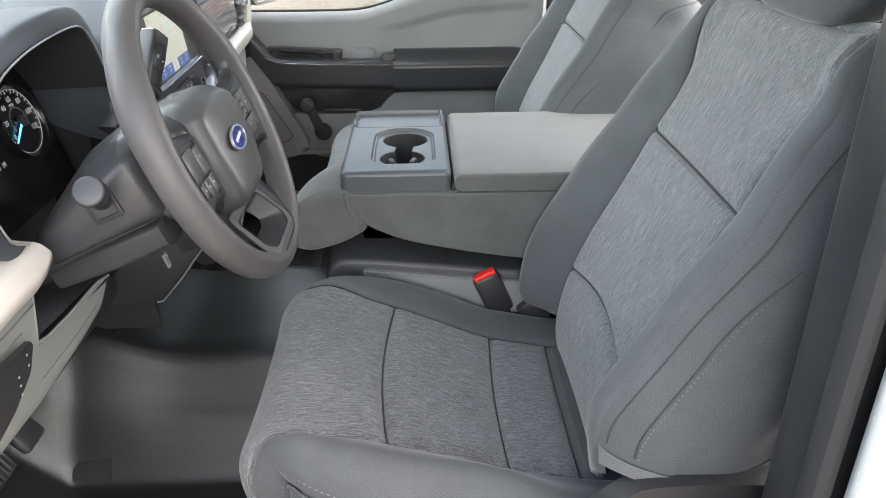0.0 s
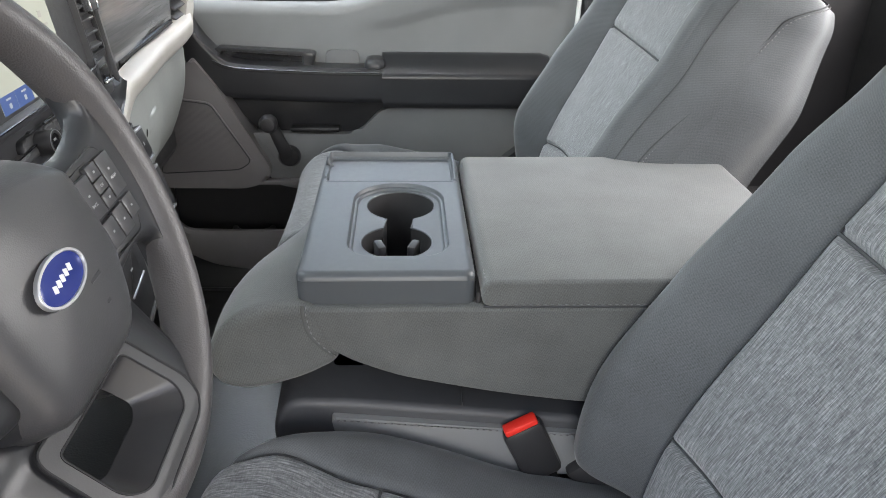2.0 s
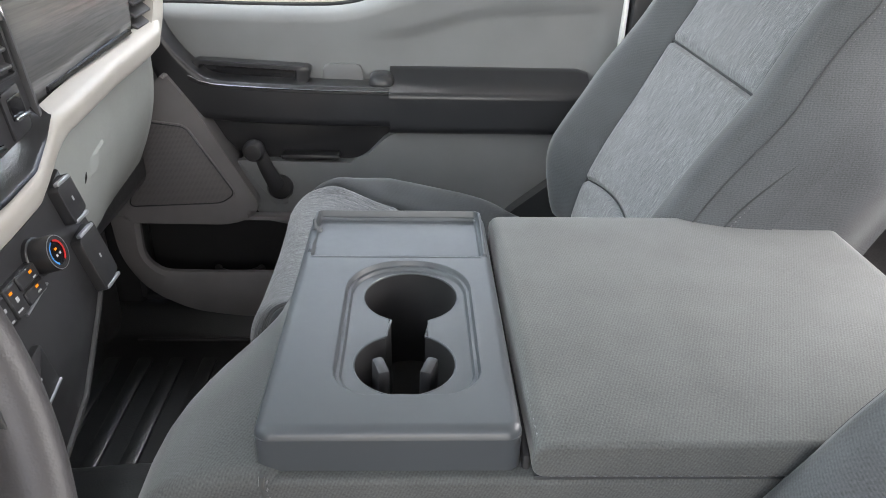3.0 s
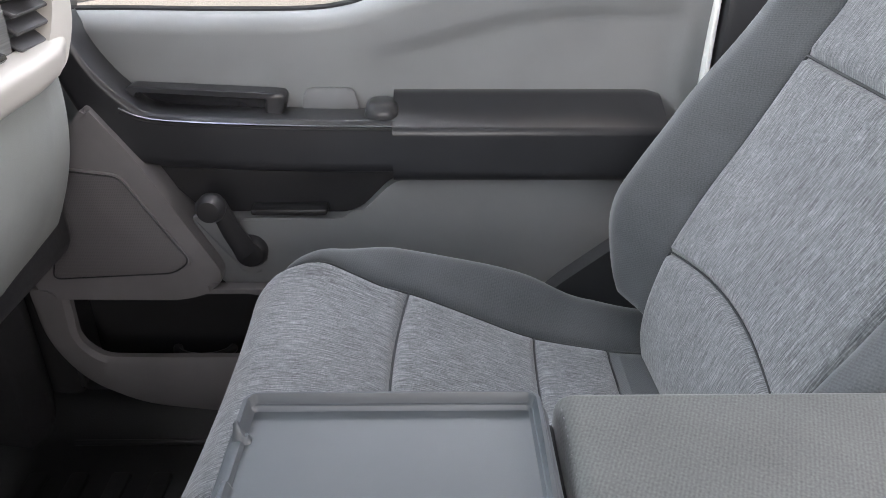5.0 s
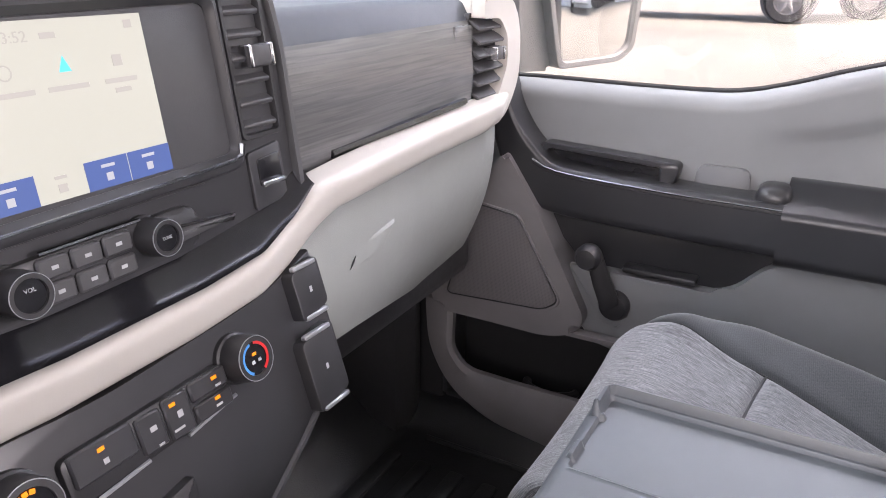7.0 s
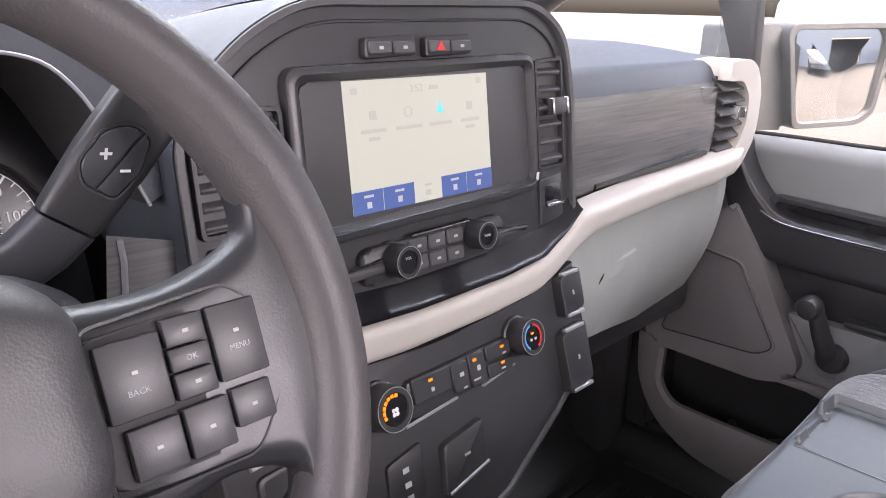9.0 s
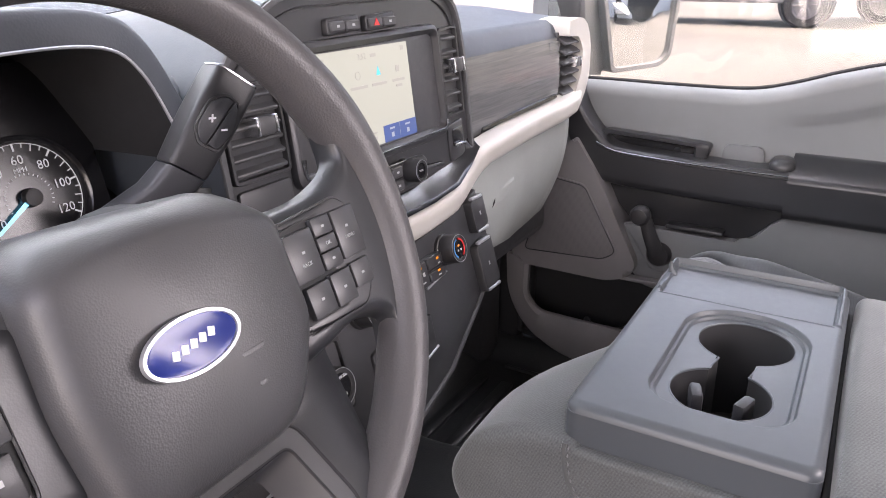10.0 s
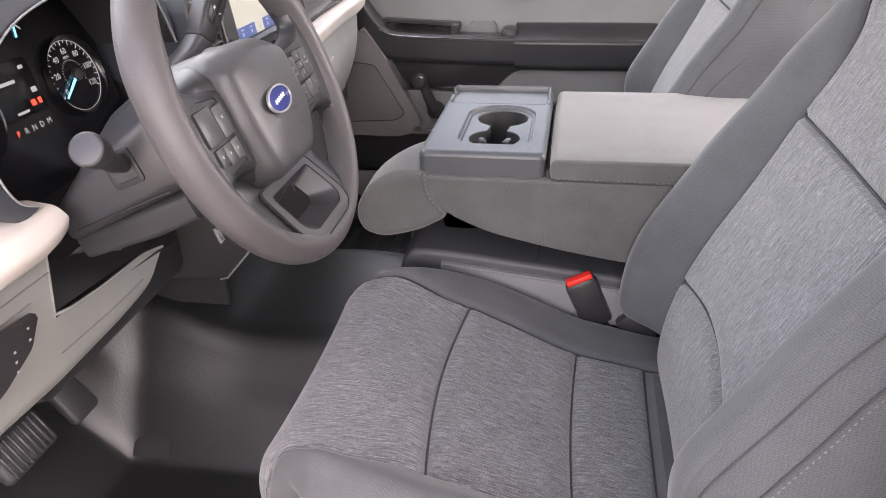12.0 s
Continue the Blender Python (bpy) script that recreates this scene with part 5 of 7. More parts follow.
def lit(name, y0, y1, z0, z1, mat, par, off=0.0024, label=""):
    return part(name, prism([S2(y0, z0), S2(y1, z0), S2(y1, z1), S2(y0, z1)], MS, 0.0003, 0, z0=off), mat, par, label, flat=True)


lit("screen", 1.236, 1.399, 1.361, 1.463, M_SCREEN, disp, 0.0024, "pale lit touchscreen")
sy0, sw = 1.236, 0.163
for a, b2 in ((0.0, 0.19), (0.195, 0.40), (0.60, 0.79), (0.795, 1.0)):
    lit("tab", sy0 + sw * a, sy0 + sw * b2, 1.361, 1.379, M_SCRBLUE, disp, 0.0028, "blue screen tab")


def mark(y, z, w, h, mat, par, off=0.0031, M=MS, to2=S2, name="mark"):
    c = to2(y, z)
    return part(name, rbox((0, 0, 0), (w * (0.75 if mat is M_WHITE else 1), h * (0.6 if mat is M_WHITE else 1), 0.0003), 0.0001, 1, M @ pose(c[0], c[1], off)), M_PRINT if mat is M_WHITE else mat, par, flat=True)


writing("3:52", 0.009, at(MS, *S2(1.312, 1.454), 0.0031), M_SCRINK, disp, "clock_digits", 0.0001)
mark(1.332, 1.454, 0.010, 0.0035, M_SCRINK, disp)
for k, (fy, txt) in enumerate(((0.17, 0.026), (0.40, 0.030), (0.625, 0.027), (0.85, 0.024))):
    yy = sy0 + sw * fy
    mark(yy, 1.424, txt, 0.003, M_SCRINK, disp)
    if k in (0, 3):
        mark(yy, 1.418, 0.012, 0.003, M_SCRINK, disp)
    if k == 1:
        c = S2(yy, 1.436)
        part("icon", ring(circle2(c[0], c[1], 0.0045, 20), circle2(c[0], c[1], 0.0036, 20), MS, 0.0002, 0.00005, z0=0.003), M_SCRINK, disp, flat=True)
    elif k == 2:
        c = S2(yy, 1.437)
        part("icon", prism([(c[0] - 0.004, c[1] - 0.004), (c[0] + 0.004, c[1] - 0.004), (c[0], c[1] + 0.005)], MS, 0.0002, 0, z0=0.003), M_SCRCYAN, disp, flat=True)
    else:
        mark(yy, 1.436, 0.007, 0.007, M_SCRINK, disp)
for fy in (0.10, 0.30, 0.70, 0.89):
    mark(sy0 + sw * fy, 1.3745, 0.010, 0.002, M_DIALWHITE, disp)
    mark(sy0 + sw * fy, 1.3675, 0.005, 0.005, M_DIALWHITE, disp)
mark(sy0 + sw * 0.5, 1.3745, 0.008, 0.002, M_SCRINK, disp)
mark(sy0 + sw * 0.5, 1.368, 0.006, 0.005, M_SCRINK, disp)
for y, z in ((1.247, 1.455), (1.388, 1.457)):
    mark(y, z, 0.006, 0.005, M_SCRINK, disp)
# button pods over the screen
for y0, y1, red in ((1.258, 1.312, 0), (1.322, 1.378, 1)):
    pbn = part("button_pod", prism(rounded([S2(y0, 1.478), S2(y1, 1.480), S2(y1 - 0.001, 1.496), S2(y0 + 0.001, 1.494)], 0.004, 3), MS, 0.007, 0.002), M_BLACK, stack, "pair of black push buttons")
    for k in (0, 1):
        yc = lerp(y0, y1, 0.27 + 0.46 * k)
        part("button", rbox((0, 0, 0), ((y1 - y0) * 0.44, 0.010, 0.004), 0.0015, 1, at(MS, *S2(yc, 1.486), 0.008)), M_CHAR, pbn)
        if red and k == 0:
            c = S2(yc, 1.486)
            part("hazard_triangle", prism([(c[0] - 0.005, c[1] - 0.003), (c[0] + 0.005, c[1] - 0.003), (c[0], c[1] + 0.005)], MS, 0.0004, 0, z0=0.0101), M_HOT, pbn, "red hazard triangle", flat=True)
        else:
            mark(yc, 1.486, 0.006, 0.004, M_WHITE, pbn, 0.0102)
# side vents
for y0, y1, tabz, zt in ((1.112, 1.176, 1.412, 1.446), (1.470, 1.507, 1.427, 1.470)):
    o = rounded([S2(y0 - 0.004, 1.366), S2(y1 + 0.004, 1.366), S2(y1 + 0.004, zt + 0.004), S2(y0 - 0.004, zt + 0.002)], 0.006, 3)
    i = rounded([S2(y0, 1.370), S2(y1, 1.370), S2(y1, zt), S2(y0, zt - 0.002)], 0.003, 3)
    part("vent_frame", ring(o, i, MS, 0.006, 0.002), M_BLACK, stack)
    vent(stack, y0, y1, 1.370, zt, at(MS, 0, 0, 0.004), S2, 6, tabz, 0.012)
part("coin_lid", prism(rounded([S2(1.112, 1.290), S2(1.178, 1.292), S2(1.178, 1.360), S2(1.112, 1.360)], 0.004, 3), MS, 0.004, 0.0015), M_BEZEL, stack, "small black storage lid")
sl = part("vent_wheel", prism(rounded([S2(1.470, 1.310), S2(1.508, 1.314), S2(1.508, 1.360), S2(1.470, 1.356)], 0.004, 3), MS, 0.003, 0.0015), M_BEZEL, stack)
part("wheel_slot", prism(rounded([S2(1.478, 1.328), S2(1.504, 1.330), S2(1.504, 1.352), S2(1.478, 1.350)], 0.003, 3), MS, 0.004, 0.001), M_GLOSS, sl)
part("wheel_bar", rbox((0, 0, 0), (0.026, 0.004, 0.004), 0.001, 1, at(MS, *S2(1.491, 1.330), 0.006)), M_CHROME, sl)
# radio strip


def knob(y, z, r, depth, M, to2, parent, label, cap=M_GLOSS):
    k = part("knob", lathe([(r * 1.12, 0), (r * 1.1, 0.004), (r, 0.005), (r * 1.0, depth - 0.003), (r * 0.94, depth), (r * 0.72, depth), (r * 0.70, depth - 0.0015)], at(M, *to2(y, z)), 36), M_BLACK, parent, label)
    part("knob_face", lathe([(r * 0.71, depth - 0.0015), (0, depth - 0.001)], at(M, *to2(y, z)), 36), cap, k)
    part("knob_ring", lathe([(r * 0.945, depth - 0.0012), (r * 0.945, depth + 0.0004), (r * 0.915, depth + 0.0004), (r * 0.915, depth - 0.0012)], at(M, *to2(y, z)), 36), M_SILVER, k)
    return k


strip_ = part("radio_strip", prism(rounded([S2(1.235, 1.303), S2(1.408, 1.305), S2(1.408, 1.335), S2(1.235, 1.334)], 0.012, 4), MS, 0.008, 0.004), M_BLACK, stack, "black radio button strip")
for y, ln, sg in ((1.260, 0.072, -1), (1.384, 0.058, 1)):
    c = S2(y, 1.317)
    part("wing", prism(rounded([(c[0], c[1] - 0.006), (c[0] + sg * ln * 0.9, c[1] - 0.003 + 0.002 * sg), (c[0] + sg * ln, c[1]), (c[0], c[1] + 0.007)][::sg], 0.003, 3), MS, 0.011, 0.004), M_CHAR, strip_, "satin dark wing")
    part("wing_edge", tube([MS @ Vector((c[0] + sg * ln * k / 8, lerp(c[1] + 0.0072, c[1] + 0.0006, k / 8), lerp(0.0115, 0.0065, k / 8))) for k in range(9)], lambda t: lerp(0.0012, 0.0005, t), 6), M_GLOSS, strip_, "gloss black wing edge")
part("polished_rail", tube([MS @ Vector((*S2(lerp(1.288, 1.358, k / 6), 1.3365), 0.009)) for k in range(7)], 0.0014, 6), M_DARKCHROME, strip_, "polished upper edge")
kv = knob(1.269, 1.3205, 0.0138, 0.026, MS, S2, stack, "black volume knob")
writing("VOL", 0.0036, at(MS, *S2(1.269, 1.3235), 0.0252), M_PRINT, kv, "knob_print")
kt = knob(1.364, 1.3235, 0.0128, 0.026, MS, S2, stack, "black tuning knob")
writing("TUNE", 0.0030, at(MS, *S2(1.364, 1.3235), 0.0252), M_PRINT, kt, "knob_print")
for row, z in ((0, 1.327), (1, 1.312)):
    for k in range(3):
        y = 1.2945 + 0.022 * k
        bt = part("button", rbox((0, 0, 0), (0.021, 0.013, 0.004), 0.0015, 1, at(MS, *S2(y, z), 0.009)), M_CHAR, strip_)
        mark(y, z, 0.006, 0.004, M_WHITE, strip_, 0.0112)
part("crease", tube([MS @ Vector((*S2(y, 1.343 + 0.002 * math.sin((y - 1.2) * 8)), 0.001)) for y in [1.225 + 0.02 * k for k in range(11)]] + [MS @ Vector((*S2(1.432, 1.3475), 0.001))], 0.0012, 5), M_BLACK, stack)
# glossy lower lip over the stone band


def lip(s, t):
    y = lerp(1.10, 1.532, s)
    z = linear(BT, y)
    up_end = 0.022 * smooth((y - 1.475) / 0.05)
    return (linear(BX, y) - 0.028 + 0.027 * t, y, z + 0.001 + (0.021 + up_end) * (1 - t) ** 1.6)


part("gloss_lip", grid(lip, 60, 10), M_GLOSS, stack, "glossy black lip")

# ---- climate panel ----
clim = thing("climate_panel", "black climate control panel with lit amber marks", "climate panel", (-0.40, CL, 1.0))
hp_ = rounded([H2(1.090, 1.254), H2(1.30, 1.240), H2(1.45, 1.249), H2(1.516, 1.266), H2(1.517, 1.165), H2(1.450, 1.130), H2(1.360, 1.085), H2(1.24, 1.055), H2(1.17, 1.060), H2(1.112, 1.115), H2(1.092, 1.19)], [0, 0.03, 0.03, 0, 0.02, 0.02, 0.02, 0.02, 0.02, 0.02, 0.0], 4)
part("panel_body", prism(hp_, MH, 0.04, 0.004, z0=-0.04), M_BEZEL, clim, "satin black panel")
part("lower_edge", tube([MH @ Vector((*H2(y, z), 0.001)) for y, z in ((1.50, 1.160), (1.45, 1.131), (1.36, 1.086), (1.24, 1.056), (1.18, 1.061))], 0.003, 6), M_CHAR, clim)
kf = knob(1.2295, 1.2115, 0.0190, 0.024, MH, H2, clim, "black fan knob with amber segments")
for k in range(7):
    a = radians(200 - 21 * k)
    c = H2(1.2295, 1.2115)
    part("segment", rbox((0, 0, 0), (0.0034, 0.0030, 0.0006), 0.0003, 1, MH @ pose(c[0] + 0.0112 * math.cos(a), c[1] + 0.0112 * math.sin(a), 0.0236, 0, 0, math.degrees(a) + 90)), M_AMBER, kf, "amber light", flat=True)
for dx, dy in ((-0.0017, 0.0017), (0.0017, 0.0017), (-0.0017, -0.0017), (0.0017, -0.0017)):
    c = H2(1.2295, 1.2095)
    part("fan_mark", lathe([(0.0019, 0), (0.0016, 0.0003), (0, 0.0003)], at(MH, c[0] + dx, c[1] + dy, 0.0234), 10), M_WHITE, kf, flat=True)
kc = knob(1.405, 1.218, 0.0178, 0.024, MH, H2, clim, "black temperature knob with a blue and red ring")
for a0, a1, mt in ((100, 240, M_COLD), (80, -60, M_HOT)):
    pts_o = [(0.0132 * math.cos(radians(lerp(a0, a1, k / 14))), 0.0132 * math.sin(radians(lerp(a0, a1, k / 14)))) for k in range(15)]
    pts_i = [(0.0106 * math.cos(radians(lerp(a0, a1, k / 14))), 0.0106 * math.sin(radians(lerp(a0, a1, k / 14)))) for k in range(15)]
    part("colour_arc", prism(pts_o + pts_i[::-1], at(MH, *H2(1.405, 1.218)), 0.0006, 0, z0=0.0230), mt, kc, "coloured arc", flat=True)
mark(1.4045, 1.2215, 0.0040, 0.0022, M_AMBER, kc, 0.0236, MH, H2, "amber_lamp")
for dy in (-0.0032, 0.0032):
    mark(1.405 + dy, 1.2160, 0.0042, 0.0042, M_WHITE, kc, 0.0236, MH, H2)
mark(1.404, 1.2050, 0.003, 0.0022, M_WHITE, kc, 0.0236, MH, H2)
cs = part("button_strip", prism(rounded([H2(1.258, 1.190), H2(1.388, 1.192), H2(1.388, 1.223), H2(1.258, 1.221)], 0.006, 3), MH, 0.006, 0.002), M_BLACK, clim, "black button strip")
for y0, y1, z0, z1 in ((1.262, 1.307, 1.200, 1.222), (1.309, 1.329, 1.194, 1.220), (1.331, 1.352, 1.192, 1.222), (1.354, 1.388, 1.208, 1.222), (1.354, 1.388, 1.193, 1.206)):
    c = H2((y0 + y1) / 2, (z0 + z1) / 2)
    part("button", rbox((0, 0, 0), (y1 - y0, (z1 - z0), 0.004), 0.0015, 1, at(MH, *c, 0.0065)), M_BEZEL, cs)
for y, z in ((1.283, 1.216), (1.338, 1.216), (1.376, 1.217), (1.374, 1.203)):
    mark(y, z, 0.005, 0.0026, M_AMBER, cs, 0.0088, MH, H2, "amber_lamp")
for y, z, w, h in ((1.284, 1.208, 0.005, 0.006), (1.320, 1.209, 0.007, 0.006), (1.342, 1.208, 0.006, 0.008), (1.338, 1.199, 0.012, 0.003), (1.378, 1.211, 0.007, 0.003), (1.374, 1.198, 0.008, 0.003), (1.322, 1.197, 0.006, 0.003)):
    mark(y, z, w, h, M_WHITE, cs, 0.0088, MH, H2)
part("silver_rail", tube([MH @ Vector((*H2(1.250, 1.187), 0.006)), MH @ Vector((*H2(1.312, 1.191), 0.006))], 0.0016, 6), M_SILVER, cs)
part("silver_rail", tube([MH @ Vector((*H2(1.345, 1.190), 0.006)), MH @ Vector((*H2(1.392, 1.196), 0.006))], 0.0016, 6), M_SILVER, cs)
# side switches
for y0, z0, y1, z1 in ((1.474, 1.216, 1.509, 1.262), (1.464, 1.142, 1.505, 1.208)):
    sw_ = part("rocker_switch", prism(rounded([H2(y0, z0), H2(y1, z0 + 0.006), H2(y1, z1), H2(y0, z1 - 0.006)], 0.005, 3), MH, 0.012, 0.0015), M_BLACK, clim, "black switch with satin ends")
    for z in (z0 + 0.002, z1 - 0.003):
        part("satin_end", rbox((0, 0, 0), ((y1 - y0) * 0.8, 0.004, 0.006), 0.001, 1, at(MH, *H2((y0 + y1) / 2, z), 0.0105)), M_SILVER, sw_)
    mark((y0 + y1) / 2, (z0 + z1) / 2, 0.004, 0.008, M_WHITE, sw_, 0.0125, MH, H2)
# sockets, toggles and the drive knob
so = part("socket_lid", prism(rounded([H2(1.280, 1.115), H2(1.335, 1.125), H2(1.338, 1.165), H2(1.285, 1.158)], 0.004, 3), MH, 0.008, 0.003), M_BLACK, clim, "black socket lid")
part("satin_edge", tube([MH @ Vector((*H2(1.283, 1.117), 0.008)), MH @ Vector((*H2(1.335, 1.126), 0.008))], 0.0016, 6), M_SILVER, so)
mark(1.310, 1.142, 0.010, 0.004, M_WHITE, so, 0.0085, MH, H2)
usb = part("usb_port", prism(rounded([H2(1.222, 1.118), H2(1.262, 1.126), H2(1.265, 1.170), H2(1.225, 1.163)], 0.004, 3), MH, 0.004, 0.0015), M_BLACK, clim, "black socket with white marks")
for dz in (0.010, -0.002, -0.013):
    mark(1.243, 1.144 + dz, 0.009, 0.008, M_WHITE, usb, 0.0043, MH, H2)
tg = part("toggle_box", ring(rounded([H2(1.100, 1.218), H2(1.180, 1.214), H2(1.180, 1.252), H2(1.100, 1.258)], 0.005, 3), rounded([H2(1.104, 1.222), H2(1.176, 1.218), H2(1.176, 1.248), H2(1.104, 1.254)], 0.004, 3), MH, 0.006, 0.002), M_BLACK, clim, "black box with two toggles")
for y in (1.118, 1.150):
    part("toggle", tube([MH @ Vector((*H2(y, 1.236), 0.0)), MH @ Vector((*H2(y, 1.240), 0.016))], 0.004, 8), M_BUTTON, tg, "dark toggle")
kd = knob(1.150, 1.165, 0.020, 0.024, MH, H2, clim, "black drive mode knob")
writing("DRIVE MODE", 0.0042, at(MH, *H2(1.150, 1.174), 0.0232), M_WHITE, kd, "knob_print")
writing("PUSH", 0.0045, at(MH, *H2(1.150, 1.157), 0.0232), M_WHITE, kd, "knob_print")
part("drive_plate", ring(rounded([H2(1.115, 1.125), H2(1.185, 1.130), H2(1.185, 1.203), H2(1.115, 1.200)], 0.006, 3), rounded([H2(1.119, 1.129), H2(1.181, 1.134), H2(1.181, 1.199), H2(1.119, 1.196)], 0.005, 3), MH, 0.004, 0.001), M_BLACK, clim)
part("slot_bar", tube([MH @ Vector((*H2(1.112, 1.210), 0.002)), MH @ Vector((*H2(1.182, 1.214), 0.002))], 0.004, 6), M_SILVER, clim)


# ---- instrument cluster and its hood ----
clu = thing("instrument_cluster", "instrument cluster under a grained hood with a lit dial", "instrument cluster", (-0.52, 0.90, 1.3))
MC = basis((-0.555, 0, 1.37), (0, 1, 0), (-0.25, 0, 0.968))


def C2(y, z):
    return (y, (z - 1.37) / 0.968)


HOOD = [(0.765, 1.296), (0.735, 1.315), (0.722, 1.360), (0.738, 1.420), (0.790, 1.462), (0.86, 1.482), (0.95, 1.490), (1.020, 1.488), (1.050, 1.468), (1.072, 1.425), (1.086, 1.392)]


def hood_in(s, t):
    y, z = spline(HOOD, s)
    x = lerp(-0.455, -0.585, t)
    k = lerp(1.0, 0.94, t)
    return (x - 0.03 * (z - 1.37), 0.905 + (y - 0.905) * k, 1.37 + (z - 1.37) * k)


part("hood_inside", grid(hood_in, 60, 10), M_CARPET, clu, "black inner hood")


def hood_out(s, t):
    y, z = spline(HOOD, s)
    n = Vector((y - 0.905, (z - 1.33) * 1.4)).normalized()
    a = min(1.0, t / 0.25) * math.pi / 2
    th = 0.026
    x = -0.455 - 0.03 * (z - 1.37) - 0.02 * (1 - math.cos(a)) * 0.5 - 0.42 * max(0, (t - 0.25) / 0.75)
    sink = 0.05 * smooth((t - 0.3) / 0.7)
    return (x, y + n.x * th * math.sin(a), z + n.y * th * math.sin(a) - sink)


part("hood", grid(hood_out, 70, 30), M_TOP, clu, "blue-grey grained hood")
part("hood_line", tube([Vector(hood_in(k / 60, 0)) + Vector((0.003, 0, 0)) for k in range(61)], 0.0013, 6), M_SILVER, clu, "thin silver hood line")
face = part("dial_face", prism(rounded([C2(0.70, 1.26), C2(1.075, 1.26), C2(1.075, 1.47), C2(0.70, 1.47)], 0.02, 4), MC, 0.004, 0, z0=-0.008), M_GLOSS, clu, "black dial face")


def dial(cy, cz, r, top, step, label):
    c = C2(cy, cz)
    d = part("speed_dial", lathe([(r * 1.16, -0.003), (r * 1.14, 0.006), (r * 1.07, 0.003), (r * 1.03, -0.002), (0, -0.002)], at(MC, *c), 44), M_GLOSS, clu, label)
    for k in range(0, 25):
        f = k / 24
        a = radians(210 - 240 * f)
        major = k % 4 == 0
        ln = r * (0.13 if k % 2 == 0 else 0.08)
        part("tick", rbox((0, 0, 0), (ln, r * (0.035 if major else 0.022), 0.0006), 0.0002, 1, MC @ pose(c[0] + (r - ln / 2) * math.cos(a), c[1] + (r - ln / 2) * math.sin(a), -0.0012, 0, 0, math.degrees(a))), M_DIALWHITE, d, flat=True)
        if major:
            writing(str(int(top * f)), r * 0.24, at(MC, c[0] + r * 0.70 * math.cos(a), c[1] + r * 0.70 * math.sin(a), -0.001), M_DIALWHITE, d, "numeral", 0.0001)
    for k in range(22):
        a = radians(205 - 230 * k / 21)
        part("tick", rbox((0, 0, 0), (r * 0.04, r * 0.015, 0.0004), 0.0001, 1, MC @ pose(c[0] + r * 0.44 * math.cos(a), c[1] + r * 0.44 * math.sin(a), -0.0012, 0, 0, math.degrees(a))), M_DIALWHITE, d, flat=True)
    part("dial_rim", ring(circle2(*c, r * 1.010, 40), circle2(*c, r * 1.0, 40), MC, 0.001, 0.0003, z0=-0.001), M_DIALWHITE, d)
    writing("MPH", r * 0.13, at(MC, c[0], c[1] + r * 0.52, -0.001), M_DIALWHITE, d, "unit_print", 0.0001)
    a = radians(212)
    part("needle", prism([(c[0] + r * 0.045 * math.cos(a + 1.57), c[1] + r * 0.045 * math.sin(a + 1.57)), (c[0] + r * 0.045 * math.cos(a - 1.57), c[1] + r * 0.045 * math.sin(a - 1.57)), (c[0] + r * 0.93 * math.cos(a - 0.02), c[1] + r * 0.93 * math.sin(a - 0.02)), (c[0] + r * 0.93 * math.cos(a + 0.03), c[1] + r * 0.93 * math.sin(a + 0.03))], MC, 0.001, 0, z0=0.002), M_DIALBLUE, d, "lit blue needle", flat=True)
    part("needle_cap", lathe([(r * 0.18, 0), (r * 0.16, 0.006), (0, 0.007)], at(MC, *c), 20), M_BLACK, d)
    return d


dial(1.005, 1.367, 0.044, 120, 20, "speed dial with white figures")
dial(0.805, 1.367, 0.048, 6, 1, "rev counter dial")
info = part("info_screen", prism(rounded([C2(0.860, 1.345), C2(0.940, 1.345), C2(0.940, 1.407), C2(0.860, 1.407)], 0.004, 3), MC, 0.003, 0.001, z0=-0.006), M_GLOSS, clu, "dark information screen")
for y, z, w, h, mt in ((0.893, 1.385, 0.03, 0.004, M_DIALWHITE), (0.926, 1.397, 0.008, 0.004, M_DIALWHITE), (0.930, 1.370, 0.009, 0.006, M_DIALWHITE), (0.920, 1.357, 0.008, 0.007, M_DIALRED), (0.931, 1.357, 0.006, 0.007, M_DIALRED), (0.898, 1.351, 0.02, 0.003, M_DIALWHITE)):
    mark(y, z, w, h, mt, info, -0.0027, MC, C2)
for k, chx in enumerate("PRNDM"):
    writing(chx, 0.010, at(MC, *C2(0.876 + 0.0135 * k, 1.332), -0.0035), M_DIALRED if k == 0 else M_DIALWHITE, face, "gear_letter", 0.0001)
for y in (0.906, 0.944):
    c = C2(y, 1.427)
    part("gauge_arc", prism([(c[0] + 0.016 * math.cos(radians(150 - 12 * k)), c[1] + 0.016 * math.sin(radians(150 - 12 * k))) for k in range(11)] + [(c[0] + 0.014 * math.cos(radians(30 + 12 * k)), c[1] + 0.014 * math.sin(radians(30 + 12 * k))) for k in range(11)], MC, 0.0003, 0, z0=-0.0035), M_DIALWHITE, face, flat=True)
    part("gauge_needle", tube([MC @ Vector((c[0], c[1], -0.003)), MC @ Vector((c[0] + 0.004, c[1] + 0.013, -0.003))], 0.0012, 5), M_DIALBLUE, face)

# ---- steering column ----
col = thing("steering_column", "charcoal plastic steering column with two stalks", "steering column", (-0.40, 0.90, 1.2))
WC = Vector((-0.265, 0.905, 1.378))
MW = basis(WC, (0, 1, 0), (-0.368, 0, 0.93))
SECC = rounded([(-1, -1), (1, -1), (1, 0.55), (0.62, 1), (-0.62, 1), (-1, 0.55)], 0.45, 5)


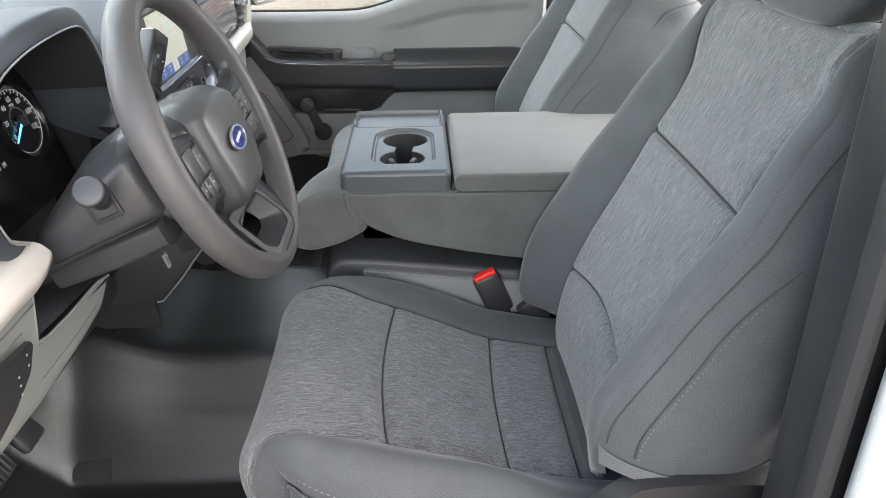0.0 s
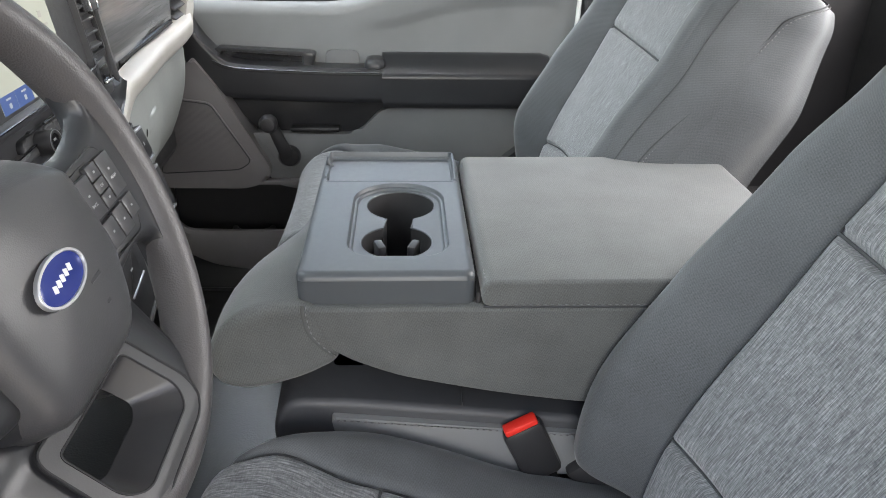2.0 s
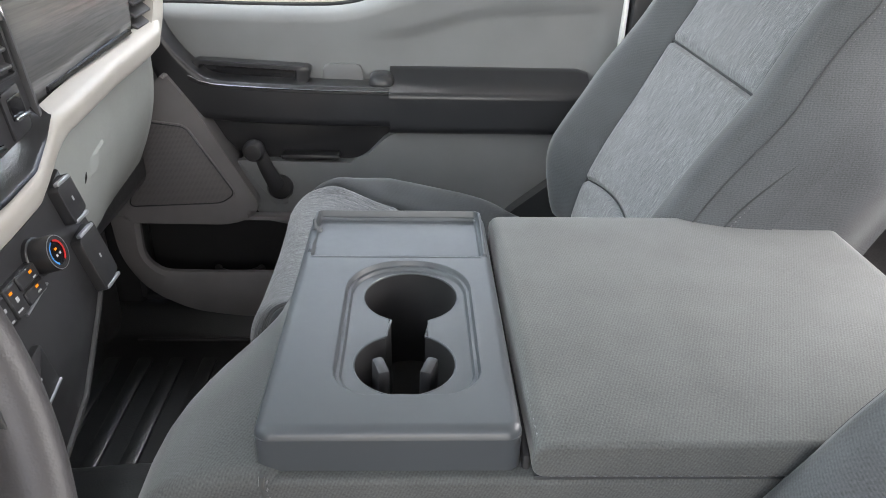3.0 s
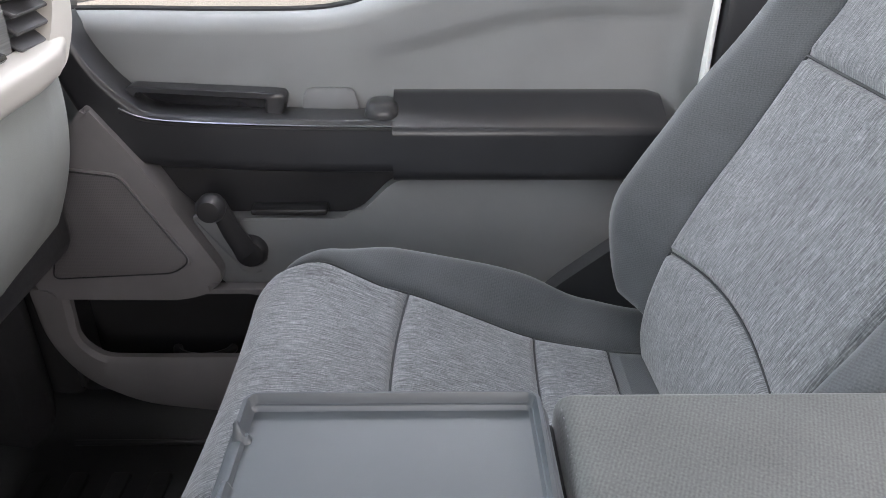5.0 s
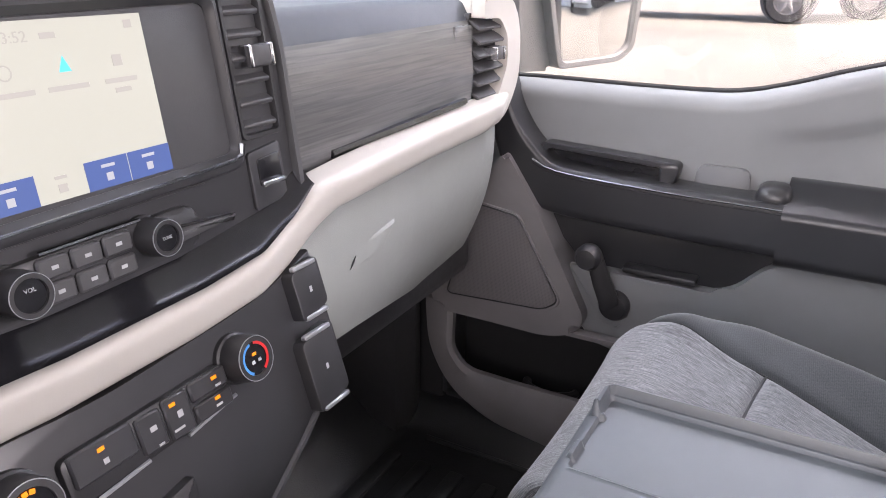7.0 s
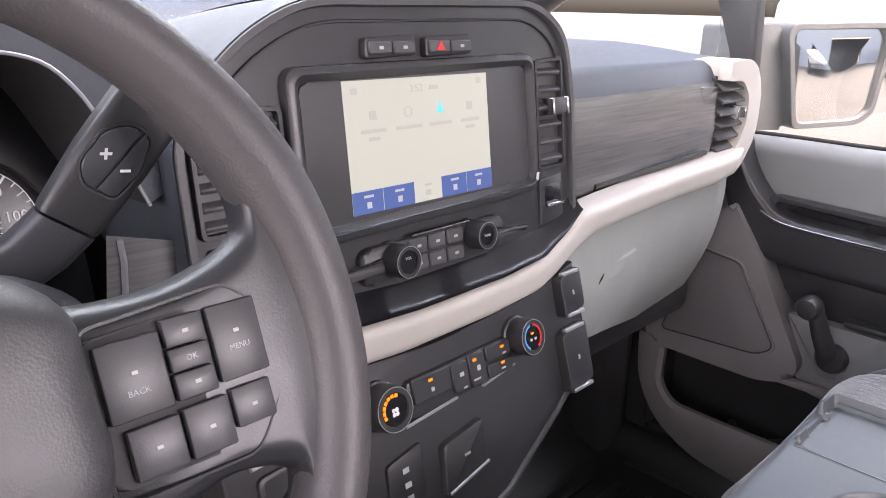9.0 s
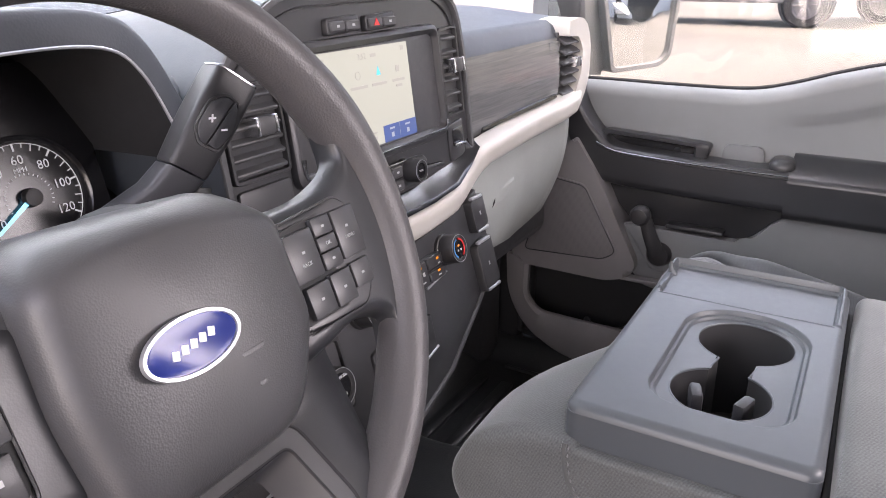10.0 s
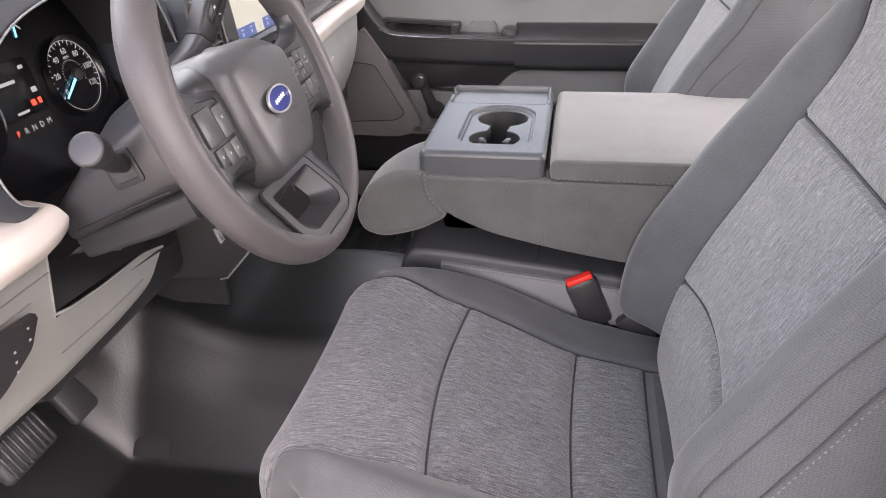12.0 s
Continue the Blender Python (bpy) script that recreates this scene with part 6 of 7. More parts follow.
def shroud(z, hw, y0, y1):
    return lambda p: MW @ Vector((p[0] * hw, lerp(y0, y1, (p[1] + 1) / 2), z))


part("column_cover", sweep(SECC, [shroud(-0.062, 0.082, -0.046, 0.046), shroud(-0.066, 0.094, -0.052, 0.054), shroud(-0.078, 0.103, -0.055, 0.058), shroud(-0.13, 0.106, -0.058, 0.045), shroud(-0.18, 0.104, -0.062, 0.018), shroud(-0.235, 0.098, -0.066, -0.012)]), M_STALK, col, "charcoal upper column cover")
part("lower_cover", sweep(SECC, [shroud(-0.088, 0.070, -0.088, -0.052), shroud(-0.094, 0.078, -0.095, -0.050), shroud(-0.16, 0.080, -0.098, -0.050), shroud(-0.25, 0.078, -0.095, -0.050)]), M_BLACK_SOFT, col, "dark lower column cover")
part("parting_line", tube([MW @ Vector((-0.1055, lerp(-0.046, -0.050, k / 8), lerp(-0.085, -0.215, k / 8))) for k in range(9)], 0.0012, 5), M_BLACK, col)
part("column_collar", sweep(SECC, [shroud(-0.016, 0.056, -0.052, 0.046), shroud(-0.026, 0.070, -0.060, 0.052), shroud(-0.052, 0.088, -0.066, 0.056), shroud(-0.072, 0.090, -0.066, 0.054)]), M_BLACK_SOFT, col, "dark collar behind the wheel")
part("column_tab", joined(tube([(-0.392, 0.984, 1.168), (-0.388, 0.988, 1.146), (-0.390, 0.999, 1.144), (-0.394, 0.996, 1.166)], 0.0022, 6, True), rbox((-0.391, 0.992, 1.157), (0.003, 0.010, 0.014), 0.001, 1)), M_SILVER, col, "small bright key tab")
stk = part("signal_stalk", tube([(-0.378, 0.812, 1.326), (-0.366, 0.775, 1.342), (-0.352, 0.735, 1.366)], lambda t: lerp(0.0085, 0.0115, t), 12), M_BLACK, col, "black turn signal stalk")
d_ = Vector((0.10, -0.6, 0.35)).normalized()
part("stalk_end", lathe([(0.011, -0.012), (0.0152, -0.004), (0.0164, 0.012), (0.0160, 0.0150)], basis((-0.350, 0.730, 1.370), d_.orthogonal(), d_.cross(d_.orthogonal())), 30), M_BLACK_SOFT, stk)
part("stalk_cap", lathe([(0.0160, 0.0145), (0.0148, 0.0162), (0.0132, 0.0168), (0, 0.0170)], basis((-0.350, 0.730, 1.370), d_.orthogonal(), d_.cross(d_.orthogonal())), 30), M_STALK, stk, "dark grey end cap")
bo_ = rounded([(-0.019, -0.019), (0.019, -0.019), (0.019, 0.019), (-0.019, 0.019)], 0.005, 3)
part("stalk_boot", ring(bo_, [(x * 0.68, y * 0.68) for x, y in bo_], basis((-0.376, 0.802, 1.326), (0.93, 0, 0.368), (-0.368, 0, 0.93)), 0.004, 0.001), M_BLACK, col, "black stalk boot")
# gear lever on the other side
gl = basis((-0.3745, 1.034, 1.441), Vector((0.15, 0.56, -0.42)), Vector((0.10, 0.62, 0.77))) @ Matrix.Diagonal((0.86, 0.95, 0.86, 1))
shf = part("gear_lever", sweep(rounded([(-1, -1), (1, -1), (1, 1), (-1, 1)], 0.5, 4), [(lambda p, c=c, w=w, h=h: gl @ Vector((c[0] + p[0] * w, c[1], c[2] + p[1] * h))) for c, w, h in (((-0.020, -0.115, -0.030), 0.019, 0.016), ((-0.012, -0.085, -0.014), 0.0185, 0.016), ((-0.003, -0.060, -0.004), 0.0175, 0.015), ((0, -0.0405, 0), 0.0175, 0.014))]), M_STALK, col, "charcoal column gear lever")
part("lever_grip", sweep(rounded([(-1, -1), (1, -1), (1, 1), (-1, 1)], 0.4, 4), [(lambda p, v=v, w=w, h=h: gl @ Vector((p[0] * w, v, p[1] * h))) for v, w, h in ((-0.039, 0.0170, 0.0135), (-0.036, 0.0178, 0.0145), (0.0, 0.0205, 0.0150), (0.036, 0.0205, 0.0145), (0.0385, 0.0198, 0.0138))]), M_BLACK, shf, "black lever grip")
part("lever_tip", sweep(rounded([(-1, -1), (1, -1), (1, 1), (-1, 1)], 0.4, 4), [(lambda p, v=v, w=w, h=h: gl @ Vector((p[0] * w, v, p[1] * h))) for v, w, h in ((0.0385, 0.0202, 0.0140), (0.0398, 0.0202, 0.0138), (0.0406, 0.0188, 0.0120))]), M_DARKCHROME, shf, "dark metal lever tip")
hx_ = rounded([(-0.0145, -0.008), (-0.0135, 0.012), (-0.004, 0.021), (0.009, 0.020), (0.0145, 0.003), (0.0120, -0.016), (-0.006, -0.017)], 0.004, 3)
part("button_recess", ring([(x * 1.14, y * 1.14) for x, y in hx_], [(x * 1.02, y * 1.02) for x, y in hx_], gl, 0.003, 0.001, z0=0.0128), M_BLACK, shf)
for lo, hi_b in ((-0.02, 0.0008), (0.0026, 0.02)):
    half = [(min(max(x, lo + 0.12 * y), hi_b + 0.12 * y), y) for x, y in hx_]
    part("shift_button", prism(half, gl, 0.0045, 0.0012, z0=0.0125), M_BLACK_SOFT, shf, "plus and minus shift button")
for w, h, x, y in ((0.0062, 0.0016, -0.0062, 0.002), (0.0016, 0.0062, -0.0062, 0.002), (0.0054, 0.0016, 0.0075, -0.001)):
    part("shift_print", rbox((0, 0, 0), (w, h, 0.0003), 0.0001, 1, at(gl, x, y, 0.0172, 30)), M_WHITE, shf, flat=True)

# ---- steering wheel ----
wh = thing("steering_wheel", "dark grey steering wheel with an airbag pad and thumb buttons", "steering wheel", tuple(WC))
RIM = 0.1768


def rim(s, t):
    a, b2 = 2 * math.pi * s, 2 * math.pi * t
    grip = 0.0020 * math.exp(-((math.degrees(a) - 25) / 16) ** 2) + 0.0020 * math.exp(-((math.degrees(a) - 155) / 16) ** 2)
    r = 0.0180 + grip
    R = RIM + r * 0.92 * math.cos(b2)
    return MW @ Vector((R * math.cos(a), R * math.sin(a), r * 1.08 * math.sin(b2)))


part("rim", grid(rim, 120, 18, closed_u=True, closed_v=True), M_WHEEL, wh, "grained dark grey rim")


PAD_OUT = rounded([(-0.082, 0.046), (-0.064, 0.062), (0.046, 0.058), (0.072, 0.036), (0.074, -0.034), (0.050, -0.074), (0.030, -0.088), (-0.066, -0.088), (-0.080, -0.074), (-0.086, -0.020)], [0.012] * 10, 3)
HUB_OUT = rounded([(-0.106, 0.042), (-0.082, 0.058), (0.048, 0.055), (0.076, 0.034), (0.078, -0.034), (0.050, -0.070), (0.030, -0.084), (-0.070, -0.084), (-0.090, -0.070), (-0.102, -0.020)], [0.012] * 10, 3)


def pad_r(a, P):
    """Reach of an outline by its angle."""
    x, y = math.cos(a), math.sin(a)
    best = 0.08
    for k in range(len(P)):
        (x1, y1), (x2, y2) = P[k - 1], P[k]
        den = x * (y2 - y1) - y * (x2 - x1)
        if abs(den) < 1e-12:
            continue
        t = (x1 * (y2 - y1) - y1 * (x2 - x1)) / den
        u = (x1 * y - y1 * x) / den
        if t > 0 and -1e-6 <= u <= 1 + 1e-6:
            best = t
            break
    return best


PADR = [pad_r(2 * math.pi * k / 96, PAD_OUT) for k in range(97)]
HUBR = [pad_r(2 * math.pi * k / 96, HUB_OUT) for k in range(97)]


def pad(s, t):
    k = int(round(s * 96))
    r = PADR[k]
    a = 2 * math.pi * s
    q = t
    z = -0.016 + 0.044 * (1 - q ** 18) ** 0.5 - 0.009 * q * q
    y = r * q * math.sin(a)
    x = r * q * math.cos(a)
    crease = 0.043 - 2.6 * (x + 0.015) ** 2
    z -= 0.85 * max(0.0, math.sqrt((y - crease) ** 2 + 8e-6) * 0.5 + (y - crease) * 0.5 - 0.001)      # upper facet falls away
    return MW @ Vector((r * q * math.cos(a), y, z))


def hub(s, t):
    """Satin cover that the pad sits on; its rim rolls down to the spokes."""
    r, a = HUBR[int(round(s * 96))], 2 * math.pi * s
    x, y = r * t * math.cos(a), r * t * math.sin(a)
    z = -0.030 + 0.034 * (1 - t ** 9) ** 0.5 - 0.70 * max(0.0, y - 0.036)
    return MW @ Vector((x, y, z))


part("hub_cover", grid(hub, 96, 20, closed_u=True), M_SPOKE, wh, "satin black hub cover")
pd_ = part("airbag_pad", grid(pad, 96, 26, closed_u=True), M_PAD, wh, "grained dark grey airbag pad")
bx, by = -0.021, -0.012
el = at(MW, bx, by, 0.0285)
bd = part("badge", ring(circle2(0, 0, 0.0285, 40, 0.0145), circle2(0, 0, 0.0262, 40, 0.0122), el, 0.003, 0.001), M_SILVER, pd_, "oval blue badge with a silver rim")
part("badge_field", prism(circle2(0, 0, 0.0262, 40, 0.0122), el, 0.0018, 0.0004), M_BLUE, bd)
for x in (-0.0112, -0.0056, 0.0, 0.0056, 0.0112):
    part("badge_bar", rbox((0, 0, 0), (0.0040, 0.0046, 0.0008), 0.0012, 2, at(el, x, 0.0015 * x / 0.011, 0.0020, -18)), M_WHITE, bd, "pale bar")
for dx, dy, w, dz in ((0.012, -0.030, 0.015, 0.0268), (0.012, -0.048, 0.005, 0.0252)):
    part("embossed_mark", rbox((0, 0, 0), (w, 0.0026, 0.0006), 0.0002, 1, at(MW, dx, dy, dz)), M_SPOKE, pd_, flat=True)

# spokes, button pods and the open lower spoke
for sg in (-1, 1):
    def spoke(s, v, sg=sg):
        t, back = (v / 0.72, False) if v <= 0.72 else ((1 - v) / 0.28, True)
        rowsx = []
        for x, ya, yb, z in ((0.048, 0.036, -0.072, -0.004), (0.085, 0.031, -0.062, 0.005), (0.118, 0.034, -0.056, 0.008), (0.146, 0.049, -0.067, 0.009)):
            rowsx.append((x, lerp(ya, yb, t), z))
        a = radians(lerp(31, -37, t))
        rowsx.append((0.167 * math.cos(a), 0.167 * math.sin(a), 0.008))
        x, y, z = spline(rowsx, s)
        e = min(t, 1 - t) / 0.13
        if e < 1:
            z -= 0.017 * (1 - math.sqrt(max(0.0, 1 - (1 - e) ** 2)))
        if back:
            z = -0.014
        return MW @ Vector((sg * x, y, z))
    spk = part("spoke", grid(spoke, 36, 50, closed_v=True), M_SPOKE, wh, "satin black spoke")
    pin, pout = (0.067, 0.140) if sg > 0 else (0.098, 0.1535)
    pod_o = rounded([(sg * pin, 0.017), (sg * (pout - 0.016), 0.021), (sg * pout, 0.008), (sg * pout, -0.022), (sg * (pout - 0.018), -0.042), (sg * pin, -0.041)][::sg], 0.006, 4)
    part("button_pod", prism(pod_o, MW, 0.0115, 0.001, z0=-0.004), M_RUBBER, spk)
    part("pod_groove", tube([MW @ Vector((x + sg * 0.004 * (1 if sg * x > 0.11 else 0), -0.010 + (y + 0.010) * 1.16, 0.0082)) for x, y in pod_o], 0.0009, 5, True), M_BLACK, spk)
    if sg > 0:
        cells = [(0.082, 0.106, -0.014, 0.021, 0.0), (0.1075, 0.124, 0.012, 0.025, 0), (0.1075, 0.124, 0.0, 0.0105, 0), (0.1075, 0.124, -0.0135, -0.0015, 0), (0.1255, 0.147, -0.012, 0.025, 0),
                 (0.086, 0.106, -0.042, -0.019, 0), (0.1075, 0.126, -0.042, -0.018, 0), (0.1275, 0.145, -0.036, -0.017, 0)]
    else:
        cells = [(-0.147, -0.110, -0.014, 0.026, 0), (-0.109, -0.082, -0.014, 0.022, 0), (-0.143, -0.126, -0.038, -0.019, 0), (-0.125, -0.106, -0.042, -0.019, 0), (-0.105, -0.086, -0.042, -0.019, 0)]
    if sg > 0:
        fx = lambda x: 0.071 + (x - 0.082) * 1.045
    else:
        fx = lambda x: -0.151 + (x + 0.147) * 0.80
    fy = lambda y: -0.039 + (y + 0.042) * 0.84
    for x0, x1, y0, y1 in [(fx(a) + 0.0004, fx(b2) - 0.0004, fy(c), fy(d)) for a, b2, c, d, _ in cells]:
        part("button", rbox((0, 0, 0), (x1 - x0 + 0.0006, y1 - y0 + 0.0006, 0.005), 0.0009, 2, at(MW, (x0 + x1) / 2, (y0 + y1) / 2, 0.0090)), M_BUTTON, spk)
    if sg > 0:
        for txt, x, y in (("BACK", 0.094, -0.003), ("OK", 0.116, 0.005), ("MENU", 0.136, 0.003)):
            writing(txt, 0.0034, at(MW, fx(x), fy(y), 0.0117), M_PRINT, spk, "button_print", 0.0001)
        for x, y in ((0.116, 0.018), (0.116, -0.007), (0.096, -0.030), (0.117, -0.030), (0.136, -0.027), (0.094, 0.006), (0.136, 0.011)):
            part("button_mark", rbox((0, 0, 0), (0.0026, 0.0016, 0.0003), 0.0001, 1, at(MW, fx(x), fy(y), 0.0117)), M_PRINT, spk, flat=True)
    else:
        for x, y in ((-0.095, 0.008), (-0.135, -0.029), (-0.116, -0.030), (-0.096, -0.030)):
            part("button_mark", rbox((0, 0, 0), (0.0022, 0.0028, 0.0003), 0.0001, 1, at(MW, fx(x), fy(y), 0.0117)), M_PRINT, spk, flat=True)
lo_f = rounded([(-0.079, -0.087), (0.049, -0.088), (0.057, -0.148), (0.040, -0.167), (-0.062, -0.167), (-0.081, -0.146)], [0.012, 0.012, 0.016, 0.014, 0.014, 0.016], 5)
lo_e = rounded([(-0.067, -0.098), (0.037, -0.099), (0.043, -0.142), (0.030, -0.153), (-0.052, -0.153), (-0.067, -0.140)], [0.006, 0.006, 0.012, 0.010, 0.010, 0.012], 5)
lo_h = rounded([(-0.050, -0.112), (0.024, -0.112), (0.028, -0.136), (0.016, -0.142), (-0.040, -0.142), (-0.052, -0.134)], [0.006, 0.006, 0.012, 0.010, 0.010, 0.012], 5)
lo_n = len(lo_f)


def lo_z(y):
    """The lower spoke leans out of the wheel's plane towards the rim."""
    return lerp(-0.013, 0.017, max(0.0, min(1.0, (-0.088 - y) / 0.07)))


def lower_spoke(s, t):
    """Web from the opening's edge out to the rim, its edges rolled under."""
    x, y = lo_f[int(round(s * lo_n)) % lo_n]
    d = Vector((x + 0.012, y + 0.128)).normalized()
    k = 0.0
    while k < 0.2:
        q = Vector((-0.012, -0.128)) + d * k
        if q.length > 0.172 or q.y > -0.052 or abs(q.x + 0.012) > 0.122:
            break
        k += 0.001
    q = Vector((-0.012, -0.128)) + d * k
    yy = lerp(y, q.y, t)
    return MW @ Vector((lerp(x, q.x, t), yy, lo_z(yy) - 0.003 - 0.012 * t ** 3))


def lo_loft(a, b2, za, zb, n=4):
    return grid(lambda s, t: MW @ Vector((lerp(a[int(round(s * lo_n)) % lo_n][0], b2[int(round(s * lo_n)) % lo_n][0], t), lerp(a[int(round(s * lo_n)) % lo_n][1], b2[int(round(s * lo_n)) % lo_n][1], t),
                                          lo_z(lerp(a[int(round(s * lo_n)) % lo_n][1], b2[int(round(s * lo_n)) % lo_n][1], t)) + lerp(za, zb, t))), lo_n, n, closed_u=True)


ls = part("lower_spoke", grid(lower_spoke, lo_n, 8, closed_u=True), M_SPOKE, wh, "satin black open lower spoke")
part("insert_rim", lo_loft(lo_f, lo_e, 0.0, 0.0005, 6), M_CHAR, ls, "satin grey rim of the spoke opening")
part("insert_groove", tube([MW @ Vector((x, y, lo_z(y) + 0.0002)) for x, y in lo_f], 0.0011, 5, True), M_BELT, ls)
part("insert_groove", tube([MW @ Vector((x, y, lo_z(y) + 0.0002)) for x, y in lo_e], 0.0010, 5, True), M_BELT, ls)
part("spoke_insert", lo_loft(lo_e, lo_h, 0.0, -0.026, 5), M_BEZEL, ls, "bevelled grey insert")
part("hub_back", lathe([(0.055, -0.05), (0.062, -0.030), (0.058, -0.016), (0, -0.014)], MW, 36), M_BLACK, wh)

# ---- lower dash on the driver's side ----
ld = thing("lower_dash_panel", "pale grey knee panel with a light stone corner", "dashboard panel", (-0.46, 0.72, 1.1))


KB = [(0.48, -0.450, 1.088), (0.63, -0.472, 1.080), (0.768, -0.495, 1.073), (0.9, -0.500, 1.070), (1.03, -0.500, 1.076)]
KT = [(0.758, -0.474, 1.166), (0.85, -0.478, 1.151), (0.95, -0.482, 1.142), (1.03, -0.488, 1.118)]


def knee_x(y, z):
    """Front face of the panel; its lower edge curls under."""
    zb = linear([(a, c) for a, _, c in KB], y)
    low = max(0.0, (zb + 0.028 - z) / 0.028)
    return -0.454 - 0.016 * (1.262 - z) / 0.10 - 0.05 * max(0.0, y - 0.758) - 0.012 * low * low


def knee(s, t):
    y = lerp(0.50, 0.758, s)
    z = lerp(1.262, linear([(a, c) for a, _, c in KB], y), t)
    return (knee_x(y, z), y, z)


def knee_strip(s, t):
    y = lerp(0.758, 1.005 - 0.05 * t, s)
    z = lerp(linear([(a, c) for a, _, c in KT], y), linear([(a, c) for a, _, c in KB], y), t)
    return (knee_x(y, z), y, z)


kn = part("knee_panel", grid(knee, 30, 24), M_PALE, ld, "pale grey knee panel")
part("knee_strip", grid(knee_strip, 30, 8), M_PALE, kn)
part("knee_groove", tube([Vector(knee(k / 30, 0.20)) + Vector((0.0004, 0, 0)) for k in range(31)], 0.0012, 5), M_DGREY, kn)
part("knee_groove", tube([Vector(knee(k / 30, 0.30)) + Vector((0.0004, 0, 0)) for k in range(27)], 0.0010, 5), M_DGREY, kn)
part("knee_groove", tube([Vector(knee_strip(k / 20, 0.52)) + Vector((0.0003, 0, 0)) for k in range(0, 18)], 0.0009, 5), M_DGREY, kn)
part("pocket_edge", tube([(knee_x(0.757, z) - 0.001, 0.757, z) for z in (1.262, 1.24, 1.22, 1.20, 1.18, 1.17)] + [tuple(Vector(knee_strip(k / 10, 0.0))) for k in range(1, 11)], 0.0022, 8), M_PALE, kn, "rounded pale pocket edge")
part("pocket_tray", grid(lambda s, t: (lerp(-0.482, -0.62, t), lerp(0.762, 1.04, s), lerp(1.155, 1.12, s) + 0.012 * t), 8, 6), M_DOORBLACK, kn)
part("pocket_liner", grid(lambda s, t: (lerp(-0.484, -0.52, t), lerp(0.775, 0.99, s), lerp(1.162, 1.142, s) + 0.05 * t * (1 - s)), 8, 6), M_BLACK, kn)
part("pocket_side", rbox((-0.54, 0.757, 1.21), (0.13, 0.006, 0.11), 0.002, 1), M_BLACK, kn)
part("pocket_hook", tube([(-0.480, 0.872, 1.194), (-0.481, 0.890, 1.180), (-0.482, 0.908, 1.172), (-0.486, 0.914, 1.178)], 0.0016, 6), M_SILVER, kn, "bright metal hook")
part("stone_corner", sweep(rounded([(-0.06, 0.0), (0.0, 0.0), (0.006, 0.016), (-0.012, 0.034), (-0.06, 0.040)], [0.002, 0.006, 0.006, 0.010, 0.002], 4), [(lambda p, y=y, z=z, k=k: (-0.436 + p[0] * k - 0.01 * (1 - k), y, z + p[1] * k)) for y, z, k in ((0.50, 1.248, 1.0), (0.67, 1.254, 1.0), (0.73, 1.253, 1.0), (0.758, 1.258, 0.96), (0.776, 1.264, 0.80), (0.780, 1.268, 0.68))]), M_CREAM, ld, "light stone painted corner")
part("switch_plate", prism(rounded([(0.56, 1.140), (0.645, 1.158), (0.690, 1.176), (0.712, 1.205), (0.56, 1.222)], 0.006, 4), basis((-0.4525, 0, 0), (0, 1, 0), (0, 0, 1)), 0.008, 0.003), M_BLACK, ld, "black lamp switch plate")
for y, z in ((0.692, 1.198), (0.690, 1.186), (0.668, 1.186), (0.666, 1.176), (0.664, 1.166)):
    part("switch_mark", rbox((-0.4442, y, z), (0.0006, 0.0032, 0.0024), 0.0002, 1), M_PRINT, ld, flat=True)
# black block stands in for the shade in the hollow behind the pocket
part("shade_block", rbox((-0.60, 0.86, 1.215), (0.08, 0.40, 0.14), 0.01), M_BLACK, ld)
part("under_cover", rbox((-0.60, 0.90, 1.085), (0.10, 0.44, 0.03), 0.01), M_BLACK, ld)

# ---- pedals ----
for nm, c, sz, rot in (("brake_pedal", (-0.628, 0.802, 0.922), (0.022, 0.096, 0.060), -30), ("accelerator_pedal", (-0.655, 0.935, 0.902), (0.020, 0.058, 0.090), -35)):
    pdl = thing(nm, "black rubber " + nm.replace("_", " "), "pedal", c)
    part("pedal_pad", rbox((0, 0, 0), sz, 0.010, 3, pose(*c, 0, rot, 0)), M_BLACK_SOFT, pdl)
    part("pedal_arm", tube([(c[0] - 0.01, c[1], c[2]), (c[0] - 0.06, c[1], c[2] + 0.12), (c[0] - 0.10, c[1], 1.15)], 0.010, 8), M_BLACK, pdl)
    if nm[0] == "b":
        for k in range(9):
            part("rubber_rib", rbox((0.012, -0.038 + 0.0095 * k, 0), (0.005, 0.0040, 0.050), 0.0015, 1, pose(*c, 0, rot, 0)), M_BLACK_SOFT, pdl)

# ---- driver's seat belt ----
sb = thing("seat_belt", "black seat belt webbing hanging on the door pillar", "seat belt", (0.42, 0.575, 0.8))
part("webbing", rbox((0.37, 0.575, 1.20), (0.048, 0.004, 1.0), 0.001, 1), M_BELT, sb)
part("belt_plate", rbox((0.356, 0.568, 1.395), (0.020, 0.006, 0.045), 0.002, 1), M_SILVER, sb, "bright metal belt tongue")

# ---- outside ----
M_MIRBODY = plastic("mirror_grey_plastic", (0.13, 0.133, 0.137), 0.45, 300, 0.2)
mir = thing("door_mirror", "grey passenger door mirror with a convex inset", "door mirror", (-0.45, 2.30, 1.33))
MM = basis((-0.465, 2.40, 1.415), Vector((0.55, 0.83, 0)), (0, 0, 1))
ho = rounded([(-0.080, -0.098), (0.060, -0.090), (0.092, -0.070), (0.106, 0.078), (0.092, 0.098), (-0.105, 0.092), (-0.118, 0.078)], 0.016, 4)
hi_ = [(x * 0.88, y * 0.88) for x, y in ho]
part("housing", prism(ho, MM, 0.11, 0.0, z0=-0.11), M_MIRBODY, mir, "dark grey housing")
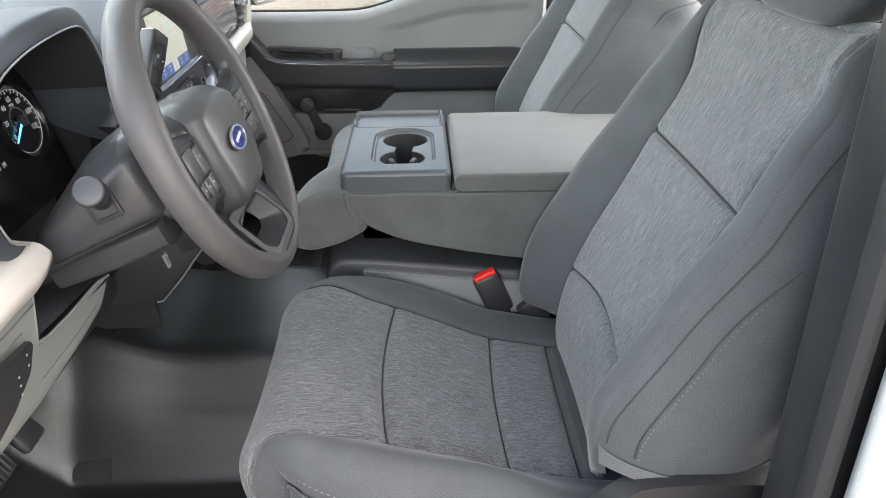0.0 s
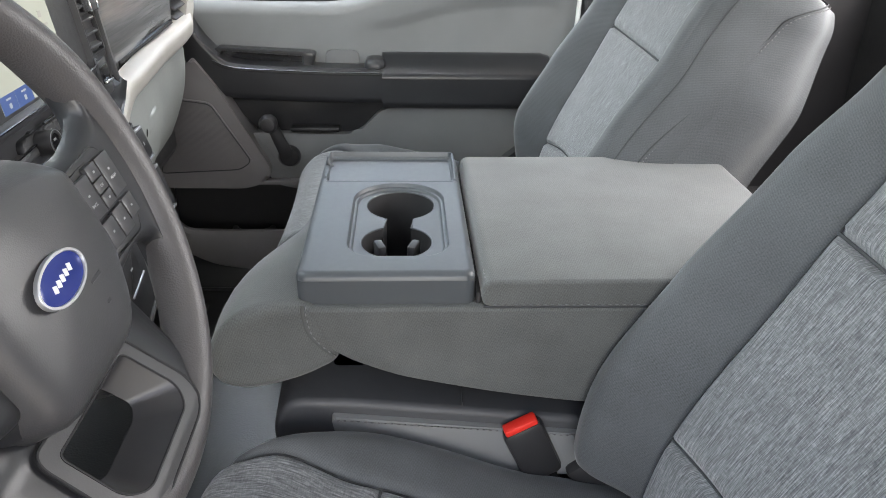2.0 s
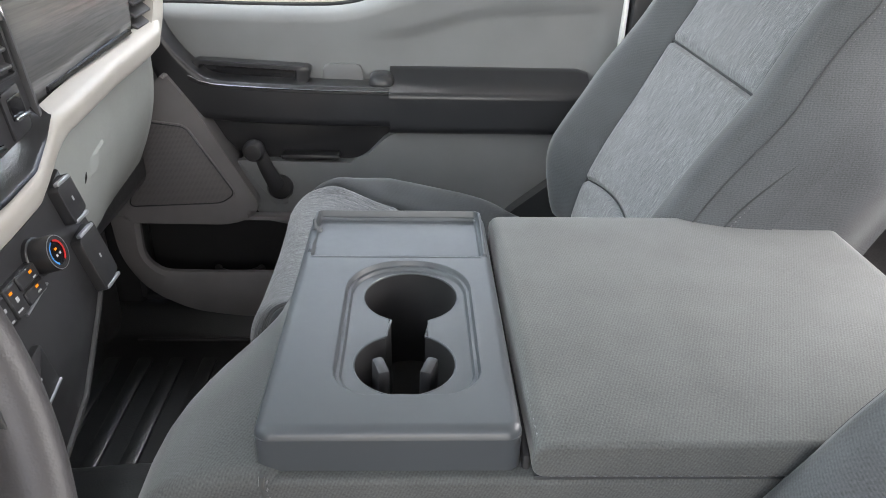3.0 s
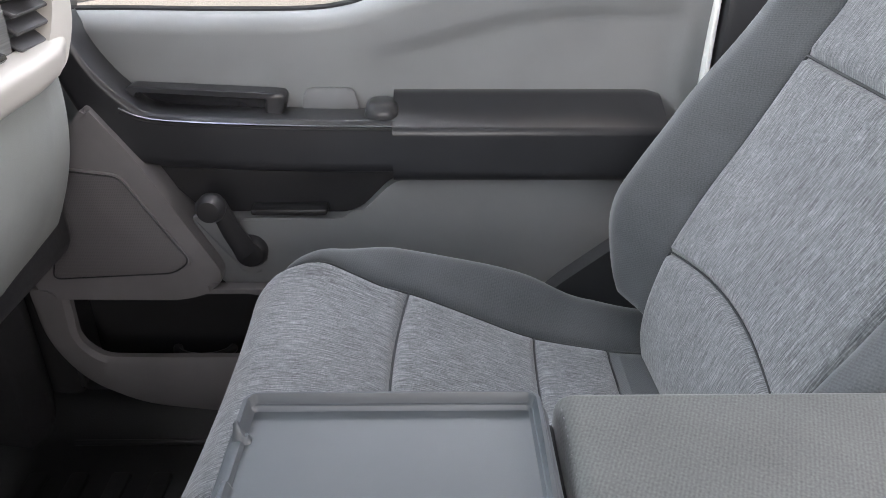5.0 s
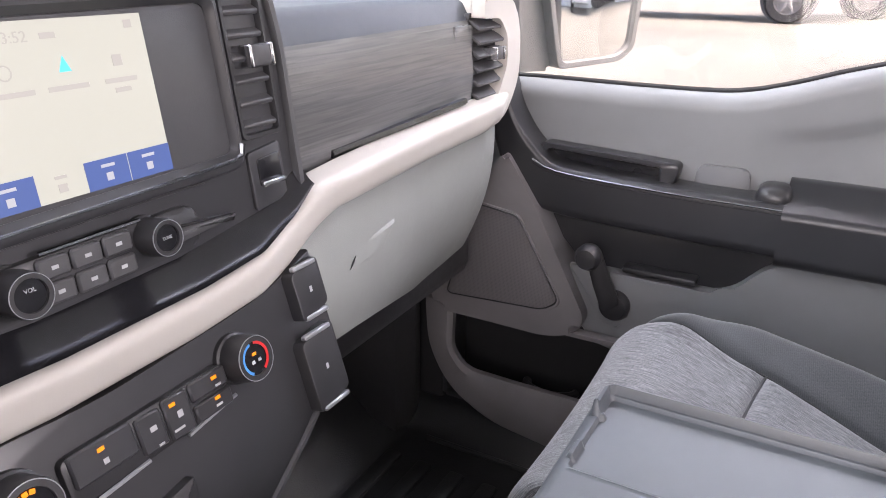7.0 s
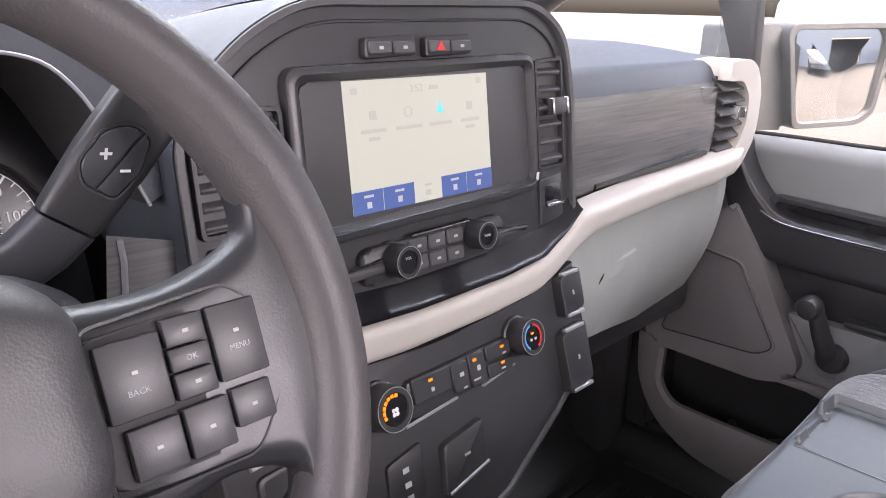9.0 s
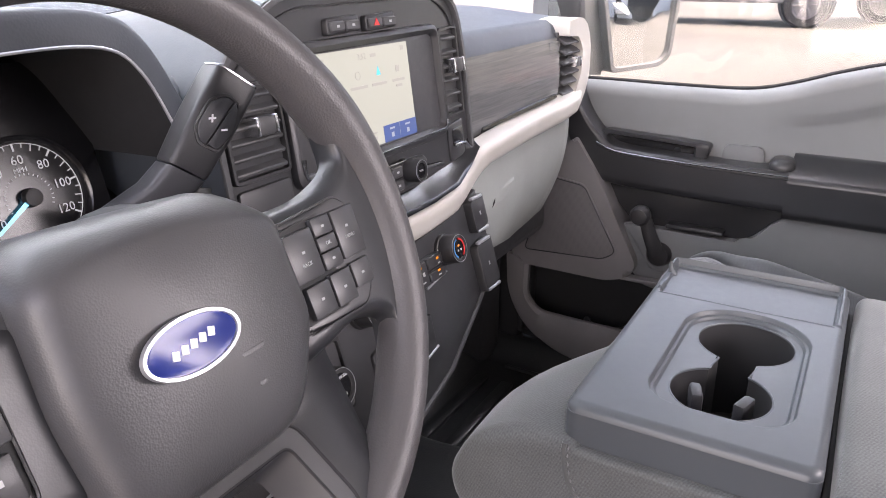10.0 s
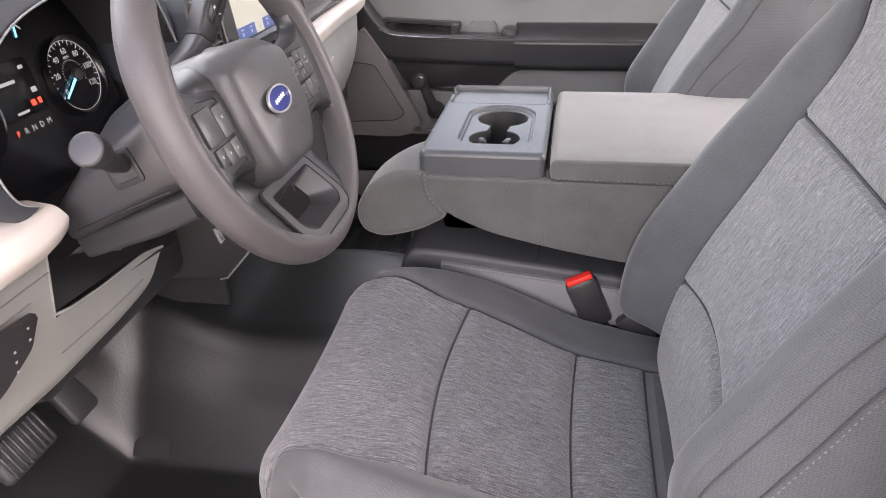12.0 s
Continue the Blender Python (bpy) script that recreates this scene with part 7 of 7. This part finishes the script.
part("housing_rim", ring(ho, hi_, MM, 0.014, 0.004), M_MIRBODY, mir)
nh = len(hi_)


def convex(s, t):
    x, y = hi_[int(round(s * nh)) % nh]
    x, y = x * t, y * t
    return MM @ Vector((x, y, 0.009 - (x * x + y * y) / 2.8))


part("mirror_glass", grid(convex, nh, 28, closed_u=True), M_MIRROR, mir, "convex mirror glass")
part("convex_inset", prism(rounded([(0.035, 0.030), (0.090, 0.030), (0.090, 0.082), (0.035, 0.082)], 0.006, 3), MM @ pose(0, 0, 0.0065, 0, 6, 0), 0.002, 0), M_MIRROR, mir)
part("mirror_arm", prism(rounded([(-0.215, -0.100), (-0.080, -0.102), (-0.112, 0.088), (-0.215, 0.088)], 0.01, 4), MM, 0.10, 0.01, z0=-0.11), M_MIRBODY, mir, "grey mirror foot")


def wheel_of(parent, x, y, z, r, w):
    f = basis((x, y, z), (1, 0, 0), (0, 0, 1))
    t = part("wheel", lathe([(r * 0.60, -w / 2), (r * 0.92, -w / 2), (r, -w / 4), (r, w / 4), (r * 0.92, w / 2), (r * 0.62, w / 2), (r * 0.60, w / 2 - 0.03)], f, 40), M_BLACK, parent, "black tyre")
    part("rim", lathe([(r * 0.61, w / 2 - 0.02), (r * 0.55, w / 2 - 0.05), (r * 0.25, w / 2 - 0.02), (0, w / 2 - 0.015)], f, 30), M_DGREY, t, "dull grey wheel rim")
    for k in range(6):
        a = math.pi / 3 * k
        part("spoke", rbox((r * 0.36, 0, 0), (r * 0.42, r * 0.12, 0.02), 0.008, 1, f @ pose(0, 0, w / 2 - 0.01, 0, 0, math.degrees(a))), M_DGREY, t)


def pickup(x, y, label, paint, flip=1):
    """A pickup seen from its side, its nose towards -x (flip 1)."""
    g = ground_z(y)
    t = thing("pickup_truck", label, "pickup truck", (x, y, ground_z(y)), "parked trucks")
    prof = [(-2.9, 0.55), (-2.95, 0.95), (-2.75, 1.12), (-1.55, 1.20), (-0.75, 1.88), (0.75, 1.92), (0.95, 1.30), (2.85, 1.30), (2.9, 0.60), (2.3, 0.50), (-2.3, 0.48)]
    prof = [(x + flip * a, g + b2) for a, b2 in prof]
    bm = prism(rounded(prof, 0.08, 4), basis((0, y + 1.9, 0), (1, 0, 0), (0, 0, 1)), 1.9, 0.06, 3)
    part("body", bm, paint, t)
    fr = DF(y - 0.004)
    for a, b2, c, d in ((-1.15, -0.15, 1.22, 1.78), (-0.05, 0.72, 1.24, 1.80)):
        part("window", prism(rounded([(x + flip * a, g + c), (x + flip * b2, g + c), (x + flip * b2, g + d), (x + flip * (a + 0.42 if a < -1 else a), g + d)][::flip], 0.03, 3), fr, 0.01, 0.003), M_GLOSS, t, "dark window")
    for a in (-1.42, -0.10, 0.90):
        part("panel_gap", rbox((x + flip * a, y - 0.001, g + 0.90), (0.012, 0.01, 0.75), 0.002, 1), M_BLACK, t)
    part("side_step", rbox((x - flip * 0.2, y + 0.02, g + 0.44), (2.2, 0.12, 0.07), 0.02), M_DGREY, t)
    for a in (-1.60, 1.55):
        part("wheel_arch", lathe([(0.44, -0.05), (0.47, 0.0), (0.47, 0.02), (0.43, 0.02), (0.40, -0.05)], basis((x + flip * a, y, g + 0.44), (1, 0, 0), (0, 0, 1)), 40), M_CHAR, t)
        # flat black disc stands in for the shaded hollow inside the arch
        part("arch_shade_disc", lathe([(0.43, 0.006), (0, 0.007)], basis((x + flip * a, y, g + 0.44), (1, 0, 0), (0, 0, 1)), 40), M_BLACK, t)
        wheel_of(t, x + flip * a, y - 0.02, g + 0.38, 0.38, 0.25)
    return t


M_CARGREY = plastic("silver_grey_car_paint", (0.16, 0.165, 0.17), 0.3, 60, 0.0, var=0.04, coat=0.5)
M_CARGREEN = plastic("dark_green_car_paint", (0.05, 0.06, 0.045), 0.3, 60, 0.0, var=0.05, coat=0.5)


pickup(-2.85, 15.5, "white pickup truck parked across the yard", M_BODYWHITE, -1)
pickup(1.5, 17.5, "dark green pickup truck parked far off", M_CARGREEN, 1)
pickup(22.6, 1.6, "white pickup truck parked before the warehouse", M_BODYWHITE, 1)
pickup(22.8, 10.2, "white pickup truck parked before the warehouse", M_BODYWHITE, 1)

# a small car's tail
g_ = ground_z(6.5)
tail = thing("hatchback_car", "silver grey hatchback with red tail lamps and a white plate", "car", (0.9, 8.0, g_), "parked cars")
part("body", rbox((0.93, 8.05, g_ + 0.77), (0.98, 3.1, 0.60), 0.10, 4), M_CARGREY, tail, "silver grey bodywork")
part("cabin", rbox((0.93, 8.25, g_ + 1.24), (0.86, 2.1, 0.42), 0.14, 4), M_GLOSS, tail, "dark glass cabin")
part("bumper", rbox((0.93, 6.50, g_ + 0.53), (1.06, 0.26, 0.22), 0.06, 3), M_MIRBODY, tail, "grey bumper")
part("bright_bar", rbox((0.93, 6.487, g_ + 0.705), (0.60, 0.02, 0.035), 0.008, 2), M_CHROME, tail, "bright bar over the plate")
plate = part("number_plate", rbox((0.86, 6.487, g_ + 0.615), (0.20, 0.012, 0.10), 0.003, 1), M_WHITE, tail, "white plate with grey bars")
for dx in (-0.06, -0.02, 0.02, 0.06):
    part("plate_bar", rbox((0.86 + dx, 6.4795, g_ + 0.615), (0.022, 0.003, 0.04), 0.001, 1), M_CHAR, plate)
for x in (0.56, 1.28):
    part("tail_lamp", rbox((x, 6.50, g_ + 0.76), (0.12, 0.06, 0.26), 0.02, 2), M_RED, tail, "red tail lamp")
for wx in (0.52, 1.36):
    wheel_of(tail, wx, 7.3, g_ + 0.32, 0.32, 0.18)

# warehouse behind, seen in the mirror
ware = thing("warehouse", "white warehouse with a dark open doorway", "building", (26, 6, 0))
part("wall", joined(rbox((26, -6.2, 3.5), (0.4, 21.0, 7.0), 0.02, 1), rbox((26, 15.8, 3.5), (0.4, 17.0, 7.0), 0.02, 1), rbox((26, 5.8, 5.4), (0.4, 3.0, 3.2), 0.02, 1)), M_BODYWHITE, ware, "white panelled wall")
part("roof", rbox((30, 4.0, 7.1), (8.6, 42.0, 0.3), 0.05, 1), M_PALE, ware)
# black panel set back from the opening stands in for the unlit interior
part("doorway", rbox((27.5, 5.8, 1.9), (0.2, 3.2, 3.8), 0.02, 1), M_BLACK, ware, "black panel for the unlit inside of the doorway")
part("window", rbox((25.78, 2.4, 2.2), (0.06, 0.9, 1.2), 0.02, 1), M_GLOSS, ware, "dark window")

bkl = thing("seat_belt_buckle", "black seat belt buckle beside the passenger seat", "seat belt", (0.22, 2.02, 0.93))
part("buckle_body", rbox((0, 0, 0), (0.05, 0.022, 0.11), 0.008, 2, pose(0.235, 2.02, 0.965, 0, 55, 0)), M_BLACK, bkl)
part("buckle_plate", rbox((0, -0.012, 0), (0.012, 0.003, 0.07), 0.001, 1, pose(0.235, 2.02, 0.965, 0, 55, 0)), M_SILVER, bkl, "bright metal plate")

solo("trim_quarter", prism(rounded([(-0.510, 1.322), (-0.531, 1.640), (-0.640, 1.640), (-0.595, 1.54), (-0.560, 1.45), (-0.545, 1.322)], 0.012, 4), DF(2.185), 0.025, 0.006), M_BLACK, "dark trim at the foot of the windscreen pillar", "pillar trim", kind="structure")
# streaked strip between the cluster and the centre stack
part("streaked_strip", grid(lambda s, t: (-0.452 + 0.004 * t, lerp(1.046, 1.092, t) + 0.010 * s, lerp(1.285, 1.378, s) - 0.012 * t), 10, 4), M_WOOD, dash, "streaked grey strip")
part("strip_line", tube([(-0.4495, 1.063, 1.374), (-0.4495, 1.064, 1.36), (-0.4495, 1.062, 1.33), (-0.4495, 1.054, 1.29)], 0.0022, 6), M_SILVER, dash, "thin silver line")
part("panel_edge_line", tube([(-0.372, 1.110, 1.118), (-0.395, 1.110, 1.090), (-0.416, 1.110, 1.062), (-0.456, 1.110, 1.017), (-0.463, 1.100, 1.020)], 0.0018, 6), M_SILVER, clim, "thin silver edge line")
part("side_trim", prism(rounded([(-0.370, 1.120), (-0.456, 1.016), (-0.64, 1.00), (-0.64, 1.20), (-0.40, 1.20)], 0.006, 3), DF(1.126), 0.012, 0.002), M_BLACK, clim, "black side trim")
